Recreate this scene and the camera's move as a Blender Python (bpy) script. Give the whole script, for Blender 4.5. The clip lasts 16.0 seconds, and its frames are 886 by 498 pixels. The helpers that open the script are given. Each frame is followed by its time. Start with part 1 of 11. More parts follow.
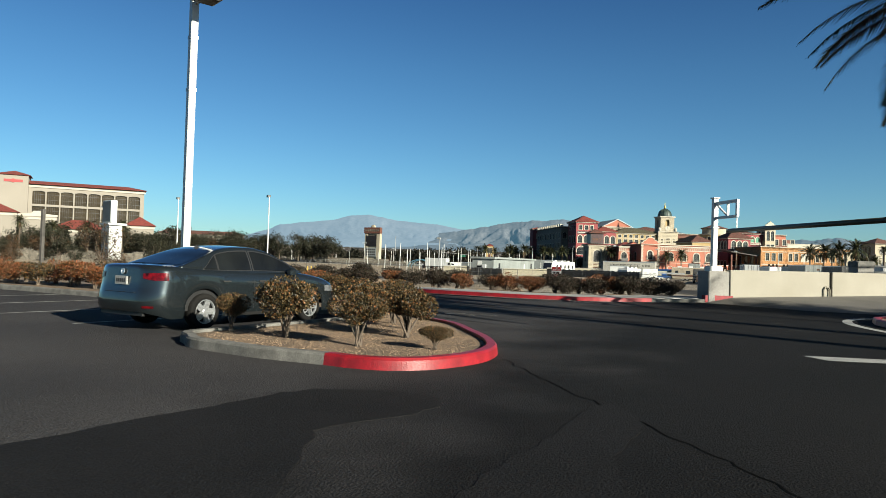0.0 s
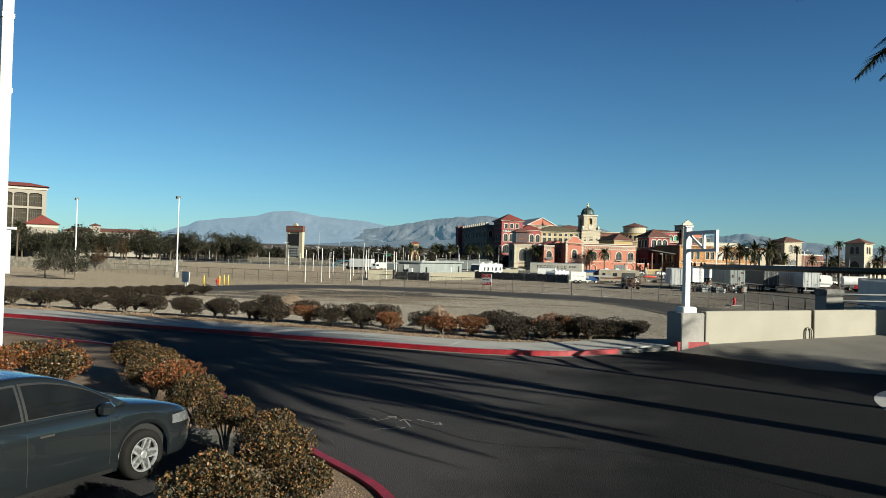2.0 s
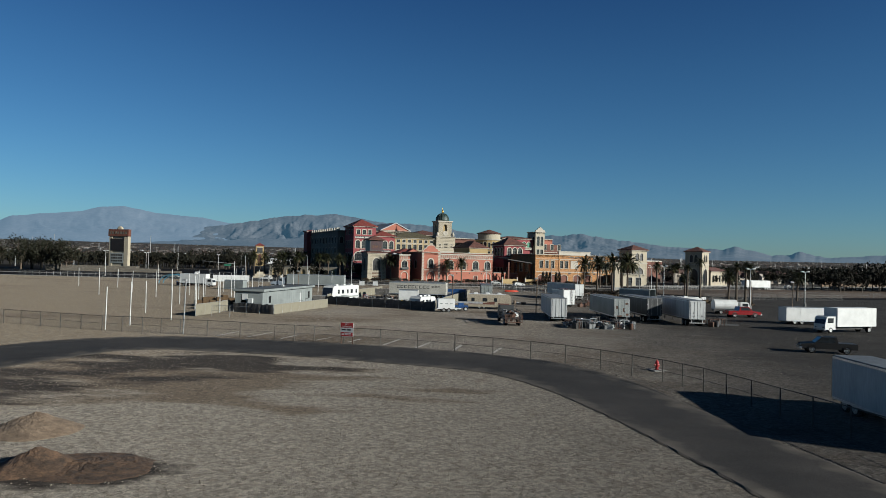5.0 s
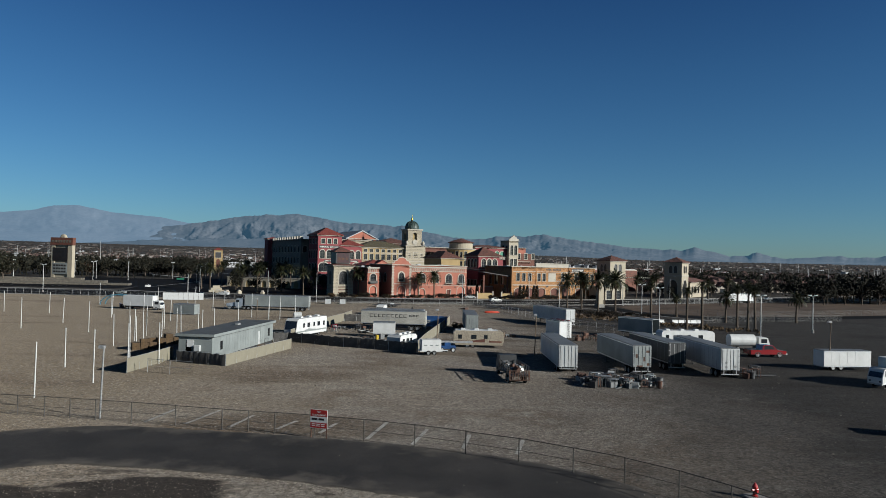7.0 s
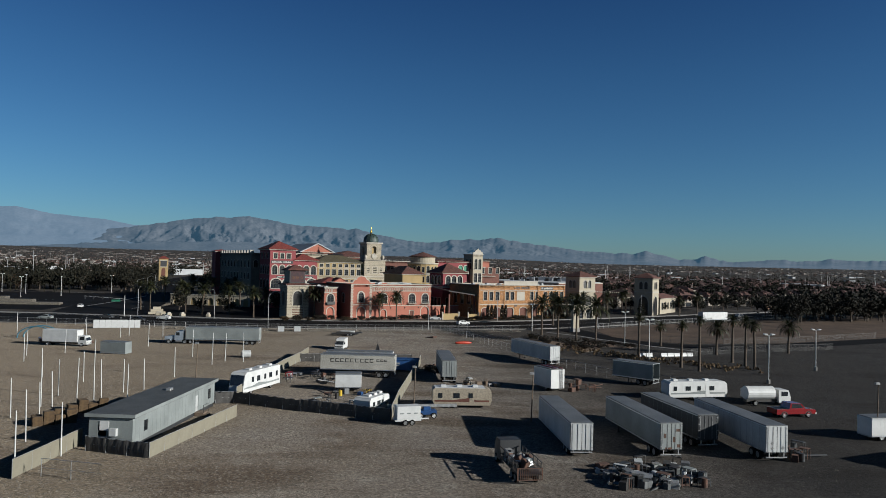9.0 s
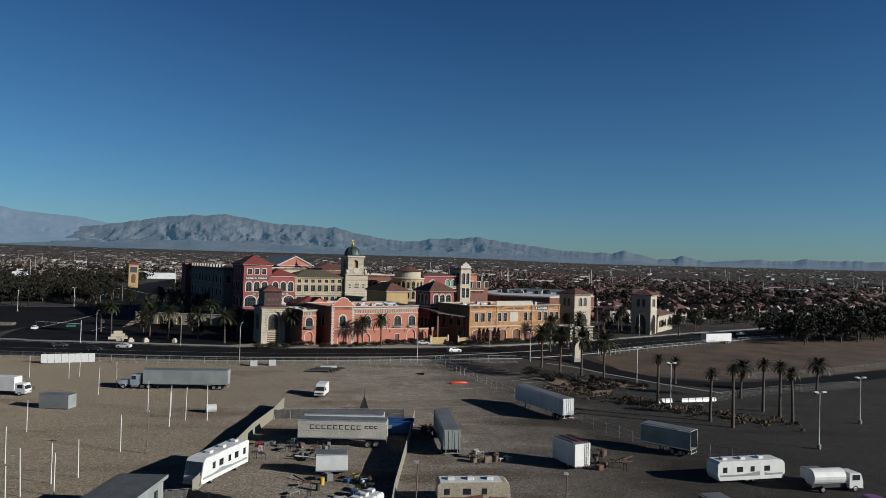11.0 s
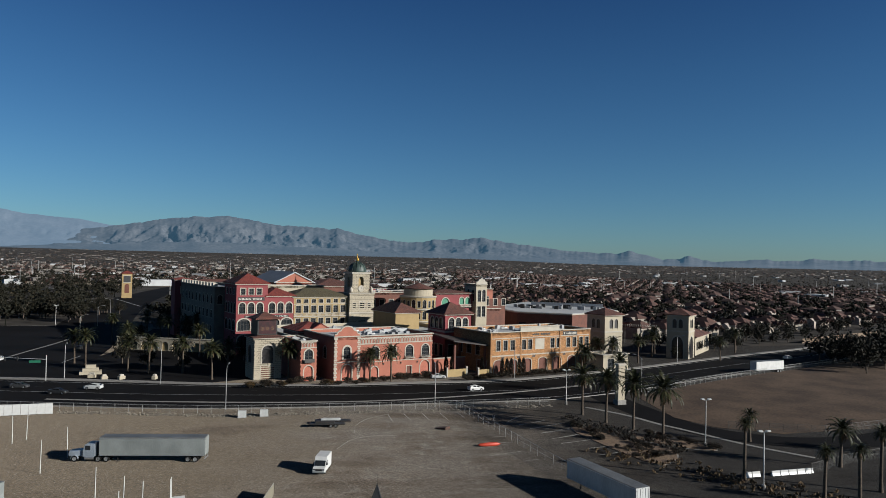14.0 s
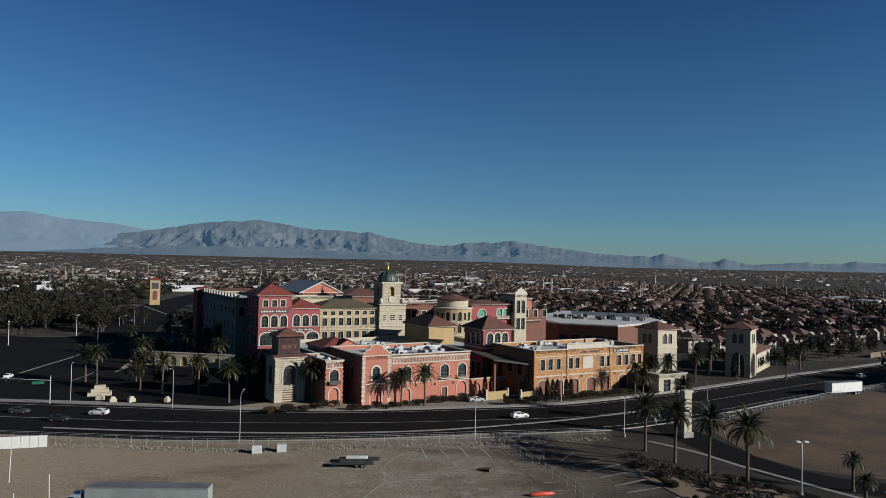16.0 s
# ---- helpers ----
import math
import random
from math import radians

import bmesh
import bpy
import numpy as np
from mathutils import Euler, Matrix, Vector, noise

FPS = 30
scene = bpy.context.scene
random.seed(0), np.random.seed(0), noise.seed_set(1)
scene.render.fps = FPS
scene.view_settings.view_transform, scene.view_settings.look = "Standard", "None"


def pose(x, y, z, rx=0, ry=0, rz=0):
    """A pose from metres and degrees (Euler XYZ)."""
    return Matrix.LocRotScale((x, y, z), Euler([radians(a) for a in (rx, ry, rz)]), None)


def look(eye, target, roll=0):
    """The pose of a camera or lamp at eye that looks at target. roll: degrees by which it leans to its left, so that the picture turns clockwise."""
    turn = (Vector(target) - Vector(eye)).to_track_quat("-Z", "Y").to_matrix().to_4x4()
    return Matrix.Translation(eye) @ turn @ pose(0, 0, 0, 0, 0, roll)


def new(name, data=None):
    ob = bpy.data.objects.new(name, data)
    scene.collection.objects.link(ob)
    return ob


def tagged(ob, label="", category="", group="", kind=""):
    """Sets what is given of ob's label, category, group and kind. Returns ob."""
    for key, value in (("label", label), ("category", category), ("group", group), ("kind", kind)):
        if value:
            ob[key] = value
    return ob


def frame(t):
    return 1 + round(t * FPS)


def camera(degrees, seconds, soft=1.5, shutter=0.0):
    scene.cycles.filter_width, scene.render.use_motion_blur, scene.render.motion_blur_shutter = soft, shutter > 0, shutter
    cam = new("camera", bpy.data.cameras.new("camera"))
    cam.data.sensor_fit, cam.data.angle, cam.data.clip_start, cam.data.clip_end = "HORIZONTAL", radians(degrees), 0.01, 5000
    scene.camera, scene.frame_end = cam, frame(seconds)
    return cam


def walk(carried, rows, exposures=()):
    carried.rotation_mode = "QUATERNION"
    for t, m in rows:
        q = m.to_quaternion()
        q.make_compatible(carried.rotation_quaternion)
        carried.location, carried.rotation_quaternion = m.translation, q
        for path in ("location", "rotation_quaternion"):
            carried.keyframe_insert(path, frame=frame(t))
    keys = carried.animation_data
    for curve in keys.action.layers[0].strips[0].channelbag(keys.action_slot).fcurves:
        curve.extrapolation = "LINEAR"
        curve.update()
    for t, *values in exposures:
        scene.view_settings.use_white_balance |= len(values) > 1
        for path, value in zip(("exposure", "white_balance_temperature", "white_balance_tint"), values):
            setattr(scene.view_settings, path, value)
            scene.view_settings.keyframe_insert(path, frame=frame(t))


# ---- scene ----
cam = camera(64.3, 16.0, soft=0.25)
# seconds, eye, target, roll
PATH = [
    (0, (3.043, 0.876, 1.318), (2.335, 2.746, 1.353), 1.8),
    (0.5, (2.773, 1.516, 1.622), (2.073, 3.39, 1.654), 1.8),
    (1, (2.377, 2.544, 2.026), (1.715, 4.431, 2.056), 1.8),
    (1.5, (1.841, 3.969, 2.416), (1.262, 5.884, 2.446), 1.7),
    (2, (1.203, 5.794, 2.869), (0.697, 7.729, 2.899), 1.5),
    (2.5, (0.488, 7.873, 3.423), (0.053, 9.825, 3.455), 1.4),
    (3, (-0.265, 10.609, 4.044), (-0.628, 12.576, 4.076), 1.4),
    (3.5, (-1.1, 13.792, 4.935), (-1.376, 15.772, 4.967), 1.4),
    (4, (-1.996, 17.181, 5.79), (-2.19, 19.171, 5.825), 1.4),
    (6.5, (-7.097, 37.953, 11.728), (-7.099, 39.953, 11.763), 1.4),
    (7, (-8.135, 42.827, 13.159), (-8.114, 44.826, 13.196), 1.4),
    (7.5, (-9.04, 47.429, 14.664), (-8.986, 49.428, 14.706), 1.4),
    (8, (-9.884, 52.13, 16.12), (-9.786, 54.127, 16.164), 1.4),
    (8.5, (-10.614, 56.831, 17.652), (-10.487, 58.826, 17.699), 1.4),
    (9, (-11.417, 61.528, 19.222), (-11.266, 63.522, 19.269), 1.4),
    (11.5, (-13.85, 86.45, 28.631), (-13.635, 88.438, 28.673), 1.5),
    (12, (-14.213, 91.477, 30.079), (-14.0, 93.466, 30.123), 1.4),
    (12.5, (-14.575, 96.298, 31.536), (-14.365, 98.287, 31.581), 1.4),
    (13, (-14.693, 101.421, 32.862), (-14.487, 103.41, 32.906), 1.3),
    (13.5, (-14.948, 106.552, 33.541), (-14.742, 108.541, 33.583), 1.3),
    (14, (-15.078, 111.524, 33.721), (-14.875, 113.513, 33.763), 1.3),
    (14.5, (-15.227, 116.463, 34.176), (-15.028, 118.452, 34.217), 1.3),
    (15, (-15.297, 121.582, 34.795), (-15.114, 123.573, 34.838), 1.3),
    (15.5, (-15.421, 126.789, 35.487), (-15.258, 128.782, 35.531), 1.3),
    (16, (-15.211, 131.809, 35.897), (-15.095, 133.805, 35.946), 1.2),
]
walk(cam, [(t, look(e, g, r)) for t, e, g, r in PATH],
     [(0.0, 1.46, 6650, -1), (1.5, 1.36, 6600, -2), (3.0, 1.25, 6450, -1), (4.0, 0.87, 6150, 1), (7.0, 0.63, 5870, 4), (9.0, 0.57, 5870, 5), (12.5, 0.64, 6000, 6), (16.0, 0.66, 6000, 6)])

# ---- light: low winter sun, clear sky ----
SUN_TO = Vector((0.905, -0.425, 0.345)).normalized()
world = bpy.data.worlds.new("sky")
scene.world = world
world.use_nodes = True
wn = world.node_tree.nodes
sky = wn.new("ShaderNodeTexSky")
sky.sky_type, sky.sun_disc = "NISHITA", False
sky.sun_elevation, sky.sun_rotation = math.asin(SUN_TO.z), math.atan2(SUN_TO.x, SUN_TO.y)
sky.altitude, sky.air_density, sky.dust_density, sky.ozone_density = 700.0, 1.0, 0.5, 5.0
hsv, tint = wn.new("ShaderNodeHueSaturation"), wn.new("ShaderNodeMix")
hsv.inputs["Saturation"].default_value = 1.0
tint.data_type, tint.blend_type = "RGBA", "MULTIPLY"
tint.inputs[0].default_value = 1.0
# clear dry air: pale greenish low down, blue above, dimmed overhead to deepen shade
wtc, wsep, wramp = wn.new("ShaderNodeTexCoord"), wn.new("ShaderNodeSeparateXYZ"), wn.new("ShaderNodeValToRGB")
for i, (p, c) in enumerate([(0.0, (0.69, 0.84, 0.88)), (1.0, (0.07, 0.11, 0.15)), (0.06, (0.66, 0.815, 0.865)), (0.13, (0.605, 0.77, 0.83)), (0.26, (0.485, 0.66, 0.76)), (0.36, (0.375, 0.54, 0.69)), (0.6, (0.17, 0.24, 0.31))]):
    e = wramp.color_ramp.elements[i] if i < 2 else wramp.color_ramp.elements.new(p)
    e.position, e.color = p, (*c, 1)
world.node_tree.links.new(wtc.outputs["Generated"], wsep.inputs[0])
world.node_tree.links.new(wsep.outputs[2], wramp.inputs[0])
world.node_tree.links.new(wramp.outputs[0], tint.inputs[7])
world.node_tree.links.new(sky.outputs[0], hsv.inputs["Color"])
world.node_tree.links.new(hsv.outputs[0], tint.inputs[6])
world.node_tree.links.new(tint.outputs[2], wn["Background"].inputs[0])
wn["Background"].inputs[1].default_value = 0.0505
sun = new("sun", bpy.data.lights.new("sun", "SUN"))
sun.data.energy, sun.data.angle, sun.data.color = 5.0, radians(0.53), (1.0, 0.915, 0.815)
sun.matrix_world = look(SUN_TO * 100, (0, 0, 0))

# ---- mesh and material tools ----
TONE_SCALE = 0.64        # lowers non-metal base colours alike, deepening shade against the sky
GZ = -1.3          # level of the dirt lot and of the street beyond
CACHE = {}


class G:
    """Collects vertices and faces for one mesh."""

    def __init__(self):
        self.v, self.f, self.m = [], [], Matrix.Identity(4)

    def add(self, vs, fs):
        n = len(self.v)
        self.v += [tuple(self.m @ Vector(p)) for p in vs]
        self.f += [tuple(i + n for i in f) for f in fs]
        return self

    def box(self, x0, x1, y0, y1, z0, z1):
        return self.add([(x0, y0, z0), (x1, y0, z0), (x1, y1, z0), (x0, y1, z0), (x0, y0, z1), (x1, y0, z1), (x1, y1, z1), (x0, y1, z1)],
                        [(3, 2, 1, 0), (4, 5, 6, 7), (0, 1, 5, 4), (1, 2, 6, 5), (2, 3, 7, 6), (3, 0, 4, 7)])

    def cbox(self, x0, x1, y0, y1, z0, z1, c=0.02):
        """A box with chamfered upright and upper edges."""
        a = [(x0 + c, y0), (x1 - c, y0), (x1, y0 + c), (x1, y1 - c), (x1 - c, y1), (x0 + c, y1), (x0, y1 - c), (x0, y0 + c)]
        cx, cy = (x0 + x1) / 2, (y0 + y1) / 2
        top = [(cx + (x - cx) * (1 - 2 * c / max(x1 - x0, .01)), cy + (y - cy) * (1 - 2 * c / max(y1 - y0, .01))) for x, y in a]
        vs = [(x, y, z0) for x, y in a] + [(x, y, z1 - c) for x, y in a] + [(x, y, z1) for x, y in top]
        fs = [tuple(range(7, -1, -1)), tuple(range(16, 24))]
        for k in (0, 8):
            fs += [(k + i, k + (i + 1) % 8, k + 8 + (i + 1) % 8, k + 8 + i) for i in range(8)]
        return self.add(vs, fs)

    def tube(self, p, q, r0, r1=None, n=8, cap=True):
        p, q = Vector(p), Vector(q)
        r1 = r0 if r1 is None else r1
        d = (q - p).normalized()
        a = d.orthogonal().normalized()
        b = d.cross(a)
        vs = []
        for c, r in ((p, r0), (q, r1)):
            vs += [c + (a * math.cos(6.28319 * i / n) + b * math.sin(6.28319 * i / n)) * r for i in range(n)]
        fs = [(i, (i + 1) % n, n + (i + 1) % n, n + i) for i in range(n)]
        if cap:
            fs += [tuple(range(n - 1, -1, -1)), tuple(range(n, 2 * n))]
        return self.add(vs, fs)

    def lathe(self, prof, n=16, c=(0, 0, 0), cap=True, a0=0.0, a1=6.283185):
        """Turns a profile of (radius, height) about the z axis through c."""
        full = a1 - a0 > 6.28
        k = n if full else n + 1
        vs = []
        for r, z in prof:
            vs += [(c[0] + r * math.cos(a0 + (a1 - a0) * i / n), c[1] + r * math.sin(a0 + (a1 - a0) * i / n), c[2] + z) for i in range(k)]
        fs = []
        for j in range(len(prof) - 1):
            for i in range(n):
                i2 = (i + 1) % k
                fs.append((j * k + i, j * k + i2, (j + 1) * k + i2, (j + 1) * k + i))
        if cap and full:
            fs += [tuple(range(k - 1, -1, -1)), tuple(range((len(prof) - 1) * k, len(prof) * k))]
        return self.add(vs, fs)

    def prism(self, pts, z0, z1):
        """A plan outline (counter-clockwise) raised from z0 to z1."""
        n = len(pts)
        vs = [(x, y, z0) for x, y in pts] + [(x, y, z1) for x, y in pts]
        return self.add(vs, [tuple(range(n - 1, -1, -1)), tuple(range(n, 2 * n))] + [(i, (i + 1) % n, n + (i + 1) % n, n + i) for i in range(n)])

    def side(self, pts, y0, y1):
        """An outline in x and z (counter-clockwise seen from -y), thick from y0 to y1."""
        n = len(pts)
        vs = [(x, y0, z) for x, z in pts] + [(x, y1, z) for x, z in pts]
        return self.add(vs, [tuple(range(n)), tuple(range(2 * n - 1, n - 1, -1))] + [((i + 1) % n, i, n + i, n + (i + 1) % n) for i in range(n)])

    def hip(self, x0, x1, y0, y1, z, h, over=0.6, thick=0.25):
        x0, x1, y0, y1 = x0 - over, x1 + over, y0 - over, y1 + over
        w, d = x1 - x0, y1 - y0
        s = min(w, d) / 2
        if w >= d:
            r = [(x0 + s, (y0 + y1) / 2, z + h), (x1 - s, (y0 + y1) / 2, z + h)]
        else:
            r = [((x0 + x1) / 2, y0 + s, z + h), ((x0 + x1) / 2, y1 - s, z + h)]
        b = [(x0, y0, z), (x1, y0, z), (x1, y1, z), (x0, y1, z)]
        lo = [(x, y, z - thick) for x, y, _ in b]
        fs = [(3, 2, 1, 0)] + [(i, (i + 1) % 4, 4 + (i + 1) % 4, 4 + i) for i in range(4)]
        if w >= d:
            fs += [(4, 5, 9, 8), (5, 6, 9), (6, 7, 8, 9), (7, 4, 8)]
        else:
            fs += [(4, 5, 8), (5, 6, 9, 8), (6, 7, 9), (7, 4, 8, 9)]
        return self.add(lo + b + r, fs)

    def mesh(self, name, smooth=False):
        me = bpy.data.meshes.new(name)
        me.from_pydata(self.v, [], self.f)
        if smooth:
            me.shade_smooth()
        me.validate()
        return me


def part(name, g, material, parent=None, label="", smooth=False, m=None):
    """Links a mesh (a G or mesh data) as one object under a thing or a part."""
    me = g.mesh(name, smooth) if isinstance(g, G) else g
    if material and not me.materials:
        me.materials.append(material)
    ob = new(name, me)
    ob.parent = parent
    if m is not None:
        ob.matrix_local = m
    if label:
        tagged(ob, label)
    return ob


def thing(name, m, label, category, group="", kind=""):
    ob = new(name)
    ob.empty_display_size = 0.3
    ob.matrix_basis = m
    return tagged(ob, label, category, group, kind)


def mono(name, g, material, label, category, group="", kind="", smooth=False, m=None):
    ob = part(name, g, material, None, "", smooth, m)
    return tagged(ob, label, category, group, kind)


def surf(name, a, b=None, rough=0.8, big=0.6, fine=25.0, bump=0.15, metal=0.0, rnd=0.0, vary=0.25, spec=0.5, stretch=None, isl=0.0, coat=0.0):
    """A surface with two scales of variation, in metres of the object's own space."""
    b = b or tuple(c * 0.72 for c in a)
    if metal < 0.5:
        a, b = tuple(c * TONE_SCALE for c in a), tuple(c * TONE_SCALE for c in b)
    mt = bpy.data.materials.new(name)
    mt.use_nodes = True
    nt = mt.node_tree
    N, K = nt.nodes, nt.links
    bs = N["Principled BSDF"]
    bs.inputs["Roughness"].default_value, bs.inputs["Metallic"].default_value = rough, metal
    bs.inputs["Specular IOR Level"].default_value, bs.inputs["Coat Weight"].default_value = spec, coat
    tc = N.new("ShaderNodeTexCoord")
    src = tc.outputs["Object"]
    if stretch:
        mp = N.new("ShaderNodeMapping")
        mp.inputs["Scale"].default_value = stretch
        K.new(src, mp.inputs[0])
        src = mp.outputs[0]
    n1, n2 = N.new("ShaderNodeTexNoise"), N.new("ShaderNodeTexNoise")
    n1.inputs["Scale"].default_value, n1.inputs["Detail"].default_value = big, 5
    n2.inputs["Scale"].default_value, n2.inputs["Detail"].default_value = fine, 3
    K.new(src, n1.inputs[0])
    K.new(src, n2.inputs[0])
    mr = N.new("ShaderNodeMapRange")
    mr.inputs[1].default_value, mr.inputs[2].default_value = 0.35, 0.68
    K.new(n1.outputs[0], mr.inputs[0])
    mx = N.new("ShaderNodeMix")
    mx.data_type = "RGBA"
    mx.inputs[6].default_value, mx.inputs[7].default_value = (*a, 1), (*b, 1)
    K.new(mr.outputs[0], mx.inputs[0])
    hs = N.new("ShaderNodeHueSaturation")
    K.new(mx.outputs[2], hs.inputs["Color"])
    m2 = N.new("ShaderNodeMapRange")
    m2.inputs[1].default_value, m2.inputs[2].default_value, m2.inputs[3].default_value, m2.inputs[4].default_value = 0.3, 0.7, 1 - vary, 1 + vary
    K.new(n2.outputs[0], m2.inputs[0])
    val = m2.outputs[0]
    for amount, node, sock in ((rnd, "ShaderNodeObjectInfo", "Random"), (isl, "ShaderNodeNewGeometry", "Random Per Island")):
        if amount:
            oi, mm, mu = N.new(node), N.new("ShaderNodeMapRange"), N.new("ShaderNodeMath")
            mm.inputs[3].default_value, mm.inputs[4].default_value = 1 - amount, 1 + amount
            K.new(oi.outputs[sock], mm.inputs[0])
            mu.operation = "MULTIPLY"
            K.new(val, mu.inputs[0])
            K.new(mm.outputs[0], mu.inputs[1])
            val = mu.outputs[0]
    K.new(val, hs.inputs["Value"])
    K.new(hs.outputs[0], bs.inputs["Base Color"])
    if bump:
        bp = N.new("ShaderNodeBump")
        bp.inputs["Strength"].default_value, bp.inputs["Distance"].default_value = bump, 0.03
        K.new(n2.outputs[0], bp.inputs["Height"])
        K.new(bp.outputs[0], bs.inputs["Normal"])
    return mt


# ---- materials ----
M_ASPHALT = surf("asphalt", (0.0275, 0.0258, 0.0262), (0.0120, 0.0118, 0.0130), 0.9, 0.2, 55, 0.6, vary=0.5, spec=0.1)
M_JOINTSHADE = surf("joint_shade", (0.075, 0.067, 0.058), (0.040, 0.037, 0.034), 0.9, 0.25, 14, 0.4, vary=0.3, spec=0.2)
M_STREET = surf("street_asphalt", (0.0150, 0.0138, 0.0138), (0.0078, 0.0074, 0.0078), 0.9, 0.05, 6, 0.2, stretch=(0.3, 1, 1), spec=0.06)
M_CONCRETE = surf("concrete", (0.3192, 0.3040, 0.2812), (0.2280, 0.2166, 0.2014), 0.85, 0.8, 30, 0.2)
M_KERB = surf("grey_kerb_concrete", (0.2052, 0.1976, 0.1824), (0.0988, 0.0950, 0.0874), 0.9, 4.5, 60, 0.15)
M_REDKERB = surf("red_kerb_paint", (0.3496, 0.0106, 0.0198), (0.1976, 0.0091, 0.0152), 0.45, 5.0, 60, 0.12, vary=0.25)
M_WHITE = surf("white_painted_metal", (0.78, 0.78, 0.76), (0.66, 0.66, 0.64), 0.45, 0.8, 12, 0.05, vary=0.06)
M_OFFWHITE = surf("aged_white_panel", (0.66, 0.67, 0.66), (0.50, 0.51, 0.50), 0.55, 0.5, 6, 0.05, vary=0.1, stretch=(1, 1, 0.25))
M_CREAMWALL = surf("cream_stucco_wall", (0.362, 0.336, 0.282), (0.315, 0.290, 0.238), 0.9, 0.7, 60, 0.3, vary=0.07)
M_TANGRAVEL = surf("tan_gravel", (0.2300, 0.1520, 0.0930), (0.1340, 0.0900, 0.0570), 0.95, 1.5, 45, 1.0, vary=0.5)
M_STONE = surf("gravel_stones", (0.2600, 0.1740, 0.1080), (0.1800, 0.1260, 0.0850), 0.9, 2.0, 30, 0.2, isl=0.5)
M_ROCK = surf("grey_rubble", (0.2508, 0.2204, 0.1786), (0.1824, 0.1596, 0.1292), 0.95, 1.0, 12, 0.4, isl=0.35)
M_SOIL = surf("sandy_soil_heap", (0.250, 0.182, 0.124), (0.140, 0.098, 0.066), 0.95, 3.0, 30, 1.0, vary=0.35)
M_SOILDARK = surf("brown_mulch_heap", (0.135, 0.078, 0.044), (0.042, 0.026, 0.016), 0.95, 1.6, 16, 1.0, vary=0.45)
M_DARKMETAL = surf("dark_bronze_metal", (0.045, 0.04, 0.036), None, 0.5, 1.0, 20, 0.1)
M_GALV = surf("galvanised_steel", (0.38, 0.38, 0.37), (0.26, 0.26, 0.26), 0.5, 3.0, 20, 0.1, metal=0.6)
M_ALU = surf("bare_aluminium", (0.60, 0.61, 0.62), (0.48, 0.49, 0.5), 0.35, 1.0, 15, 0.05, metal=0.85)
M_RUBBER = surf("black_rubber", (0.010, 0.010, 0.010), (0.016, 0.015, 0.014), 0.9, 5, 60, 0.2, spec=0.12)
M_BLACK = surf("black_plastic", (0.02, 0.02, 0.021), None, 0.5, 2, 40, 0.05)
M_RUST = surf("rusty_steel", (0.13, 0.06, 0.035), (0.06, 0.035, 0.025), 0.85, 2, 15, 0.4, isl=0.3)
M_WOOD = surf("weathered_wood", (0.22, 0.16, 0.11), (0.13, 0.095, 0.065), 0.85, 2, 20, 0.3)
M_YELLOW = surf("yellow_paint", (0.72, 0.50, 0.03), (0.55, 0.37, 0.03), 0.5, 2, 20, 0.1)
M_RED = surf("red_paint", (0.45, 0.02, 0.02), (0.32, 0.02, 0.02), 0.4, 2, 20, 0.05)
M_BLUE = surf("blue_paint", (0.02, 0.09, 0.28), (0.015, 0.06, 0.18), 0.5, 1, 12, 0.1)
M_GLASS = surf("dark_window_glass", (0.02, 0.025, 0.03), (0.035, 0.04, 0.045), 0.06, 0.4, 3, 0.0, spec=0.6)
M_LINE = surf("white_road_paint", (0.4712, 0.4712, 0.4560), (0.3040, 0.3040, 0.2964), 0.8, 3, 35, 0.1)
M_FADED = surf("faded_road_paint", (0.44, 0.425, 0.39), (0.27, 0.255, 0.23), 0.9, 1.0, 12, 0.1)
M_SIGNGREEN = surf("green_sign", (0.02, 0.16, 0.09), None, 0.5, 2, 20, 0.0)


def chainlink():
    """Woven wire: thin crossing strands, clear between them."""
    mt = bpy.data.materials.new("chain_link_wire")
    mt.use_nodes = True
    N, K = mt.node_tree.nodes, mt.node_tree.links
    bs, out = N["Principled BSDF"], N["Material Output"]
    bs.inputs["Base Color"].default_value, bs.inputs["Roughness"].default_value = (0.075, 0.073, 0.068, 1), 0.6
    tc, tr, mx, mxm = N.new("ShaderNodeTexCoord"), N.new("ShaderNodeBsdfTransparent"), N.new("ShaderNodeMixShader"), N.new("ShaderNodeMath")
    mxm.operation = "MAXIMUM"
    for i, ang in enumerate((45, -45)):
        mp, wv, gt = N.new("ShaderNodeMapping"), N.new("ShaderNodeTexWave"), N.new("ShaderNodeMath")
        mp.inputs["Rotation"].default_value = (0, radians(ang), 0)
        wv.inputs["Scale"].default_value = 5.0
        gt.operation, gt.inputs[1].default_value = "GREATER_THAN", 0.990
        K.new(tc.outputs["Object"], mp.inputs[0])
        K.new(mp.outputs[0], wv.inputs[0])
        K.new(wv.outputs[1], gt.inputs[0])
        K.new(gt.outputs[0], mxm.inputs[i])
    K.new(mxm.outputs[0], mx.inputs[0])
    K.new(tr.outputs[0], mx.inputs[1])
    K.new(bs.outputs[0], mx.inputs[2])
    K.new(mx.outputs[0], out.inputs[0])
    return mt


M_CHAIN = chainlink()


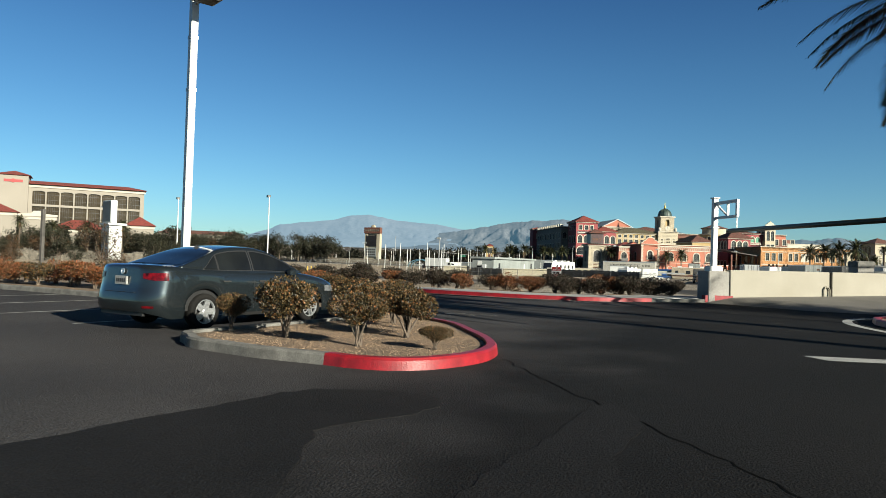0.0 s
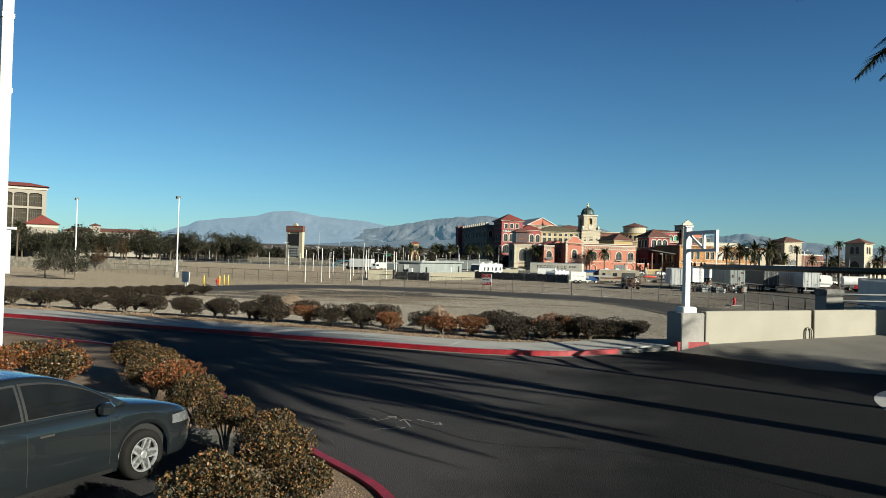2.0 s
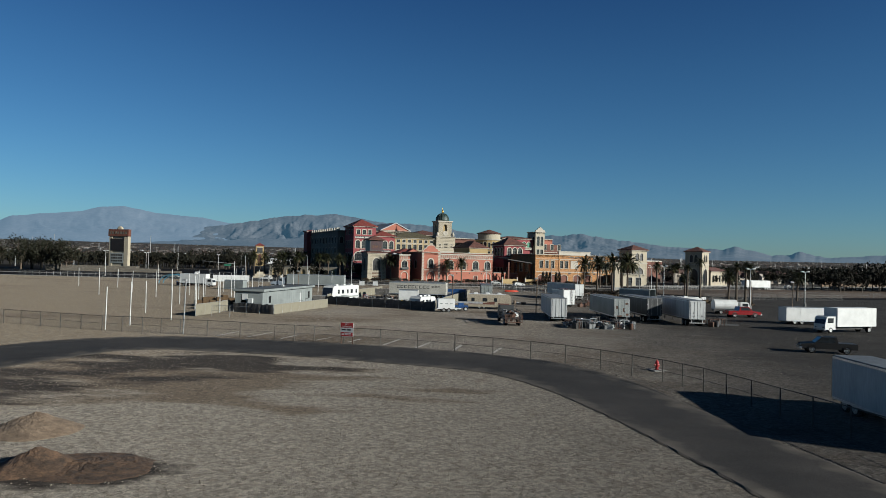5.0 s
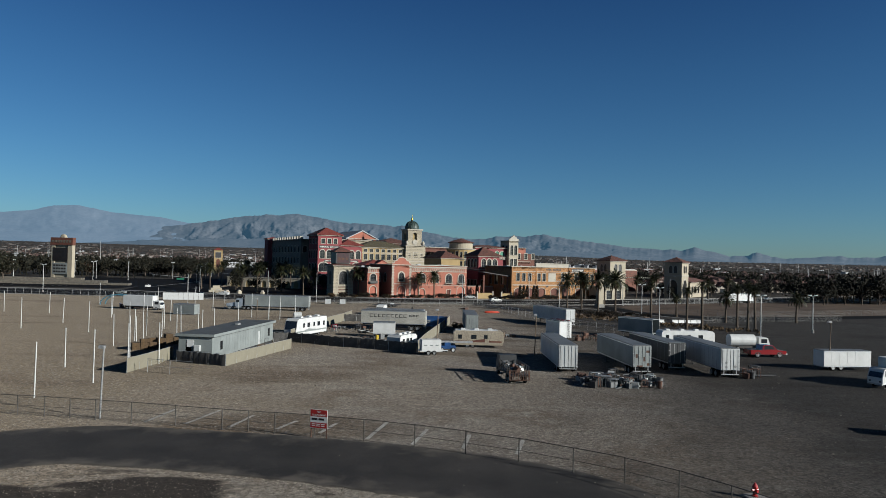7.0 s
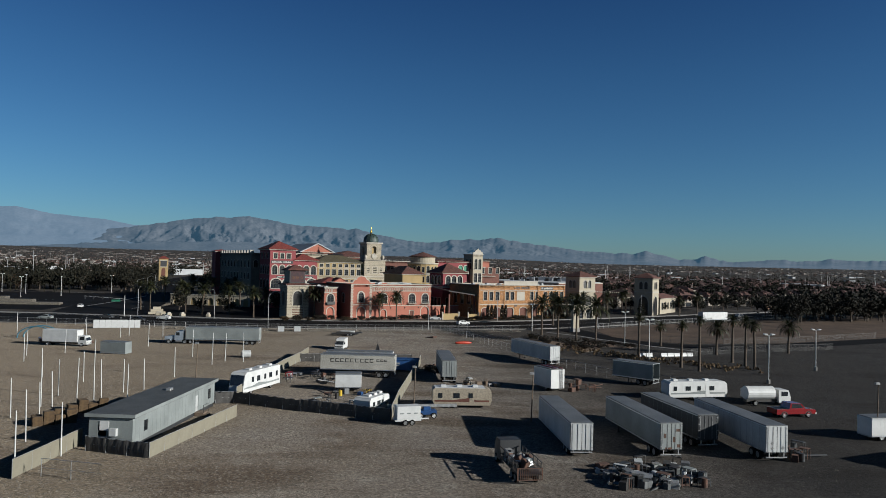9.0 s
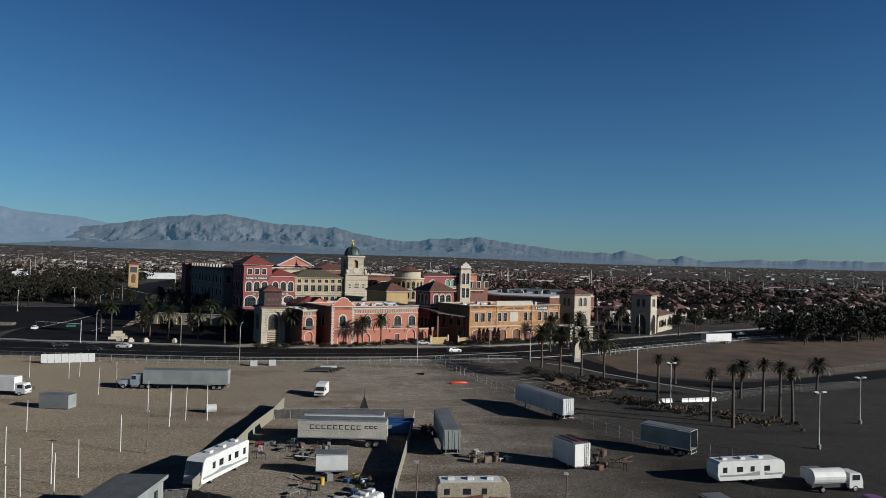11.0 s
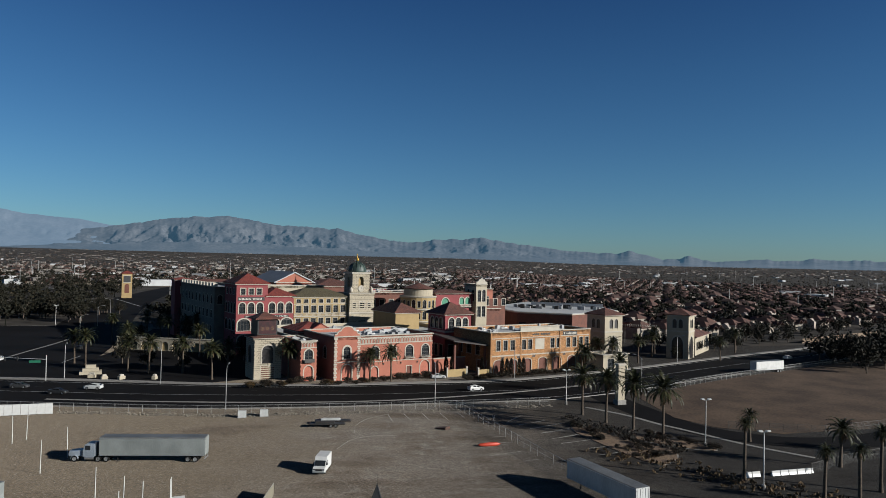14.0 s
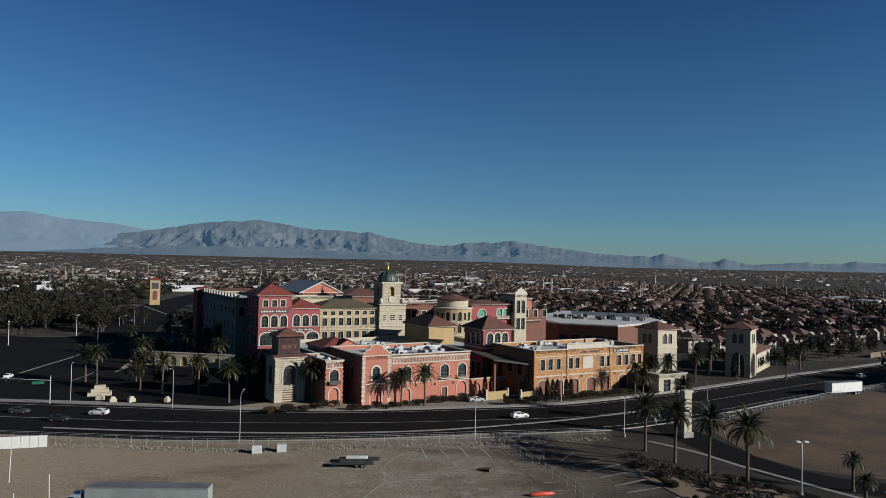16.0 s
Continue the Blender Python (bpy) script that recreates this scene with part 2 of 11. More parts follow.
def ground_material():
    """Bare, graded desert ground: pale grey gravel with tan soil, darker worn patches and tyre-brushed streaks."""
    mt = bpy.data.materials.new("desert_ground")
    mt.use_nodes = True
    N, K = mt.node_tree.nodes, mt.node_tree.links
    bs = N["Principled BSDF"]
    bs.inputs["Roughness"].default_value, bs.inputs["Specular IOR Level"].default_value = 0.95, 0.2
    bs.inputs["Diffuse Roughness"].default_value = 1.0
    tc = N.new("ShaderNodeTexCoord")

    def tex(scale, detail=6, st=None):
        n = N.new("ShaderNodeTexNoise")
        n.inputs["Scale"].default_value, n.inputs["Detail"].default_value = scale, detail
        s = tc.outputs["Object"]
        if st:
            mp = N.new("ShaderNodeMapping")
            mp.inputs["Scale"].default_value, mp.inputs["Rotation"].default_value = st, (0, 0, 0.4)
            K.new(s, mp.inputs[0])
            s = mp.outputs[0]
        K.new(s, n.inputs[0])
        return n.outputs[0]

    def mix(f, lo, hi, a, b):
        r, m = N.new("ShaderNodeMapRange"), N.new("ShaderNodeMix")
        r.inputs[1].default_value, r.inputs[2].default_value = lo, hi
        m.data_type = "RGBA"
        K.new(f, r.inputs[0])
        K.new(r.outputs[0], m.inputs[0])
        for sock, c in ((6, a), (7, b)):
            if isinstance(c, tuple):
                m.inputs[sock].default_value = (*[v * TONE_SCALE * 0.78 for v in c], 1)
            else:
                K.new(c, m.inputs[sock])
        return m.outputs[2]

    c = mix(tex(0.03), 0.4, 0.62, (0.258, 0.226, 0.196), (0.262, 0.218, 0.174))
    c = mix(tex(0.085, 8), 0.52, 0.64, c, (0.165, 0.128, 0.096))
    c = mix(tex(0.35, 8), 0.54, 0.72, c, (0.340, 0.308, 0.266))
    c = mix(tex(0.25, 7, (0.3, 1.3, 1)), 0.58, 0.72, c, (0.320, 0.288, 0.246))
    # long tyre tracks, brushed across the lot
    c = mix(tex(0.5, 5, (0.16, 1.2, 1)), 0.57, 0.70, c, (0.200, 0.166, 0.134))
    # sandier soil towards the west of the lot
    sx, wob = N.new("ShaderNodeSeparateXYZ"), N.new("ShaderNodeMath")
    wob.operation, wob.inputs[1].default_value = "MULTIPLY_ADD", -70.0
    K.new(tc.outputs["Object"], sx.inputs[0])
    K.new(tex(0.05, 6), wob.inputs[0])
    K.new(sx.outputs[0], wob.inputs[2])
    c = mix(wob.outputs[0], -48, -80, c, (0.205, 0.164, 0.116))
    c = mix(tex(0.06, 8, (0.5, 1.5, 1)), 0.56, 0.66, c, (0.12, 0.088, 0.06))
    c = mix(tex(1.5, 9), 0.54, 0.70, c, (0.150, 0.126, 0.100))
    c = mix(tex(3.2, 7), 0.56, 0.70, c, (0.345, 0.318, 0.280))
    c = mix(tex(6.0, 6), 0.57, 0.69, c, (0.115, 0.096, 0.078))
    # paler crushed gravel inside the bend
    gm, gl, gw = N.new("ShaderNodeMapping"), N.new("ShaderNodeVectorMath"), N.new("ShaderNodeMath")
    gm.inputs["Scale"].default_value, gm.inputs["Location"].default_value = (1 / 30, 1 / 30, 0), (14 / 30, -64 / 30, 0)
    gl.operation, gw.operation, gw.inputs[1].default_value = "LENGTH", "MULTIPLY_ADD", 1.6
    K.new(tc.outputs["Object"], gm.inputs[0])
    K.new(gm.outputs[0], gl.inputs[0])
    K.new(tex(0.8, 8), gw.inputs[0])
    K.new(gl.outputs["Value"], gw.inputs[2])
    c = mix(gw.outputs[0], 1.85, 1.35, c, (0.245, 0.218, 0.185))
    c = mix(tex(2.4, 8), 0.53, 0.66, c, (0.190, 0.162, 0.132))
    # dark wood mulch strewn inside the bend of the service road
    for cx, cy, rx, ry, tone in ((-27.0, 76.0, 24, 12.0, (0.135, 0.106, 0.078)), (-36.0, 72.5, 12, 7.5, (0.036, 0.029, 0.024)), (-27.0, 84.0, 15, 8.5, (0.036, 0.029, 0.024)), (-20.3, 54.4, 4.6, 3.2, (0.036, 0.029, 0.024))):
        mp, ln, wb = N.new("ShaderNodeMapping"), N.new("ShaderNodeVectorMath"), N.new("ShaderNodeMath")
        mp.inputs["Scale"].default_value, mp.inputs["Location"].default_value = (1 / rx, 1 / ry, 0), (-cx / rx, -cy / ry, 0)
        ln.operation, wb.operation, wb.inputs[1].default_value = "LENGTH", "MULTIPLY_ADD", 2.6
        K.new(tc.outputs["Object"], mp.inputs[0])
        K.new(mp.outputs[0], ln.inputs[0])
        K.new(tex(0.22, 9, (0.5, 1.4, 1)), wb.inputs[0])
        K.new(ln.outputs["Value"], wb.inputs[2])
        c = mix(wb.outputs[0], 2.12, 1.85, c, tone)
    # single pebbles, each with its own tone
    vo, vs, vm = N.new("ShaderNodeTexVoronoi"), N.new("ShaderNodeSeparateColor"), N.new("ShaderNodeMapRange")
    vo.inputs["Scale"].default_value, vo.inputs["Randomness"].default_value = 5.5, 1.0
    vm.inputs[3].default_value, vm.inputs[4].default_value = 0.62, 1.38
    vh = N.new("ShaderNodeHueSaturation")
    K.new(tc.outputs["Object"], vo.inputs["Vector"])
    K.new(vo.outputs["Color"], vs.inputs[0])
    K.new(vs.outputs[0], vm.inputs[0])
    K.new(vm.outputs[0], vh.inputs["Value"])
    K.new(c, vh.inputs["Color"])
    c = vh.outputs[0]
    fine = tex(22.0, 5)
    hs, mr = N.new("ShaderNodeHueSaturation"), N.new("ShaderNodeMapRange")
    mr.inputs[1].default_value, mr.inputs[2].default_value, mr.inputs[3].default_value, mr.inputs[4].default_value = 0.3, 0.7, 0.4, 1.6
    K.new(fine, mr.inputs[0])
    K.new(mr.outputs[0], hs.inputs["Value"])
    K.new(c, hs.inputs["Color"])
    K.new(hs.outputs[0], bs.inputs["Base Color"])
    bp = N.new("ShaderNodeBump")
    bp.inputs["Strength"].default_value, bp.inputs["Distance"].default_value = 0.7, 0.06
    K.new(fine, bp.inputs["Height"])
    K.new(bp.outputs[0], bs.inputs["Normal"])
    return mt


M_GROUND = ground_material()


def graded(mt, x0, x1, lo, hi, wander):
    """Tone that changes across the plan, with a wandering border (surfacing age, and shade put into the colour)."""
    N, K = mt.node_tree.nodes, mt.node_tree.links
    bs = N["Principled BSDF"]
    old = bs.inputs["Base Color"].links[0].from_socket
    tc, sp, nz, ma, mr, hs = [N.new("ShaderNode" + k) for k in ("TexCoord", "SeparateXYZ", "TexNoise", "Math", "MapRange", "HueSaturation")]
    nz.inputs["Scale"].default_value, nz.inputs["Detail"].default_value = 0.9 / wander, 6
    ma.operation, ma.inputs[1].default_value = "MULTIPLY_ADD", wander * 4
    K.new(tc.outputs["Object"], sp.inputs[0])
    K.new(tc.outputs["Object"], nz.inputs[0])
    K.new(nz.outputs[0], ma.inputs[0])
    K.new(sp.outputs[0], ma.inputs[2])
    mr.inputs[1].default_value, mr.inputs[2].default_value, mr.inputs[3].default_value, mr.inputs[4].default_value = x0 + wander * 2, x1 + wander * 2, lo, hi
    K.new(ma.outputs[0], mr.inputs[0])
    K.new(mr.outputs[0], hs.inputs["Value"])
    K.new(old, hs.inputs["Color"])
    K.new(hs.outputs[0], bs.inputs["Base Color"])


def dusty_road():
    """Worn asphalt: darker where wheels keep it clean, dusted with soil towards its edges."""
    mt = surf("dusty_asphalt", (0.056, 0.051, 0.048), (0.032, 0.030, 0.029), 0.9, 0.25, 14, 0.4, vary=0.3, spec=0.2)
    N, K = mt.node_tree.nodes, mt.node_tree.links
    bs = N["Principled BSDF"]
    old = bs.inputs["Base Color"].links[0].from_socket
    at, tc, nz, ma, mr, mx = [N.new("ShaderNode" + k) for k in ("Attribute", "TexCoord", "TexNoise", "Math", "MapRange", "Mix")]
    at.attribute_name = "across"
    nz.inputs["Scale"].default_value, nz.inputs["Detail"].default_value = 0.55, 8
    ma.operation, ma.inputs[1].default_value = "MULTIPLY_ADD", 1.3
    K.new(tc.outputs["Object"], nz.inputs[0])
    K.new(nz.outputs[0], ma.inputs[0])
    K.new(at.outputs["Fac"], ma.inputs[2])
    mr.inputs[1].default_value, mr.inputs[2].default_value = 1.3, 1.75
    K.new(ma.outputs[0], mr.inputs[0])
    K.new(mr.outputs[0], mx.inputs[0])
    mx.data_type = "RGBA"
    mx.inputs[7].default_value = (0.084, 0.074, 0.063, 1)
    K.new(old, mx.inputs[6])
    K.new(mx.outputs[2], bs.inputs["Base Color"])
    return mt


M_ROAD = dusty_road()
# ground darkens towards +x: soil tone plus lens falloff put into the colour
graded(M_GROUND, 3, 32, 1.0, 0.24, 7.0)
# asphalt darkens towards +x: surfacing age plus palm shade put into the colour
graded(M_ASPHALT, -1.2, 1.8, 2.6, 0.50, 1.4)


# ---- ground ----
def smooth(a, b, x):
    x = min(1.0, max(0.0, (x - a) / (b - a)))
    return x * x * (3 - 2 * x)


def gz(x, y):
    """Height of the ground: the car park at 0, the dirt lot a little lower."""
    edge = max(34.5, 32.6 + 0.69 * (x - 4.0))
    if x < -24:
        edge += (-24 - x) * 0.25
    z = GZ * smooth(0, 7.0, y - edge)
    if 44 < y < 275 and -130 < x < 60:
        z += 0.05 * noise.noise((x * 0.12, y * 0.12, 3.0)) + 0.03 * noise.noise((x * 0.5, y * 0.5, 7.0))
    return z + rise(x, y)


def rise(x, y):
    """The valley floor climbs gently towards the mountains."""
    return 64 * (1 - .25 * smooth(6, 19, math.degrees(math.atan2(x + 13, y - 95)))) * min(1.0, max(0.0, (math.hypot(x + 13, y - 95) - 1000) / 2900)) ** 1.5


def axis(lo, hi, near0, near1, step):
    a = list(np.arange(near0, near1 + 0.01, step))
    s = step
    while a[-1] < hi:
        s *= 1.25
        a.append(min(hi, a[-1] + s))
    s = step
    while a[0] > lo:
        s *= 1.25
        a.insert(0, max(lo, a[0] - s))
    return [float(v) for v in a]


g = G()
gx, gy = axis(-4800, 4800, -62, 58, 2.0), axis(-600, 4900, 26, 120, 1.6)
g.v = [(x, y, gz(x, y) - 0.0) for y in gy for x in gx]
nx = len(gx)
g.f = [(j * nx + i, j * nx + i + 1, (j + 1) * nx + i + 1, (j + 1) * nx + i) for j in range(len(gy) - 1) for i in range(nx - 1)]
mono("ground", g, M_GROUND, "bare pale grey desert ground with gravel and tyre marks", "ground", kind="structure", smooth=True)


def sheet(name, pts, z, material, label, category, step=3.0, lift=0.03, kind="structure", flat=True):
    """A paved sheet with a plan outline, laid a little over the ground."""
    g = G()
    g.prism(pts, z - 0.02, z + lift)
    return mono(name, g, material, label, category, kind=kind)


def spline(pts, per=6):
    """A smooth line through plan points."""
    p = [Vector(q) for q in pts]
    p = [p[0] * 2 - p[1]] + p + [p[-1] * 2 - p[-2]]
    out = []
    for i in range(1, len(p) - 2):
        for k in range(per):
            t = k / per
            a, b, c, d = p[i - 1], p[i], p[i + 1], p[i + 2]
            out.append(0.5 * ((2 * b) + (c - a) * t + (2 * a - 5 * b + 4 * c - d) * t * t + (3 * b - a - 3 * c + d) * t ** 3))
    return out + [p[-2]]


def ribbon(g, pts, w, lift, per=6, z=None, off=0.0, h=None):
    """A strip along a plan line, following the ground; h: its thickness."""
    line = spline(pts, per)
    n = len(line)
    vs = []
    for i, p in enumerate(line):
        d = (line[min(i + 1, n - 1)] - line[max(i - 1, 0)]).normalized()
        s = Vector((d.y, -d.x))
        for k in (off - w / 2, off + w / 2):
            q = p + s * k
            zz = (gz(q.x, q.y) if z is None else z) + lift
            vs.append((q.x, q.y, zz))
            if h:
                vs.append((q.x, q.y, zz - h))
    fs = []
    for i in range(n - 1):
        if h:
            a, b = 4 * i, 4 * i + 4
            fs += [(a, a + 2, b + 2, b), (a + 2, a + 3, b + 3, b + 2), (a + 1, a, b, b + 1)]
        else:
            fs.append((2 * i, 2 * i + 1, 2 * i + 3, 2 * i + 2))
    if h:
        e = 4 * (n - 1)
        fs += [(0, 1, 3, 2), (e, e + 2, e + 3, e + 1)]
    g.add(vs, fs)
    return line


# car park asphalt: bounded by the second planting strip and by the cream wall
REDKERB = [(-80, 33.0), (-60, 32.0), (-40, 31.2), (-27.8, 29.8), (-22.8, 29.5), (-16.9, 28.7), (-11.8, 28.2), (-7.2, 27.5), (-3.8, 27.1), (-2.1, 27.25), (-0.5, 27.8), (1.0, 29.1), (2.2, 30.5), (3.6, 31.2)]
g = G()
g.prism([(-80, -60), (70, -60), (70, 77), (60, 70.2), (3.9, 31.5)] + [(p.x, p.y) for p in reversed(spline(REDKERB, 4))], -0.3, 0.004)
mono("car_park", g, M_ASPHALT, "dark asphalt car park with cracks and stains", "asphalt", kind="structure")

# worn drive curving through the dirt lot
LOOP = [(12.8, 44, 3.3), (11.6, 51, 3.3), (10.2, 58, 3.3), (8.6, 65, 3.4), (7.0, 72, 3.7), (4.9, 79.5, 4.3), (1.3, 86.2, 5.0), (-4.4, 90.4, 5.5), (-12, 93.1, 5.6), (-20, 95.2, 5.5), (-28, 96.5, 5.4), (-35, 96.9, 5.6), (-41.3, 93.5, 5.9), (-44.5, 86, 6.0), (-47, 78, 5.8), (-52, 70.5, 5.2), (-61, 65, 4.4), (-76, 60.5, 4), (-100, 56.5, 4), (-140, 52, 4)]
g = G()
line, AC = spline([p[:2] for p in LOOP], 14), (-1.0, -0.96, -0.7, -0.35, 0.0, 0.35, 0.7, 0.96, 1.0)
half = spline([(p[2], 0) for p in LOOP], 14)
vs = []
for i, p in enumerate(line):
    d = (line[min(i + 1, len(line) - 1)] - line[max(i - 1, 0)]).normalized()
    for k in AC:
        w = half[i].x * k + (0.28 * noise.noise((i * 0.45, k * 9.0, 2.0)) if abs(k) == 1 else 0)
        q = p + Vector((d.y, -d.x)) * w
        vs.append((q.x, q.y, gz(q.x, q.y) + (0.05 if abs(k) < 1 else 0.012)))
m = len(AC)
g.add(vs, [(i * m + j, i * m + j + 1, i * m + m + j + 1, i * m + m + j) for i in range(len(line) - 1) for j in range(m - 1)])
road = mono("service_road", g, M_ROAD, "worn asphalt service road curving round the dirt lot", "road", kind="structure")
at = road.data.attributes.new("across", "FLOAT", "POINT")
for i in range(len(vs)):
    at.data[i].value = abs(AC[i % m])

# main street, the road leaving it behind the crossing, and the drive beside the palms
g = G()
SN = [(-400, 285), (-160, 287), (-98, 285.3), (-62, 281.5), (-27.7, 283.4), (1.8, 288.2), (22.8, 291.5), (37, 295), (58, 306), (82.7, 322.5), (111.8, 341), (160.6, 370), (240, 420), (420, 540)]
SF = [(-400, 326), (-160, 324), (-117, 320), (-88.6, 317), (-58.6, 313), (-30.2, 312), (-1.1, 316.5), (30.4, 323.5), (70.3, 344.4), (96.4, 361), (138.7, 388), (182, 414), (261, 466), (400, 562)]
a, b = spline(SN, 4), spline(SF, 4)
n = len(a)
g.add([(p.x, p.y, GZ + 0.05) for p in a] + [(p.x, p.y, GZ + 0.05) for p in b], [(i, i + 1, n + i + 1, n + i) for i in range(n - 1)])
mono("main_street", g, M_STREET, "wide dark asphalt main street with white lane lines", "road", kind="structure")
g = G()
ribbon(g, [(-112, 316), (-122, 350), (-131, 395), (-150, 470), (-183, 600), (-215, 760), (-240, 1000)], 34, 0.055)
mono("side_street", g, M_STREET, "dark asphalt side street running away from the crossing", "road", kind="structure")
g = G()
DRIVE = [(49, 300), (50, 290), (52.5, 275), (56, 262), (62, 254.5), (72, 249), (85, 249), (105, 256), (150, 277), (260, 330)]
ribbon(g, DRIVE, 9.0, 0.04)
mono("palm_drive", g, M_STREET, "asphalt access drive lined with palms", "road", kind="structure")
# old car park beside the fence, brown field beyond the drive, shaded court left of the shops, dark valley floor
M_FIELD = surf("brown_field_soil", (0.135, 0.092, 0.062), (0.070, 0.047, 0.033), 0.95, 0.09, 2, 0.4, vary=0.3, spec=0.2)
M_VALLEY = surf("valley_floor", (0.100, 0.087, 0.074), (0.042, 0.040, 0.037), 0.95, 0.02, 0.08, 0.0, vary=0.55, spec=0.1)
sheet("brown_field", [(58, 300), (57, 272), (62, 262), (74, 256), (105, 262), (150, 283), (262, 336), (330, 440), (240, 412), (160, 364), (111, 336), (82, 317)], GZ + .03, M_FIELD, "bare brown field beside the street", "field", lift=.02)
sheet("left_verge", [(-420, 328), (-132, 322), (-145, 400), (-168, 474), (-420, 474)], GZ + .01, M_VALLEY, "dark scrubby verge beside the crossing", "verge", lift=.02)
sheet("west_court", [(-112, 322), (-60, 316), (-46, 326), (-30, 345), (-64, 420), (-90, 470), (-120, 470), (-108, 380)], GZ + .03, M_STREET, "dark asphalt court beside the shops", "asphalt", lift=.02)
VF = [(-4700, 472), (-160, 472), (-100, 480), (60, 600), (140, 500), (150, 420), (190, 430), (420, 585), (4700, 2700)]
g = G()
vx = sorted(set([-4700 + 200 * i for i in range(48)] + [p[0] for p in VF]))
for x in vx:
    y0 = next(a[1] + (b[1] - a[1]) * (x - a[0]) / (b[0] - a[0]) for a, b in zip(VF, VF[1:]) if x <= b[0])
    g.v += [(x, y0 + (4880 - y0) * (i / 44) ** 1.3, GZ) for i in range(45)]
g.v = [(x, y, GZ + .04 + rise(x, y) * 1.03) for x, y, _ in g.v]
g.f = [(i * 45 + j, i * 45 + 45 + j, i * 45 + 46 + j, i * 45 + 1 + j) for i in range(len(vx) - 1) for j in range(44)]
mono("valley_floor", g, M_VALLEY, "dark valley floor of yards and scrub", "ground", kind="structure", smooth=True)


# ---- plants ----
def leafy(name, cols, rough=0.55, trans=0.0):
    """Leaf colours that change from leaf to leaf."""
    mt = bpy.data.materials.new(name)
    mt.use_nodes = True
    N, K = mt.node_tree.nodes, mt.node_tree.links
    bs = N["Principled BSDF"]
    bs.inputs["Roughness"].default_value, bs.inputs["Specular IOR Level"].default_value = rough, 0.25
    ge, rp = N.new("ShaderNodeNewGeometry"), N.new("ShaderNodeValToRGB")
    el = rp.color_ramp.elements
    rp.color_ramp.interpolation = "LINEAR"
    for i, (p, c) in enumerate(cols):
        e = el[i] if i < 2 else el.new(p)
        e.position, e.color = p, (*[v * TONE_SCALE for v in c], 1)
    tc, nz, hs, mr = N.new("ShaderNodeTexCoord"), N.new("ShaderNodeTexNoise"), N.new("ShaderNodeHueSaturation"), N.new("ShaderNodeMapRange")
    nz.inputs["Scale"].default_value = 2.2
    mr.inputs[1].default_value, mr.inputs[2].default_value, mr.inputs[3].default_value, mr.inputs[4].default_value = 0.3, 0.7, 0.7, 1.3
    K.new(tc.outputs["Object"], nz.inputs[0])
    K.new(nz.outputs[0], mr.inputs[0])
    K.new(mr.outputs[0], hs.inputs["Value"])
    K.new(ge.outputs["Random Per Island"], rp.inputs[0])
    K.new(rp.outputs[0], hs.inputs["Color"])
    K.new(hs.outputs[0], bs.inputs["Base Color"])
    return mt


M_SHRUB = leafy("shrub_leaves", [(0, (0.010, 0.010, 0.005)), (1, (0.26, 0.105, 0.040)), (0.35, (0.032, 0.027, 0.012)), (0.62, (0.075, 0.055, 0.022)), (0.84, (0.150, 0.088, 0.034))], 0.45)
M_SHRUBRED = leafy("reddish_shrub_leaves", [(0, (0.0525, 0.0413, 0.0150)), (1, (0.2400, 0.0750, 0.0263)), (0.4, (0.1200, 0.0525, 0.0188)), (0.7, (0.1650, 0.0562, 0.0225))], 0.45)
M_HEDGE = leafy("dark_hedge_leaves", [(0, (0.009, 0.009, 0.005)), (1, (0.070, 0.032, 0.019)), (0.5, (0.021, 0.017, 0.009)), (0.85, (0.040, 0.025, 0.014))], 0.6)
M_BARK = surf("grey_brown_bark", (0.1500, 0.1125, 0.0825), (0.0825, 0.0638, 0.0488), 0.9, 3, 25, 0.6)
M_PALMLEAF = leafy("palm_leaflets", [(0, (0.0210, 0.0270, 0.0112)), (1, (0.0750, 0.0675, 0.0300)), (0.6, (0.0375, 0.0413, 0.0165))], 0.5)
M_PALMDRY = leafy("dry_palm_skirt", [(0, (0.0975, 0.0675, 0.0375)), (1, (0.1950, 0.1350, 0.0750))], 0.9)
M_PALMTRUNK = surf("palm_trunk", (0.1275, 0.0938, 0.0638), (0.0675, 0.0510, 0.0375), 0.95, 2, 9, 1.0, stretch=(1, 1, 3))
M_TREELEAF = leafy("tree_leaves", [(0, (0.0080, 0.0088, 0.0044)), (1, (0.0330, 0.0255, 0.0120)), (0.45, (0.0120, 0.0125, 0.0060)), (0.8, (0.0200, 0.0175, 0.0085))], 0.8)
M_GROVE = leafy("olive_tree_leaves", [(0, (0.009, 0.011, 0.005)), (1, (0.046, 0.038, 0.019)), (0.45, (0.016, 0.018, 0.008)), (0.8, (0.027, 0.025, 0.012))], 0.6)
M_TREEDRY = leafy("autumn_tree_leaves", [(0, (0.022, 0.017, 0.009)), (1, (0.110, 0.052, 0.022)), (0.5, (0.045, 0.029, 0.013))], 0.6)


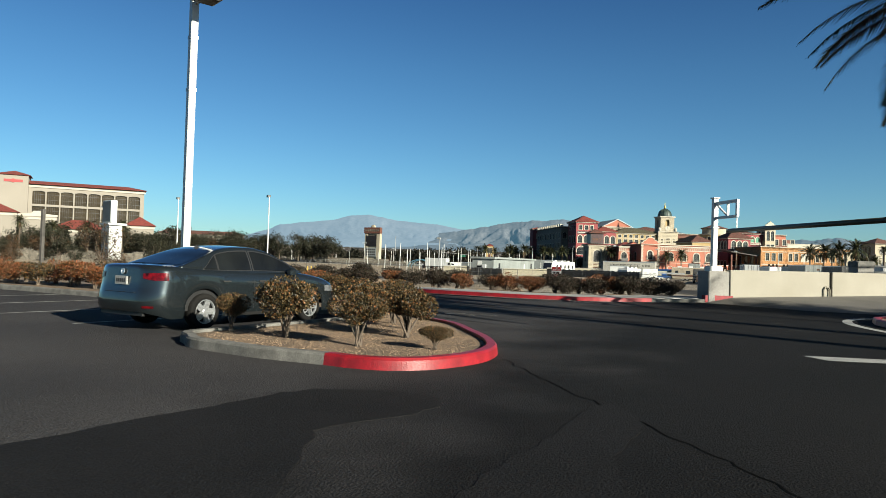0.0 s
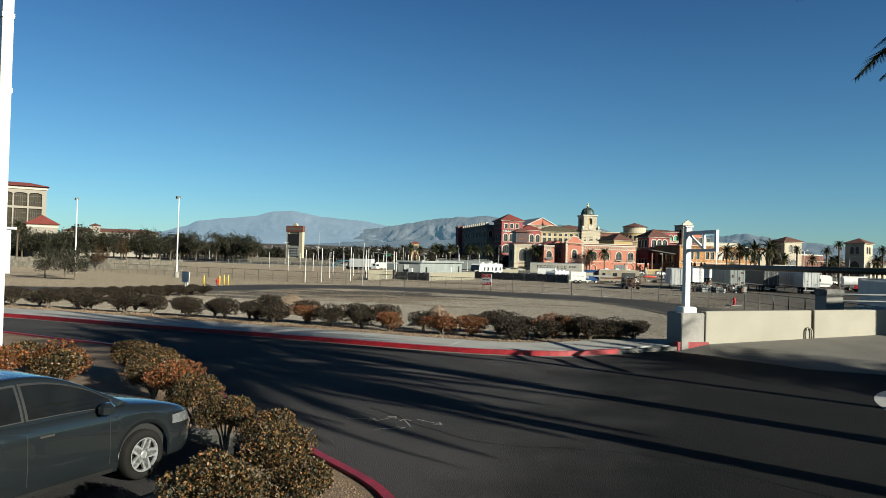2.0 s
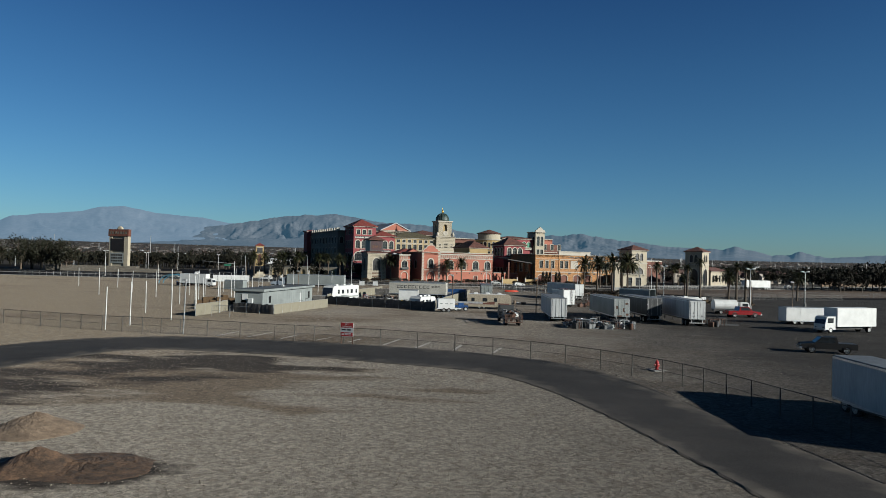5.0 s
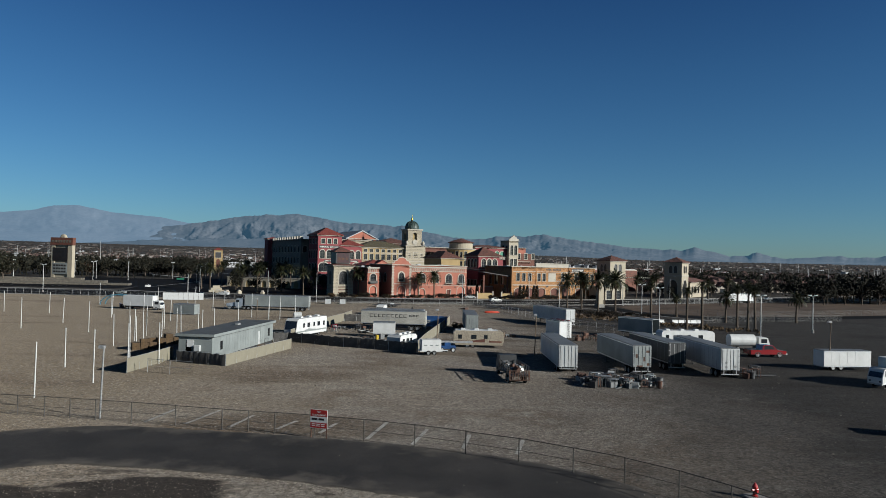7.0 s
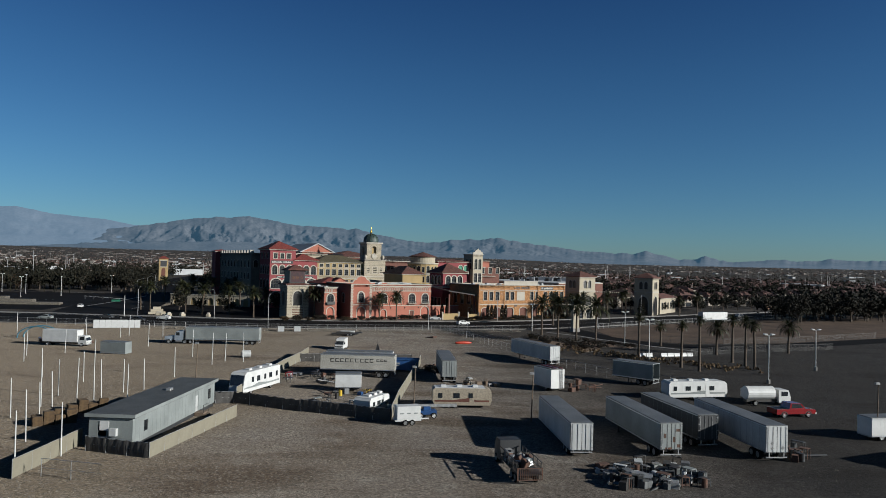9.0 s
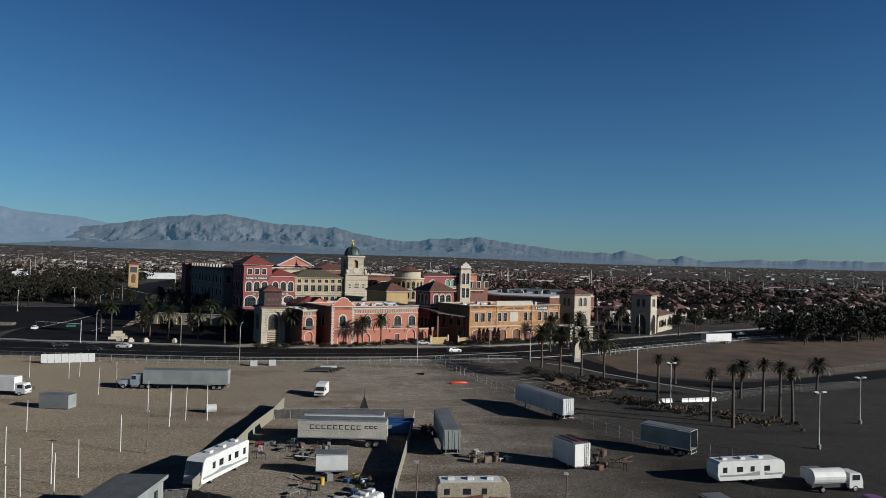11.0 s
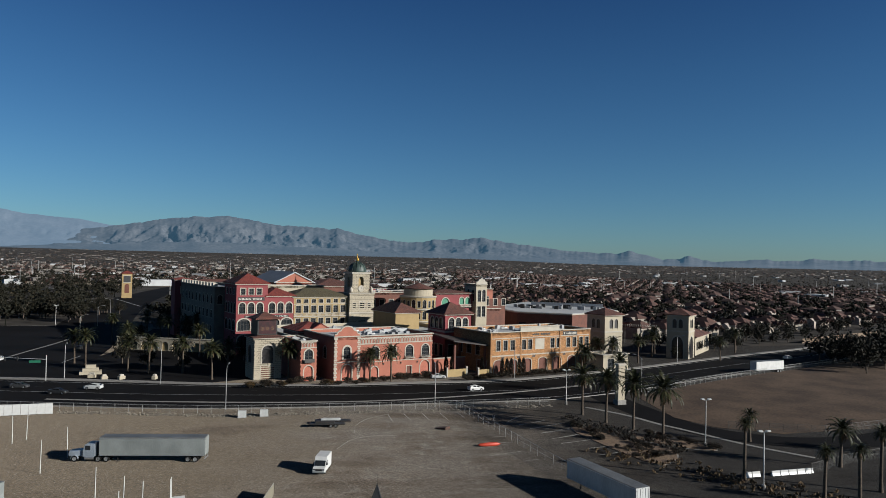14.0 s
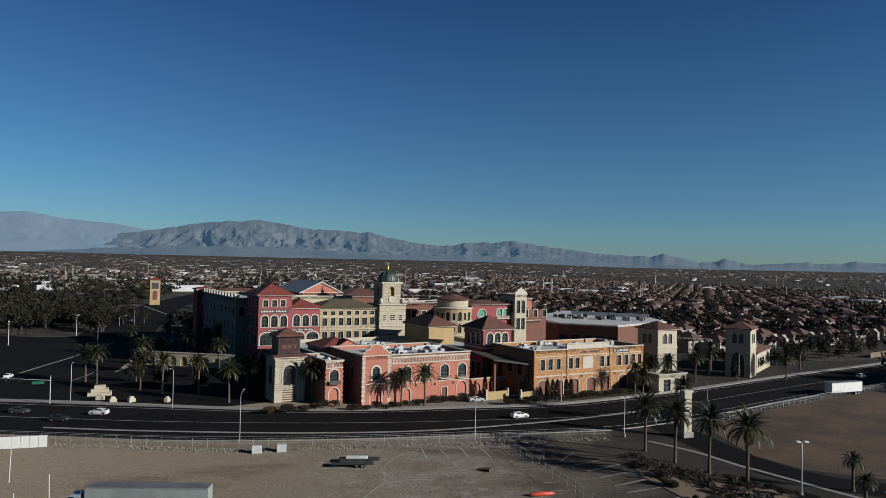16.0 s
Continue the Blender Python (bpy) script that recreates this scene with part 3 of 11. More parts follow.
def leaf(g, c, size, rng, up=0.3):
    """One pointed leaf, folded a little along its rib."""
    d = Vector((rng.uniform(-1, 1), rng.uniform(-1, 1), rng.uniform(-0.6, 1) + up)).normalized()
    s = d.orthogonal().normalized()
    s.rotate(Matrix.Rotation(rng.uniform(0, 6.28), 3, d))
    n = d.cross(s) * 0.12 * size
    l, w = d * size, s * size * 0.34
    g.v += [tuple(c), tuple(c + l * 0.45 + w + n), tuple(c + l), tuple(c + l * 0.45 - w + n)]
    k = len(g.v) - 4
    g.f += [(k, k + 1, k + 2), (k, k + 2, k + 3)]


def bush_meshes(seed, n, rx, rz, leafsize, stem=0.35, lumps=7):
    """Foliage in several rounded lumps over a few bent stems: (stems, foliage)."""
    key = ("bush", seed, n, rx, rz, leafsize, stem)
    if key in CACHE:
        return CACHE[key]
    rng = random.Random(seed)
    wood, fol = G(), G()
    cs = []
    for i in range(lumps):
        a = 6.283 * i / lumps + rng.uniform(-.5, .5)
        r = rx * rng.uniform(0.25, 0.62)
        cs.append((Vector((math.cos(a) * r, math.sin(a) * r, stem + rz * (rng.uniform(0.7, 1.25) if stem > .2 else rng.uniform(0.35, 1.3)))), rx * rng.uniform(0.42, 0.6), rz * rng.uniform(0.5, 0.75)))
    cs.append((Vector((0, 0, stem + rz * 1.2)), rx * 0.62, rz * 0.7))
    for c, a, b in cs:
        m = Vector((c.x * 0.35, c.y * 0.35, c.z * 0.45))
        wood.tube((rng.uniform(-.06, .06), rng.uniform(-.06, .06), 0), m, 0.028, 0.02, 5, False)
        wood.tube(m, c, 0.02, 0.008, 5, False)
        for _ in range(3):
            q = c + Vector((rng.uniform(-1, 1) * a * .8, rng.uniform(-1, 1) * a * .8, rng.uniform(-.2, .8) * b))
            wood.tube(m.lerp(c, 0.6), q, 0.01, 0.004, 4, False)
        for _ in range(n // len(cs)):
            d = Vector((rng.gauss(0, 1), rng.gauss(0, 1), rng.gauss(0, 1))).normalized()
            k = rng.uniform(0.55, 1.05) ** 0.5
            leaf(fol, c + Vector((d.x * a * k, d.y * a * k, d.z * b * k)), leafsize * rng.uniform(0.7, 1.25), rng)
    CACHE[key] = (wood.mesh("branchwork"), fol.mesh("foliage"))
    return CACHE[key]


def bush(x, y, z, size, seed, material, label, group, n=900, leafsize=0.075, stem=0.35, name="shrub", flat=1.0):
    w, f = bush_meshes(seed, n, 0.62, 0.36, leafsize, stem)
    f = CACHE.setdefault(("fol", f.name, material.name), f.copy())
    t = thing(name, pose(x, y, z, 0, 0, (seed * 77 + x * 91) % 360) @ Matrix.Diagonal((size, size, size * flat, 1)), label, "shrub", group)
    part("branchwork", w, M_BARK, t)
    part("foliage", f, material, t)
    return t


def frond(g, base, az, elev, length, rng, pairs=22, droop=1.0, wid=0.5, rib=0.035):
    """One feather frond: an arching rib with two rows of narrow leaflets."""
    h = Vector((math.cos(az), math.sin(az), 0))
    p, e = Vector(base), elev
    seg = length / 10
    pts, dirs = [p.copy()], []
    for i in range(10):
        d = h * math.cos(e) + Vector((0, 0, math.sin(e)))
        dirs.append(d)
        p = p + d * seg
        pts.append(p.copy())
        e -= droop * (0.06 + 0.025 * i)
    side = Vector((-h.y, h.x, 0))
    for i in range(10):
        a, b = pts[i], pts[i + 1]
        w = 0.035 * (1 - i / 11)
        g.add([a - side * w, a + side * w, b + side * w, b - side * w], [(0, 1, 2, 3)])
    for k in range(pairs):
        t = 0.14 + 0.86 * k / (pairs - 1)
        i = min(9, int(t * 10))
        q = pts[i].lerp(pts[i + 1], t * 10 - i)
        d = dirs[i]
        l = wid * length * 0.30 * math.sin(math.pi * (0.12 + 0.86 * t) ** 0.8) + 0.08
        for s in (1, -1):
            v = (d * 0.75 + side * s * 0.8 + Vector((0, 0, rng.uniform(-.25, .15)))).normalized() * l
            w = d * (0.55 * length / pairs)
            tip = q + v + Vector((0, 0, -0.18 * l))
            g.add([q - w, q + w, tip], [(0, 1, 2) if s > 0 else (1, 0, 2)])


def palm_meshes(seed, height, crown, n=30, pairs=20, droop=1.0, skirt=True, r=0.24):
    key = ("palm", seed, height, crown, n, pairs)
    if key in CACHE:
        return CACHE[key]
    rng = random.Random(seed)
    tr, fr, sk = G(), G(), G()
    prof, z = [], 0.0
    while z < height:
        k = r * (1.25 - 0.35 * z / height + 0.35 * math.exp(-z * 1.6))
        prof += [(k * 1.05, z), (k * 0.93, z + 0.16)]
        z += 0.32
    prof += [(r * 1.25, height), (r * 0.7, height + 0.45), (0.02, height + 0.6)]
    lean = [rng.uniform(-.3, .3), rng.uniform(-.3, .3)]
    tr.lathe(prof, 9, cap=False)
    tr.v = [(x + lean[0] * (zz / height) ** 2, y + lean[1] * (zz / height) ** 2, zz) for x, y, zz in tr.v]
    top = (lean[0], lean[1], height + 0.3)
    for i in range(n):
        u = i / n
        frond(fr, top, i * 2.39996, 1.35 - 1.7 * u + rng.uniform(-.1, .1), crown * rng.uniform(0.85, 1.1), rng, pairs, droop * rng.uniform(.85, 1.2))
    if skirt:
        for i in range(12):
            frond(sk, (lean[0], lean[1], height), i * 2.39996 + .5, -0.55 - rng.uniform(0, .5), crown * rng.uniform(.45, .7), rng, max(7, pairs // 2), 1.3, 0.4)
    CACHE[key] = (tr.mesh("trunk", True), fr.mesh("crown"), sk.mesh("dry_fronds") if skirt else None)
    return CACHE[key]


def palm(x, y, z, height, crown, seed, label, group, n=30, pairs=20, rz=0, name="palm_tree", droop=1.0):
    t, f, s = palm_meshes(seed, height, crown, n, pairs, droop)
    th = thing(name, pose(x, y, z, 0, 0, rz), label, "palm", group)
    part("trunk", t, M_PALMTRUNK, th)
    part("crown", f, M_PALMLEAF, th)
    if s:
        part("dry_fronds", s, M_PALMDRY, th)
    return th


# ---- planting island with its kerb ----
def inset(pts, d):
    """The outline moved inwards by d (counter-clockwise outline)."""
    out, n = [], len(pts)
    for i in range(n):
        a, b, c = Vector(pts[i - 1]), Vector(pts[i]), Vector(pts[(i + 1) % n])
        u, v = (b - a).normalized(), (c - b).normalized()
        m = Vector((-u.y, u.x)) + Vector((-v.y, v.x))
        m = m.normalized() / max(0.5, math.cos((Vector((-u.y, u.x)).angle(Vector((-v.y, v.x)))) / 2))
        out.append(tuple(b + m * d))
    return out


def kerb_run(name, outer, inner, i0, i1, material, parent, label="", h=0.15):
    """One run of kerb stone between outline points i0 and i1, with a rounded upper edge."""
    g = G()
    vs, n = [], i1 - i0 + 1
    for i in range(i0, i1 + 1):
        (ax, ay), (bx, by) = outer[i], inner[i]
        k = lambda t: (ax + (bx - ax) * t, ay + (by - ay) * t)
        vs += [(*k(-0.06), -0.02), (*k(0.04), h - 0.03), (*k(0.2), h), (*k(1.0), h), (*k(1.0), -0.02)]
    fs = [(5 * i + j, 5 * i + 5 + j, 5 * i + 6 + j, 5 * i + 1 + j) for i in range(n - 1) for j in range(4)]
    fs += [(0, 1, 2, 3, 4), tuple(5 * (n - 1) + j for j in (4, 3, 2, 1, 0))]
    g.add(vs, fs)
    return part(name, g, material, parent, label)


NEAR = [(-4.05, 9.15), (-3.7, 8.85), (-2.9, 8.65), (-2.3, 8.52), (-1.35, 8.47), (-1.0, 8.42), (-0.6, 8.45), (-0.2, 8.68), (0.08, 9.1), (0.27, 9.7), (0.28, 10.3), (0.15, 10.9), (-0.2, 11.7), (-0.8, 12.7), (-1.55, 13.85), (-2.9, 15.0), (-4.0, 16.0),
        (-5.2, 17.0), (-6.7, 18.5), (-8.6, 20.3), (-10.4, 21.8), (-11.9, 22.8), (-13.4, 23.5), (-15.3, 23.9), (-20, 24.9), (-28, 26.0), (-45, 27.6), (-70, 29.5)]
BACK = [(-70, 21.0), (-45, 19.6), (-28, 18.0), (-17.9, 16.8), (-13.4, 16.1), (-9.0, 15.55), (-5.6, 15.35), (-4.35, 15.2), (-3.85, 14.7), (-3.72, 14.0), (-3.95, 12.5), (-4.2, 11.0), (-4.4, 9.9), (-4.38, 9.45)]
OUT = NEAR + BACK
OUT = [tuple(p) for p in spline(OUT[-1:] + OUT + OUT[:2], 8)[8:8 + 8 * len(OUT)]]
INN = inset(OUT, 0.16)
isl = thing("planting_island", Matrix.Identity(4), "gravel planting island edged with grey and red kerb", "planting bed", kind="structure")
kerb_run("grey_kerb", OUT, INN, 0, 8, M_KERB, isl)
kerb_run("grey_kerb", OUT, INN, 8, 32, M_KERB, isl)
kerb_run("red_kerb", OUT, INN, 32, 128, M_REDKERB, isl, "red-painted concrete kerb")
kerb_run("red_kerb", OUT, INN, 128, 216, M_REDKERB, isl, "red-painted concrete kerb")
kerb_run("grey_kerb", OUT, INN, 216, 264, M_KERB, isl)
kerb_run("grey_kerb", OUT, INN, 264, 328, M_KERB, isl)
kerb_run("grey_kerb", OUT + OUT[:1], INN + INN[:1], 328, 336, M_KERB, isl)
g = G()
g.prism(inset(OUT, 0.15), -0.02, 0.105)
part("gravel_bed", g, M_TANGRAVEL, isl, "tan gravel")


def inside(p, poly):
    c = False
    for i in range(len(poly)):
        (x0, y0), (x1, y1) = poly[i - 1], poly[i]
        if (y0 > p[1]) != (y1 > p[1]) and p[0] < (x1 - x0) * (p[1] - y0) / (y1 - y0) + x0:
            c = not c
    return c


def stones(g, poly, n, z, lo, hi, rng, box):
    """Loose stones, each a squashed, uneven six-cornered lump."""
    k = 0
    while k < n:
        x, y = rng.uniform(box[0], box[1]), rng.uniform(box[2], box[3])
        if not inside((x, y), poly):
            continue
        k += 1
        r = lo + (hi - lo) * rng.random() ** 3
        zz = z(x, y) if callable(z) else z
        vs = [(x + r * rng.uniform(.7, 1.2) * math.cos(a), y + r * rng.uniform(.7, 1.2) * math.sin(a), zz + r * rng.uniform(0, .3)) for a in (0.3, 1.9, 3.4, 5.0)]
        vs += [(x + r * rng.uniform(-.3, .3), y + r * rng.uniform(-.3, .3), zz + r * rng.uniform(.6, 1.0)), (x, y, zz - r * .4)]
        b = len(g.v)
        g.v += vs
        g.f += [(b + i, b + (i + 1) % 4, b + 4) for i in range(4)] + [(b + (i + 1) % 4, b + i, b + 5) for i in range(4)]


rng = random.Random(4)
g = G()
stones(g, inset(OUT, 0.3), 34000, 0.10, 0.006, 0.021, rng, (-6.5, 0.3, 8.4, 18))
mono("loose_gravel", g, M_STONE, "loose tan gravel stones strewn over the bed", "gravel", kind="stuff")

SH = "rounded shrub with olive and orange-brown leaves on bare stems"
for x, y, s, flat, k in [(-4.01, 10.15, .47, 1.35, 1), (-2.88, 9.94, .88, 1.08, 2), (-1.49, 9.63, .64, 1.2, 4), (-2.52, 11.77, .82, 1.05, 3), (-1.34, 11.01, .84, 1.0, 2), (-.45, 9.91, .40, .85, 1), (-2.57, 13.14, .78, 1.1, 4), (-4.15, 14.56, .72, 1.15, 3),
                         (-5.36, 15.6, .88, 1.0, 1), (-7.81, 18.07, .98, .9, 2), (-3.25, 14.1, .70, 1.1, 3), (-6.4, 16.6, .95, .95, 4), (-8.9, 18.7, 1.0, .9, 1), (-1.95, 12.35, .66, 1.1, 1), (-7.2, 17.1, .9, .95, 3)]:
    bush(x, y, 0.1, s, k, M_SHRUB if (k + int(x * 7)) % 5 else M_SHRUBRED, SH, "island shrubs", 6800, .044, .30, flat=flat)
rng = random.Random(9)
for i in range(44):
    x = -9.6 - i * 0.68
    y = 16.9 + (-x - 9.6) * 0.105 + rng.uniform(0, .5) + (1.1 if i % 2 else 0.2)
    bush(x, y, 0.1, rng.uniform(0.85, 1.1), 1 + i % 4, M_SHRUBRED if i % 3 else M_SHRUB, "rounded rust-coloured shrub in a kerbed gravel bed", "shrubs in front of the parked cars", 1900, .07, .14)

# ---- second planting strip: red kerb, concrete pavement slabs, dark shrubs ----
strip = thing("red_kerbed_pavement", Matrix.Identity(4), "pale concrete pavement with a red-painted kerb", "pavement", kind="structure")
g = G()
ribbon(g, REDKERB[:12], 0.18, 0.15, 6, 0.0, -0.09, 0.19)
part("red_kerb", g, M_REDKERB, strip, "red-painted concrete kerb")
part("drop_kerb", G().prism([(1.0, 29.1), (2.9, 30.9), (2.76, 31.05), (.86, 29.24)], -.05, .13), M_KERB, strip, "unpainted grey kerb")
part("red_kerb", G().prism([(2.92, 30.88), (3.95, 31.3), (3.88, 31.48), (2.78, 31.05)], -.05, .30), M_REDKERB, strip)
g = G()
ribbon(g, REDKERB[:12], 0.22, 0.009, 6, 0.0, 0.11)
part("gutter", g, M_KERB, strip, "narrow pale concrete gutter")
WALKIN = spline(REDKERB, 6)
n = len(WALKIN)
M_PAVE = surf("pavement_slab", (0.395, 0.390, 0.372), (0.320, 0.314, 0.298), 0.85, 0.9, 40, 0.12, rnd=0.06, vary=0.08)


def offset_at(line, i, d):
    t = (line[min(i + 1, len(line) - 1)] - line[max(i - 1, 0)]).normalized()
    return line[i] + Vector((-t.y, t.x)) * d


acc, slabs, last = 0.0, [], 0
for i in range(1, n):
    acc += (WALKIN[i] - WALKIN[i - 1]).length
    if acc > 1.45 or i == n - 1:
        slabs.append((last, i))
        last, acc = i, 0.0
for i0, i1 in slabs:
    g = G()
    a = [offset_at(WALKIN, i, 0.20) for i in range(i0, i1 + 1)]
    b = [offset_at(WALKIN, i, 2.25) for i in range(i0, i1 + 1)]
    e = 0.012
    a[0], b[0] = a[0].lerp(a[1], e), b[0].lerp(b[1], e)
    a[-1], b[-1] = a[-1].lerp(a[-2], e), b[-1].lerp(b[-2], e)
    g.prism([(p.x, p.y) for p in a] + [(p.x, p.y) for p in reversed(b)], 0.0, 0.15)
    part("slab", g, M_PAVE, strip)
# strip of mulch gravel behind the pavement
edge_in = [offset_at(WALKIN, i, 2.3) for i in range(n - 4)]
g = G()
m = len(edge_in)
far = [offset_at(WALKIN, i, 5.6) for i in range(n - 4)]
g.add([(p.x, p.y, 0.14) for p in edge_in] + [(p.x, p.y, -0.05) for p in far] + [(p.x, p.y, -0.3) for p in edge_in], [(i + 1, i, m + i, m + i + 1) for i in range(m - 1)] + [(i, i + 1, 2 * m + i + 1, 2 * m + i) for i in range(m - 1)])
mono("gravel_bed", g, M_TANGRAVEL, "tan gravel bed sloping down behind the pavement", "planting bed", kind="structure")
g = G()
bed = [(p.x, p.y) for p in edge_in if p.x > -32] + [(p.x, p.y) for p in reversed(far) if p.x > -32]


def bed_height(x, y):
    d = min((Vector((x, y)) - p).length for p in WALKIN)
    return .14 - .19 * min(1.0, max(0.0, (d - 2.3) / 3.3))


stones(g, bed, 9000, bed_height, 0.012, 0.06, random.Random(14), (-32, 2.6, 28, 40))
mono("bed_gravel", g, M_STONE, "loose brown and pale stones over the sloping bed", "gravel", kind="stuff")
DS = "dark clipped shrub with brownish leaves in the gravel bed"
for i, (x, y) in enumerate([(-19.1, 35.0), (-17.9, 33.6), (-16.9, 34.3), (-16.0, 33.6), (-15.1, 34.2), (-14.2, 33.2), (-13.2, 32.8), (-12.3, 34.3), (-11.9, 33.3), (-10.7, 33.0), (-9.0, 32.3), (-8.6, 33.8), (-7.7, 31.9), (-5.5, 31.6), (-4.7, 33.2), (-3.6, 33.2),
                            (-4.4, 31.7), (-2.8, 31.2), (-2.5, 33.1), (-1.4, 32.4), (-1.5, 31.2), (-0.6, 33.0), (0.5, 33.2), (-0.1, 32.0), (1.5, 33.2), (0.8, 32.6), (-20.3, 34.4), (-21.4, 33.9), (-22.5, 34.8), (-23.6, 34.2), (-24.9, 34.9), (-26.3, 34.5), (-18.4, 34.5), (-20.8, 35.2), (-22.0, 35.4), (-9.8, 33.6), (-6.6, 32.9), (-25.6, 35.6), (-27.5, 35.2), (-28.8, 34.8), (-30.2, 35.6), (-31.6, 35.0)]):
    bush(x, y, 0.02, (1.1, 1.25, 1.0, 1.3)[i % 4], 1 + i % 4, M_SHRUBRED if i in (8, 12, 13, 16, 19) else M_HEDGE, DS, "hedge shrubs", 2600, 0.058, 0.12, flat=.9)
bush(-13.7, 33.7, -.1, 1.1, 3, M_HEDGE, "taller dark shrub with upright twigs", "", 3600, 0.062, 0.06, "tall_shrub", flat=1.5)
# hedge by the far bend of the service road
for i in range(22):
    bush(-44.2 + i * 0.17 + (.8 if i % 2 else 0), 53.0 + i * 0.74, gz(-42, 53.0 + i * .74) - .05, 1.35, 1 + i % 4, M_HEDGE, "low dark hedge shrub beside the service road", "roadside hedge", 1500, 0.075, 0.14)

# ---- cream wall, pier and clearance bar ----
wl = thing("boundary_wall", pose(4.1, 31.65, 0, 0, -0.4, 34.6), "smooth cream stucco boundary wall", "wall", kind="structure")
for a, b in ((-0.4, 4.32), (4.45, 10.2), (10.33, 16.0), (16.13, 30.0)):
    part("wall_panel", G().cbox(a, b, -0.14, 0.14, -1.6, 1.34, 0.02), M_CREAMWALL, wl)
# joints are filled dark, standing in for the shadow inside them
for a in (4.32, 10.2, 16.0):
    part("joint_post", G().box(a - .05, a + .18, -.05, .1, -1.6, 1.3), M_JOINTSHADE, wl, "recessed joint with its shade put into dark colour")
g = G()
for p, q in (((4.0, -.2, .2), (4.0, -.2, .62)), ((4.0, -.2, .62), (4.07, -.2, .72)), ((4.07, -.2, .72), (4.2, -.2, .72)), ((4.2, -.2, .72), (4.27, -.2, .62)), ((4.27, -.2, .62), (4.27, -.2, .2))):
    g.tube(p, q, .03, .03, 8)
part("conduit", g, M_CREAMWALL, wl, "small looped conduit pipe", True)
# worn concrete apron that climbs from the asphalt to the wall's foot
g = G()
fr = [(2.75, 30.45, .007), (3.9, 29.9, .012), (6.2, 28.0, .012), (10, 27.4, .012), (20, 33.5, .012), (28, 39, .012)]
bk = [(3.0, 30.86, .02), (3.95, 31.25, .24), (7.6, 33.8, .36), (12, 36.9, .5), (20, 42.4, .7), (28, 47.9, .9)]
vs, k = [], 9
for a, b in zip(fr, bk):
    vs += [tuple(p + (q - p) * i / (k - 1) for p, q in zip(a, b)) for i in range(k)]
g.add(vs, [(i * k + j, i * k + k + j, i * k + k + j + 1, i * k + j + 1) for i in range(5) for j in range(k - 1)])
M_APRON = surf("worn_concrete_apron", (0.165, 0.152, 0.134), (0.115, 0.105, 0.092), 0.9, 0.5, 22, 0.25, vary=0.2)
mono("ramp_apron", g, M_APRON, "worn pale concrete apron before the wall", "pavement", kind="structure")
cl = thing("clearance_bar", pose(3.2, 31.5, 0, 0, 0, -60.5), "white steel clearance post with a hanging dark bar", "barrier")
part("pier", G().cbox(-0.45, 0.45, -0.45, 0.45, -0.6, 1.27, 0.03), M_CONCRETE, cl, "grey concrete pier")
part("base_plate", G().cbox(-0.27, 0.27, -0.27, 0.27, 1.272, 1.47, 0.04), M_WHITE, cl)
part("post", G().cbox(-0.1, 0.1, -0.1, 0.1, 1.472, 4.2, 0.012).box(-0.14, 0.14, -0.14, 0.14, 4.21, 4.25).box(-0.13, 0.13, -0.13, 0.13, 3.0, 3.05), M_WHITE, cl)
g = G().box(0.102, 1.66, -0.05, 0.05, 3.94, 4.06).box(0.102, 1.66, -0.05, 0.05, 3.36, 3.46).box(1.56, 1.66, -0.05, 0.05, 3.462, 3.938).box(0.92, 0.99, -0.04, 0.04, 3.462, 3.938)
g.m = Matrix.Translation((0.55, 0, 3.7)) @ Matrix.Rotation(radians(32), 4, "Y")
g.box(-0.52, 0.40, -0.035, 0.035, -0.03, 0.03)
part("bracket", g, M_WHITE, cl)
for y, nm in ((1.6, "chain"), (10.1, "chain")):
    g = G()
    for i in range(9):
        zc = 3.33 - i * 0.055
        g.m = Matrix.Translation((y, 0, zc)) @ Matrix.Rotation(radians(90 * (i % 2)), 4, "Z")
        g.box(-0.022, -0.012, -0.006, 0.006, -0.04, 0.04).box(0.012, 0.022, -0.006, 0.006, -0.04, 0.04).box(-0.012, 0.012, -0.006, 0.006, 0.03, 0.04)
    part(nm, g, M_GALV, cl)
part("bar", G().tube((1.0, 0, 2.86), (11.2, 0, 2.86), 0.085, 0.085, 12), surf("dark_olive_pipe", (0.055, 0.055, 0.03), (0.035, 0.035, 0.022), 0.5, 1, 15, 0.05), cl, "long dark olive pipe", True)
part("bracket", G().box(10.0, 10.2, -0.05, 0.05, 3.36, 4.1).box(10.2, 11.7, -0.05, 0.05, 3.94, 4.06).box(10.2, 11.7, -0.05, 0.05, 3.36, 3.46), M_WHITE, cl)
part("post", G().cbox(11.62, 11.82, -0.1, 0.1, 0, 4.25, 0.012), M_WHITE, cl)
pr = thing("rail_pier", pose(10.2, 41.6, GZ, 0, 0, 20), "square concrete pier at the end of a pipe rail", "pier")
part("pier", G().cbox(-0.42, 0.42, -0.42, 0.42, -0.2, 2.98, 0.03), M_CONCRETE, pr)
part("cap", G().cbox(-0.46, 0.46, -0.46, 0.46, 2.982, 3.28, 0.05), M_KERB, pr)
for z in (2.45, 2.75, 3.05):
    part("rail", G().tube((.43, 0, z), (9.4, 0, z), .05, .05, 8), M_OFFWHITE, pr, "pale pipe rail", True)
for x in (3.2, 6.2, 9.2):
    part("post", G().tube((x, .06, -.2), (x, .06, 3.1), .05, .05, 8), M_OFFWHITE, pr, smooth=True)

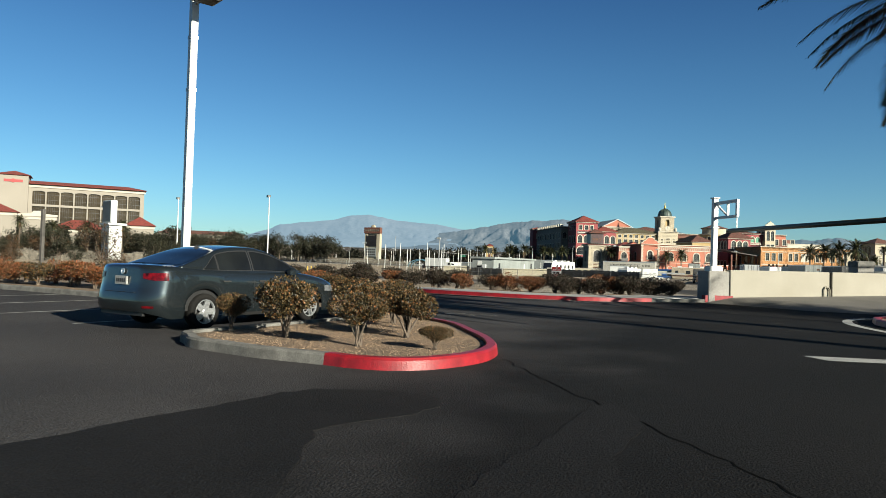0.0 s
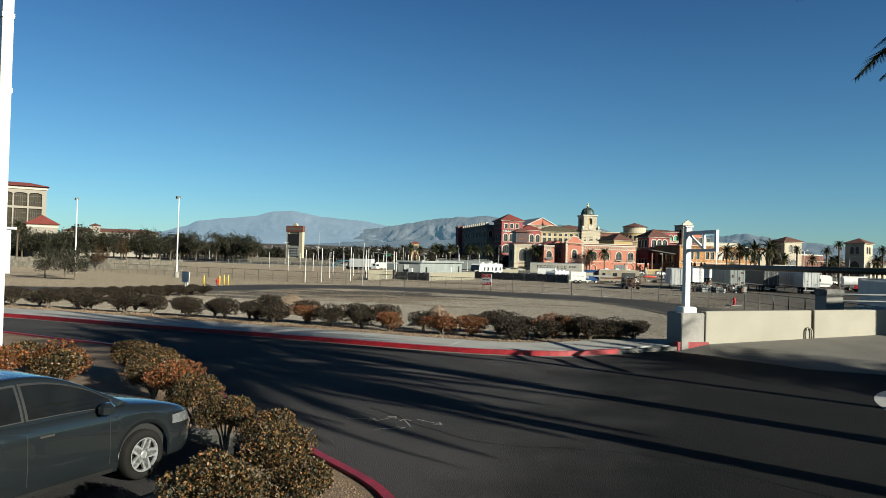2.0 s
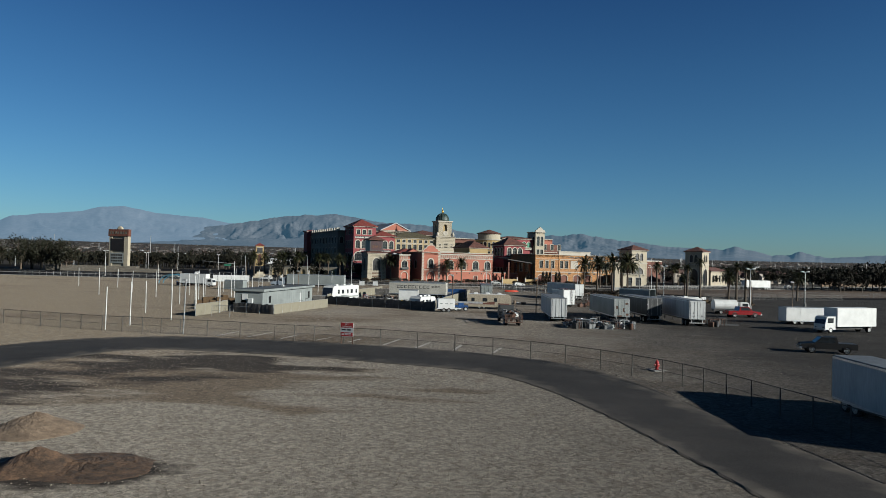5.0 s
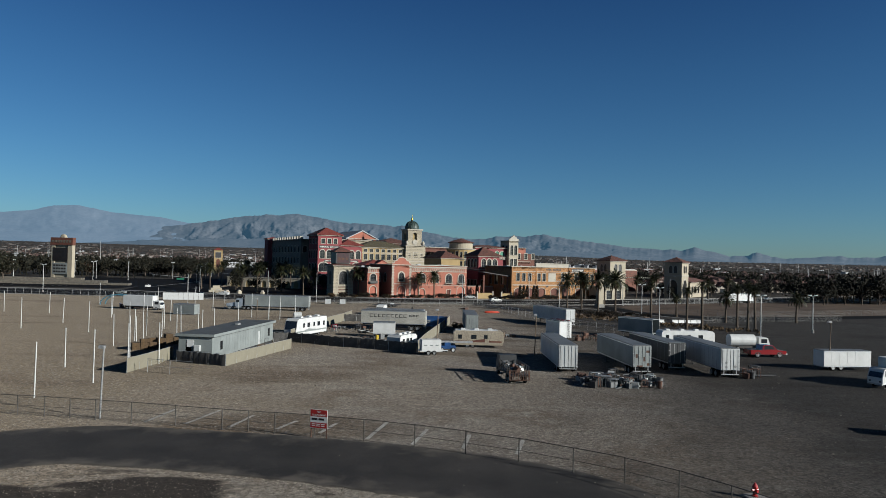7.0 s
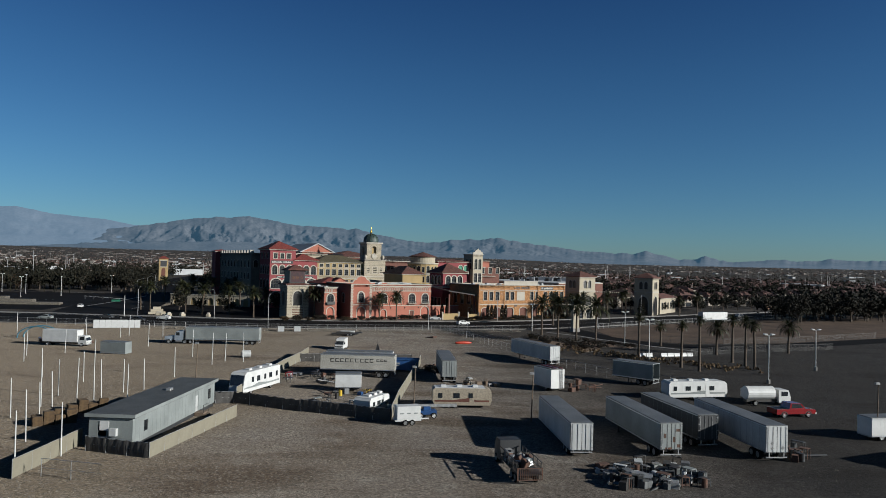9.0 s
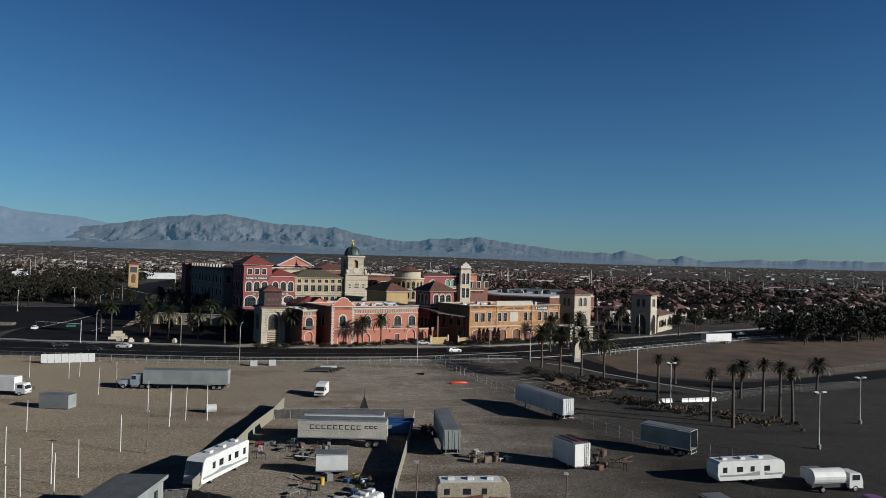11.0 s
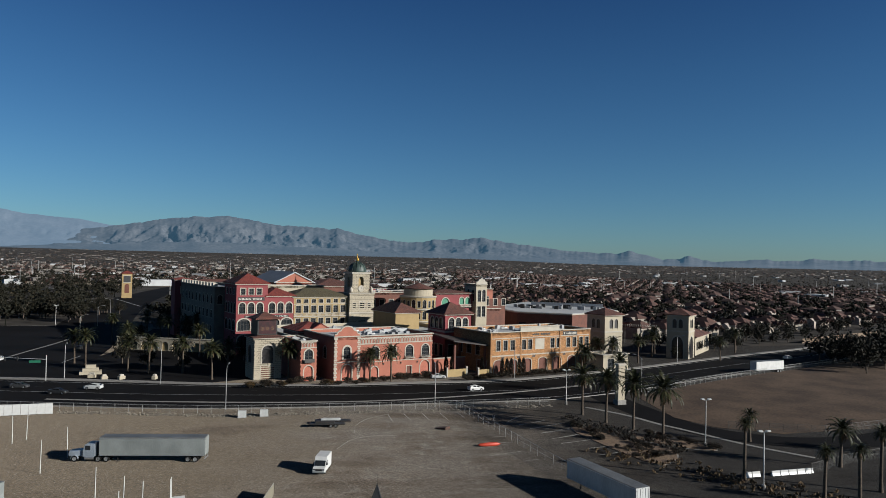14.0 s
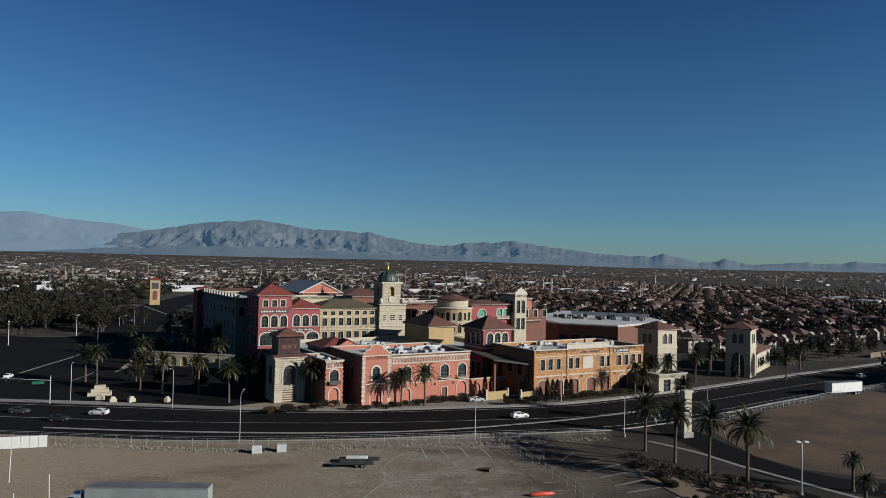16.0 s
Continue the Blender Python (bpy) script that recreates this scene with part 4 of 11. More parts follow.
# unseen wall placed for its shadow on the lot, with rails along its top
gar = thing("shadow_wall", pose(20.2, 31.8, 0, 0, 0, 28.5), "unseen cream wall placed for its shadow on the lot", "wall")
part("wall", G().cbox(0, 34, -1.0, 0, -1.5, 6.9, .03), M_CREAMWALL, gar)
for z in (7.15, 7.45):
    part("rail", G().tube((0, -.5, z), (34, -.5, z), .05, .05, 8), M_GALV, gar)
for i in range(9):
    part("post", CACHE.setdefault("gpost", G().tube((0, -.5, 6.9), (0, -.5, 7.45), .04, .04, 6).mesh("post")), M_GALV, gar, m=Matrix.Translation((.2 + i * 4.2, 0, 0)))

# ---- right-hand island and painted marks ----
isr = thing("traffic_island", Matrix.Identity(4), "small gravel traffic island with a red kerb", "traffic island", kind="structure")
RO = [(7.3, 24.4), (6.75, 23.4), (6.6, 22.2), (6.75, 21.0), (7.3, 20.0), (8.4, 19.3), (10, 18.8), (16, 17.6), (16, 23.6), (12, 25.0), (9, 25.2)]
RO = [(x + .55, y) for x, y in RO]
RI = inset(RO, 0.16)
kerb_run("red_kerb", RO, RI, 0, 6, M_REDKERB, isr)
kerb_run("red_kerb", RO, RI, 6, 10, M_REDKERB, isr)
kerb_run("red_kerb", RO + RO[:1], RI + RI[:1], 10, 11, M_REDKERB, isr)
part("gravel_bed", G().prism(inset(RO, 0.15), -0.02, 0.11), M_TANGRAVEL, isr)
g = G()
ribbon(g, [(8.55, 25.6), (7.45, 24.9), (6.75, 23.6), (6.55, 22.0), (6.75, 20.4), (7.15, 18.7)], 0.24, 0.009, 6, 0.0)
mono("painted_edge_line", g, M_LINE, "white painted line round the island", "road marking", kind="structure")
g = G()
g.add([(4.45, 13.32, 0.009), (4.75, 12.86, 0.009), (9.5, 13.9, 0.009), (9.5, 14.4, 0.009)], [(0, 1, 2, 3)])
mono("painted_stop_bar", g, M_LINE, "white painted bar on the asphalt", "road marking", kind="structure")
for i in range(8):
    g = G()
    x, y = -7.55 - i * 2.7, 10.3 + i * 0.35
    g.add([(x, y, 0.009), (x + 0.1, y - 0.02, 0.009), (x + 1.15, y + 5.2, 0.009), (x + 1.05, y + 5.22, 0.009)], [(0, 1, 2, 3)])
    mono("stall_line", g, M_FADED, "worn white parking stall line", "road marking", "stall lines", "structure")
M_CRACK = surf("crack_in_asphalt", (0.005, 0.005, 0.005), None, 0.95, 2, 20, 0, spec=0.02)
for pts in ([(0.43, 10.2), (1.08, 9.2), (1.64, 8.35), (2.34, 7.34), (3.05, 6.36), (3.45, 5.7), (4.2, 4.6)], [(-3.5, 18.5), (-1.0, 16.8), (1.5, 16.9), (4.0, 15.5)]):
    g = G()
    rng = random.Random(5)
    fine = [(p.x + rng.uniform(-.04, .04), p.y + rng.uniform(-.04, .04)) for p in spline(pts, 6)]
    ribbon(g, fine, 0.014, 0.008, 2, 0.0)
    mono("asphalt_crack", g, M_CRACK, "thin winding crack in the asphalt", "crack", kind="structure")
rng = random.Random(8)
# survey arrows sprayed on the drive, and tree shade drawn as darker asphalt sheets
g = G()
for x, y, a in ((-3.3, 17.6, .2), (-2.9, 17.75, 1.1), (-2.45, 17.6, 2.1), (-2.1, 17.8, -.4), (-2.6, 17.1, .6)):
    c, d = math.cos(a), math.sin(a)
    for p, q in (((-.28, 0), (.28, 0)), ((.28, 0), (.14, .1)), ((.28, 0), (.14, -.1))):
        ribbon(g, [(x + p[0] * c - p[1] * d, y + p[0] * d + p[1] * c), (x + q[0] * c - q[1] * d, y + q[0] * d + q[1] * c)], 0.02, 0.008, 4, 0.0)
M_TREESHADE = surf("tree_shade_asphalt", (0.0165, 0.0158, 0.0166), (0.0105, 0.0103, 0.0112), 0.9, 0.6, 55, 0.5, vary=0.45, spec=0.1)
for pts in ([(-1.6, 3.4), (.84, 3.6), (.3, 5.6), (.75, 6.55), (.55, 7.3), (-.59, 7.04), (-.95, 5.9), (-1.3, 4.3)], [(1.9, 3.6), (3.0, 3.9), (2.5, 5.7), (2.55, 7.1), (2.1, 7.7), (1.9, 5.9), (1.75, 4.7)]):
    loop = [Vector(p) for p in pts]
    edge = spline([tuple(p) for p in loop] + [pts[0]], 8)[:-1]
    edge = [(p.x + .07 * noise.noise((p.x * 4, p.y * 4, 1.0)), p.y + .07 * noise.noise((p.x * 4, p.y * 4, 5.0))) for p in edge]
    mono("asphalt_patch", G().prism(edge, 0.0, 0.0085), M_TREESHADE, "slightly darker asphalt patch drawn for tree shade", "asphalt", kind="structure")
mono("paint_marks", g, M_FADED, "faint white survey paint marks on the asphalt", "road marking", kind="structure")


# ---- parking lot lamp ----
def square_lamp(x, y, z, h, rz, label, group, w=0.125, heads=1, joints=(), name="parking_lamp"):
    t = thing(name, pose(x, y, z, 0, 0, rz), label, "street lamp", group)
    part("base", G().lathe([(0.34, -0.2), (0.34, 0.62), (0.30, 0.7)], 14), M_CONCRETE, t, "round concrete base", True)
    g = G()
    g.cbox(-w, w, -w, w, 0.7, h, 0.012)
    part("pole", g, M_WHITE, t)
    for j in joints:
        part("band", G().cbox(-w - .015, w + .015, -w - .015, w + .015, j - .05, j + .05, .005), M_GALV, t)
    for k in range(heads):
        s = 1 if k == 0 else -1
        arm = part("arm", G().box(*sorted((s * w, s * (w + 0.45))), -0.05, 0.05, h - 0.22, h - 0.1), M_WHITE, t)
        hd = part("head", G().cbox(*sorted((s * (w + 0.45), s * (w + 1.2))), -0.33, 0.33, h - 0.3, h + 0.02, 0.04), M_WHITE, t)
        part("lens", G().box(*sorted((s * (w + 0.52), s * (w + 1.13))), -0.27, 0.27, h - 0.33, h - 0.305), M_BLACK, hd, "dark lens")
    return t


square_lamp(-11.4, 17.6, 0.1, 8.78, -28, "tall square white parking lamp with a box head", "", 0.105, 1, (7.6, 6.05))

# ---- palm whose fronds reach into the view, and unseen palms placed for their shadows ----
PL = "tall date palm with a full grey-green crown"
palm(8.9, 17.6, 0.1, 6.9, 4.6, 22, PL, "entrance palms", 64, 120, 200, droop=.55)
palm(26.8, 17.9, 0.0, 7.0, 3.9, 21, PL, "entrance palms", 64, 54, 120, droop=.75)
palm(31.0, 16.0, 0.0, 7.4, 3.9, 22, PL, "entrance palms", 64, 54, 60, droop=.75)

palm(12.6, 12.4, 0.0, 7.6, 4.4, 21, PL, "entrance palms", 76, 54, 30, droop=.75)

# ---- vehicles: shared pieces ----
M_CARGREY = surf("blue_grey_car_paint", (0.034, 0.043, 0.048), (0.029, 0.037, 0.042), 0.24, 0.5, 200, 0.0, metal=0.75, vary=0.04, coat=1.0)
M_TAIL = surf("red_tail_light", (0.16, 0.004, 0.008), (0.020, 0.002, 0.003), 0.12, 14, 30, 0.0, spec=0.25)
M_LAMPGLASS = surf("clear_headlight", (0.26, 0.27, 0.29), (0.14, 0.15, 0.16), 0.08, 8, 30, 0.0, metal=0.3, coat=0.8)
M_RIM = surf("silver_alloy", (0.42, 0.43, 0.44), (0.34, 0.35, 0.36), 0.32, 3, 30, 0.0, metal=0.7)
M_PLATE = surf("pale_plate", (0.34, 0.34, 0.33), (0.26, 0.26, 0.26), 0.5, 20, 60, 0.0)
M_CABIN = surf("dark_interior", (0.03, 0.03, 0.032), (0.05, 0.048, 0.045), 0.8, 3, 20, 0.1)


def wheel_meshes(r, w, spokes=5, dual=False):
    key = ("wheel", r, w, spokes)
    if key in CACHE:
        return CACHE[key]
    ty, rim = G(), G()
    ty.lathe([(r * .68, -w / 2), (r * .93, -w / 2), (r, -w * .36), (r, w * .36), (r * .93, w / 2), (r * .68, w / 2), (r * .66, w * .3), (r * .66, -w * .3), (r * .68, -w / 2)], 28, cap=False)
    rim.lathe([(r * .70, w * .49), (r * .64, w * .50), (r * .60, w * .40), (r * .60, w * .30)], 28, cap=False)
    well = G().lathe([(r * .60, w * .30), (r * .60, -w * .3), (r * .02, -w * .3)], 28, cap=False)
    well.lathe([(r * .42, -w * .1), (r * .42, w * .02), (r * .05, w * .02)], 20, cap=False)
    rim.lathe([(r * .17, w * .2), (r * .17, w * .42), (r * .10, w * .46), (0.001, w * .46)], 14, cap=False)
    for i in range(spokes):
        for d in (-0.11, 0.11):
            a = 6.28319 * i / spokes
            p, q = a + d * 1.6, a + d * 0.9
            wd = 0.045 * r / .32
            s = Vector((-math.sin(a), math.cos(a), 0)) * wd
            p0 = Vector((math.cos(p) * r * .14, math.sin(p) * r * .14, w * .42))
            p1 = Vector((math.cos(q) * r * .64, math.sin(q) * r * .64, w * .44))
            dz = Vector((0, 0, -w * .16))
            rim.add([p0 - s, p0 + s, p1 + s * .8, p1 - s * .8, p0 - s + dz, p0 + s + dz, p1 + s * .8 + dz, p1 - s * .8 + dz],
                    [(0, 1, 2, 3), (0, 4, 5, 1), (2, 6, 7, 3), (1, 5, 6, 2), (3, 7, 4, 0)])
    CACHE[key] = (ty.mesh("tyre", True), rim.mesh("rim", False), well.mesh("barrel", False))
    return CACHE[key]


def wheel(parent, x, y, r, w, out, spokes=5, rim=None):
    """A wheel at (x, y) whose face looks along out (1: to +y, -1: to -y)."""
    t, m, b = wheel_meshes(r, w, spokes)
    ob = part("wheel", t, M_RUBBER, parent, m=Matrix.Translation((x, y, r)) @ Matrix.Rotation(radians(-90 * out), 4, "X"))
    part("rim", m, rim or M_RIM, ob)
    part("barrel", b, M_BLACK, ob)
    return ob


def curve(tab, x):
    """A smooth curve through (x, value) points."""
    if x <= tab[0][0]:
        return tab[0][1]
    for i in range(len(tab) - 1):
        (a, u), (b, v) = tab[i], tab[i + 1]
        if x <= b:
            p, q = tab[max(i - 1, 0)], tab[min(i + 2, len(tab) - 1)]
            t, h = (x - a) / (b - a), b - a
            m0 = (v - p[1]) / max(b - p[0], 1e-6) * h
            m1 = (q[1] - u) / max(q[0] - a, 1e-6) * h
            return (2 * t ** 3 - 3 * t * t + 1) * u + (t ** 3 - 2 * t * t + t) * m0 + (3 * t * t - 2 * t ** 3) * v + (t ** 3 - t * t) * m1
    return tab[-1][1]


AXLES = (1.0, 3.65)
DECK = [(0, 1.075), (0.10, 1.10), (0.7, 1.09), (2.0, 1.035), (3.3, 1.0), (3.9, 0.925), (4.3, 0.83), (4.5, 0.745), (4.64, 0.65)]
ROOF = [(0.55, 1.085), (0.85, 1.205), (1.2, 1.345), (1.55, 1.445), (2.0, 1.482), (2.4, 1.462), (2.7, 1.38), (3.05, 1.205), (3.42, 1.0)]
REAR_X = [(0.2, 0.12), (0.34, 0.03), (0.5, 0.0), (0.6, 0.015), (0.7, 0.06), (0.9, 0.085), (1.03, 0.10), (1.3, 0.12)]


def tail_x(x):
    """Lengthens the boot."""
    return x if x > 1 else 1 - (1 - x) * 1.1


def body_width(x):
    if x < 0.42:
        return 0.40 + 0.475 * math.sqrt(max(0, 1 - (1 - x / 0.42) ** 2.4))
    if x > 4.0:
        return 0.40 + 0.475 * math.sqrt(max(0, 1 - ((x - 4.0) / 0.64) ** 2.6))
    return 0.875 + 0.012 * math.sin(math.pi * (x - 0.42) / 3.58)


def body_section(x, up, arches=True):
    """Half a cross-section of the lower body, from the sill to the middle of the deck."""
    d, w = curve(DECK, x) + up, body_width(x)
    s = 0.21 + up * 0.5 + 0.12 * max(0, 1 - x / 0.3) + 0.10 * max(0, (x - 4.3) / 0.34)
    if arches:
        for a in AXLES:
            if abs(x - a) < 0.395:
                s = max(s, 0.31 + up * .3 + math.sqrt(0.395 ** 2 - (x - a) ** 2))
    belt = d - 0.075
    h = belt - s
    pts = [(w * .955, s), (w * .985, s + .07 * h), (w * .998, s + .3 * h), (w, s + .52 * h), (w * .992, s + .72 * h), (w * .993, s + .8 * h), (w * .975, belt - .02), (w * .94, belt + .03), (w * .86, d - .012), (w * .5, d + .008), (0, d + .014)]
    out = []
    for y, z in pts:
        k = max(0.0, 1 - x / 0.6)
        f = max(0.0, (x - 4.1) / 0.54)
        out.append((tail_x(x + curve(REAR_X, z - up) * k + 0.02 * f * math.sin(3.0 * (z - up))), y, z))
    return out


def body_at(x, z, up, out=0.0):
    """The point of the body's side at station x and height z, moved outwards."""
    s = body_section(x, up, False)
    for (xa, ya, za), (xb, yb, zb) in zip(s, s[1:]):
        if za <= z <= zb:
            t = (z - za) / max(zb - za, 1e-6)
            p = Vector((xa + (xb - xa) * t, ya + (yb - ya) * t, z))
            break
    else:
        p = Vector(s[0])
    q = body_section(x + 0.02, up, False)
    k = min(1.0, max(0.0, 1 - x / 0.42))
    return p + Vector((-k, 1 - k * .8, 0)).normalized() * out


def cabin_at(x, v, up, suv, out=0.0):
    """The cabin's skin: v = 0 at the belt, 1 along the middle of the roof."""
    zr = curve(ROOF, x) + up
    if suv and x < 1.75:
        zr = 1.40 + up - 0.10 * max(0, (1.75 - x)) ** 1.5 - 1.6 * max(0, .55 - x) ** 2
    zb = 0.985 + up + 0.05 * max(0, 1.6 - x)
    k = min(1.0, max(0.0, (zr - zb) / 0.47))
    wb = 0.835 - 0.10 * max(0, (1.0 - x)) - 0.08 * max(0, x - 3.0)
    wt = wb - 0.225 * k
    top = zr - 0.05 * k
    if v < 0.55:
        t = v / 0.55
        y, z = wb + (wt + .02 - wb) * t + .018 * math.sin(math.pi * t) * k, zb + (top - .02 * k - zb) * t
    elif v < 0.72:
        t = (v - .55) / .17
        y, z = wt + .02 - .10 * (1 - math.cos(t * 1.5708)) - .0 * t, top - .02 * k + (.048 * k) * math.sin(t * 1.5708)
    else:
        t = (v - .72) / .28
        y, z = (wt - .08) * (1 - t), top + .028 * k + .022 * k * math.sin(t * 1.5708)
    n = Vector((0, 1 - v, .25 + v)).normalized()
    p = Vector((tail_x(x), y, z))
    return p + n * out


def window_patch(lo, hi, x0, x1, up, suv, s, out, nx=14, nv=5):
    """A glass pane lying on the cabin's skin between the curves lo and hi of x."""
    g = G()
    vs = []
    for i in range(nx + 1):
        x = x0 + (x1 - x0) * i / nx
        a, b = lo(x), max(hi(x), lo(x) + .005)
        for j in range(nv + 1):
            p = cabin_at(x, a + (b - a) * j / nv, up, suv, out)
            vs.append((p.x, s * p.y, p.z))
    m = nv + 1
    fs = [(i * m + j, (i + 1) * m + j, (i + 1) * m + j + 1, i * m + j + 1) for i in range(nx) for j in range(nv)]
    return g.add(vs, fs if s < 0 else [f[::-1] for f in fs])


def screen_patch(x0, x1, up, suv, out, edge=.93, nx=12, ny=12):
    """The rear window or the windscreen, across the cabin."""
    g = G()
    vs = []
    for i in range(nx + 1):
        x = x0 + (x1 - x0) * i / nx
        for j in range(ny + 1):
            q = (j / ny * 2 - 1)
            v = 1 - abs(q) * (1 - .66)
            p = cabin_at(x, v, up, suv, out)
            vs.append((p.x, math.copysign(p.y, q) * edge, p.z))
    m = ny + 1
    return g.add(vs, [(i * m + j, (i + 1) * m + j, (i + 1) * m + j + 1, i * m + j + 1) for i in range(nx) for j in range(ny)])


def skin_strip(path, w, up, s, out=.003):
    """A thin line lying on the body's side."""
    g = G()
    vs = []
    for x, z, dx, dz in path:
        for k in (-w / 2, w / 2):
            p = body_at(x + dx * k, z + dz * k, up, out)
            vs.append((p.x, s * p.y, p.z))
    return g.add(vs, [(2 * i, 2 * i + 1, 2 * i + 3, 2 * i + 2) for i in range(len(path) - 1)])


M_CARWIN = surf("smoked_car_glass", (0.007, 0.008, 0.009), (0.016, 0.018, 0.018), 0.03, 1.2, 5, 0.0, spec=0.4, vary=0.05)


def sedan_meshes(suv):
    key = ("sedan", suv)
    if key in CACHE:
        return CACHE[key]
    up = 0.16 if suv else 0.0
    xs = sorted(set([round(.42 * (i / 12) ** 2, 4) for i in range(13)] + [round(.42 + i * .07, 3) for i in range(52)] + [round(4.64 - .6 * (i / 12) ** 2, 4) for i in range(12)] + [round(a + 0.395 * math.cos(math.pi * i / 16), 4) for a in AXLES for i in range(17)]))
    g = G()
    st = []
    for x in xs:
        h = body_section(x, up)
        st.append([(a, b, c) for a, b, c in h] + [(a, -b, c) for a, b, c in h[-2::-1]])
    k = len(st[0])
    g.v = [p for q in st for p in q]
    g.f = [(i * k + j, i * k + j + 1, (i + 1) * k + j + 1, (i + 1) * k + j) for i in range(len(st) - 1) for j in range(k - 1)]
    e = (len(st) - 1) * k
    for j in range(k // 2):
        a, b = j, k - 1 - j
        g.f.append((a, b, b - 1, a + 1) if b - 1 > a + 1 else (a, b, a + 1))
        g.f.append((e + a + 1, e + b - 1, e + b, e + a) if b - 1 > a + 1 else (e + a + 1, e + b, e + a))
    out = {"body": g.mesh("body", True)}
    c = G()
    x0 = 0.12 if suv else 0.55
    cx = [x0 + (3.42 - x0) * i / 44 for i in range(45)]
    vv = [0, .1, .2, .3, .4, .5, .55, .59, .63, .67, .72, .8, .9, 1]
    rows = []
    for x in cx:
        h = [cabin_at(x, v, up, suv) for v in vv]
        rows.append([(p.x, p.y, p.z) for p in h] + [(p.x, -p.y, p.z) for p in h[-2::-1]])
    k = len(rows[0])
    c.v = [p for q in rows for p in q]
    c.f = [(i * k + j, i * k + j + 1, (i + 1) * k + j + 1, (i + 1) * k + j) for i in range(len(rows) - 1) for j in range(k - 1)] + [tuple(range(k - 1, -1, -1))]
    out["cabin"] = c.mesh("cabin", True)
    if suv:
        out["rear"] = screen_patch(.2, .75, up, suv, .005).mesh("rear_window", True)
    else:
        out["rear"] = screen_patch(.64, 1.33, up, suv, .006).mesh("rear_window", True)
    out["front"] = screen_patch(2.66, 3.34, up, suv, .006).mesh("windscreen", True)
    lo = lambda x: .06
    top = lambda x: .50 - 2.2 * max(0, 1.32 - x) ** 1.6 - .9 * max(0, x - 2.95) ** 1.3
    for s in (1, -1):
        w = []
        for a, b in ((.98 if not suv else .5, 1.27), (1.31, 2.05), (2.13, 3.16)):
            w.append((window_patch(lambda x: .045, lambda x: top(x) + .03, a - .03, b + .03, up, suv, s, .003).mesh("window_trim", True), window_patch(lo, top, a, b, up, suv, s, .006).mesh("side_window", True)))
        out[("wins", s)] = w
        g = G()
        vs = []
        for i in range(13):
            q = .012 + .26 * (i / 12) ** 1.5
            for z in (.85 + .03 * max(0, 1 - i / 5), .89, .935, .975 - .015 * max(0, 1 - i / 5)):
                p = body_at(q, z + up, up, .009)
                vs.append((p.x, s * p.y, p.z))
        g.add(vs, [(i * 4 + j, i * 4 + 4 + j, i * 4 + 5 + j, i * 4 + 1 + j) for i in range(12) for j in range(3)])
        out[("tail", s)] = g.mesh("tail_light", True)
        g = G()
        vs = []
        for i in range(9):
            q = 4.60 - .52 * i / 8
            for z in (.60 + .02 * i / 8, .68, .735):
                p = body_at(q, z + up, up, .008)
                vs.append((p.x, s * p.y, p.z))
        g.add(vs, [(i * 3 + j, i * 3 + 3 + j, i * 3 + 4 + j, i * 3 + 1 + j) for i in range(8) for j in range(2)])
        out[("head", s)] = g.mesh("headlight", True)
        out[("mirror", s)] = G().cbox(2.92, 3.08, *sorted((s * .86, s * 1.04)), .96 + up, 1.085 + up, .045).mesh("mirror")
        out[("hand", s)] = [G().cbox(x, x + .17, *sorted((s * .875, s * .905)), .825 + up, .848 + up, .008).mesh("door_handle") for x in (1.36, 2.22)]
        out[("gaps", s)] = [skin_strip([(x, .33 + .06 * i + up, 1, 0) for i in range(10)], .009, up, s).mesh("door_gap") for x in (2.09, 3.12)] + [skin_strip([(1.12 + .3 * math.sin((i / 9) * 1.4), .90 - .055 * i + up, 1, .4) for i in range(10)], .009, up, s).mesh("door_gap")]
        g = skin_strip([(1.44 + i * .174, .235 + up * .5, 0, 1) for i in range(11)], .07, up, s, .006)
        out[("sill", s)] = g.mesh("sill_trim")
        g = G()
        vs = []
        for i in range(6):
            for z in (.395, .43):
                p = body_at(.03 + .018 * i, z + up, up, .006)
                vs.append((p.x, s * p.y, p.z))
        out[("refl", s)] = g.add(vs, [(2 * i, 2 * i + 2, 2 * i + 3, 2 * i + 1) for i in range(5)]).mesh("bumper_reflector")
    CACHE[key] = out
    return out


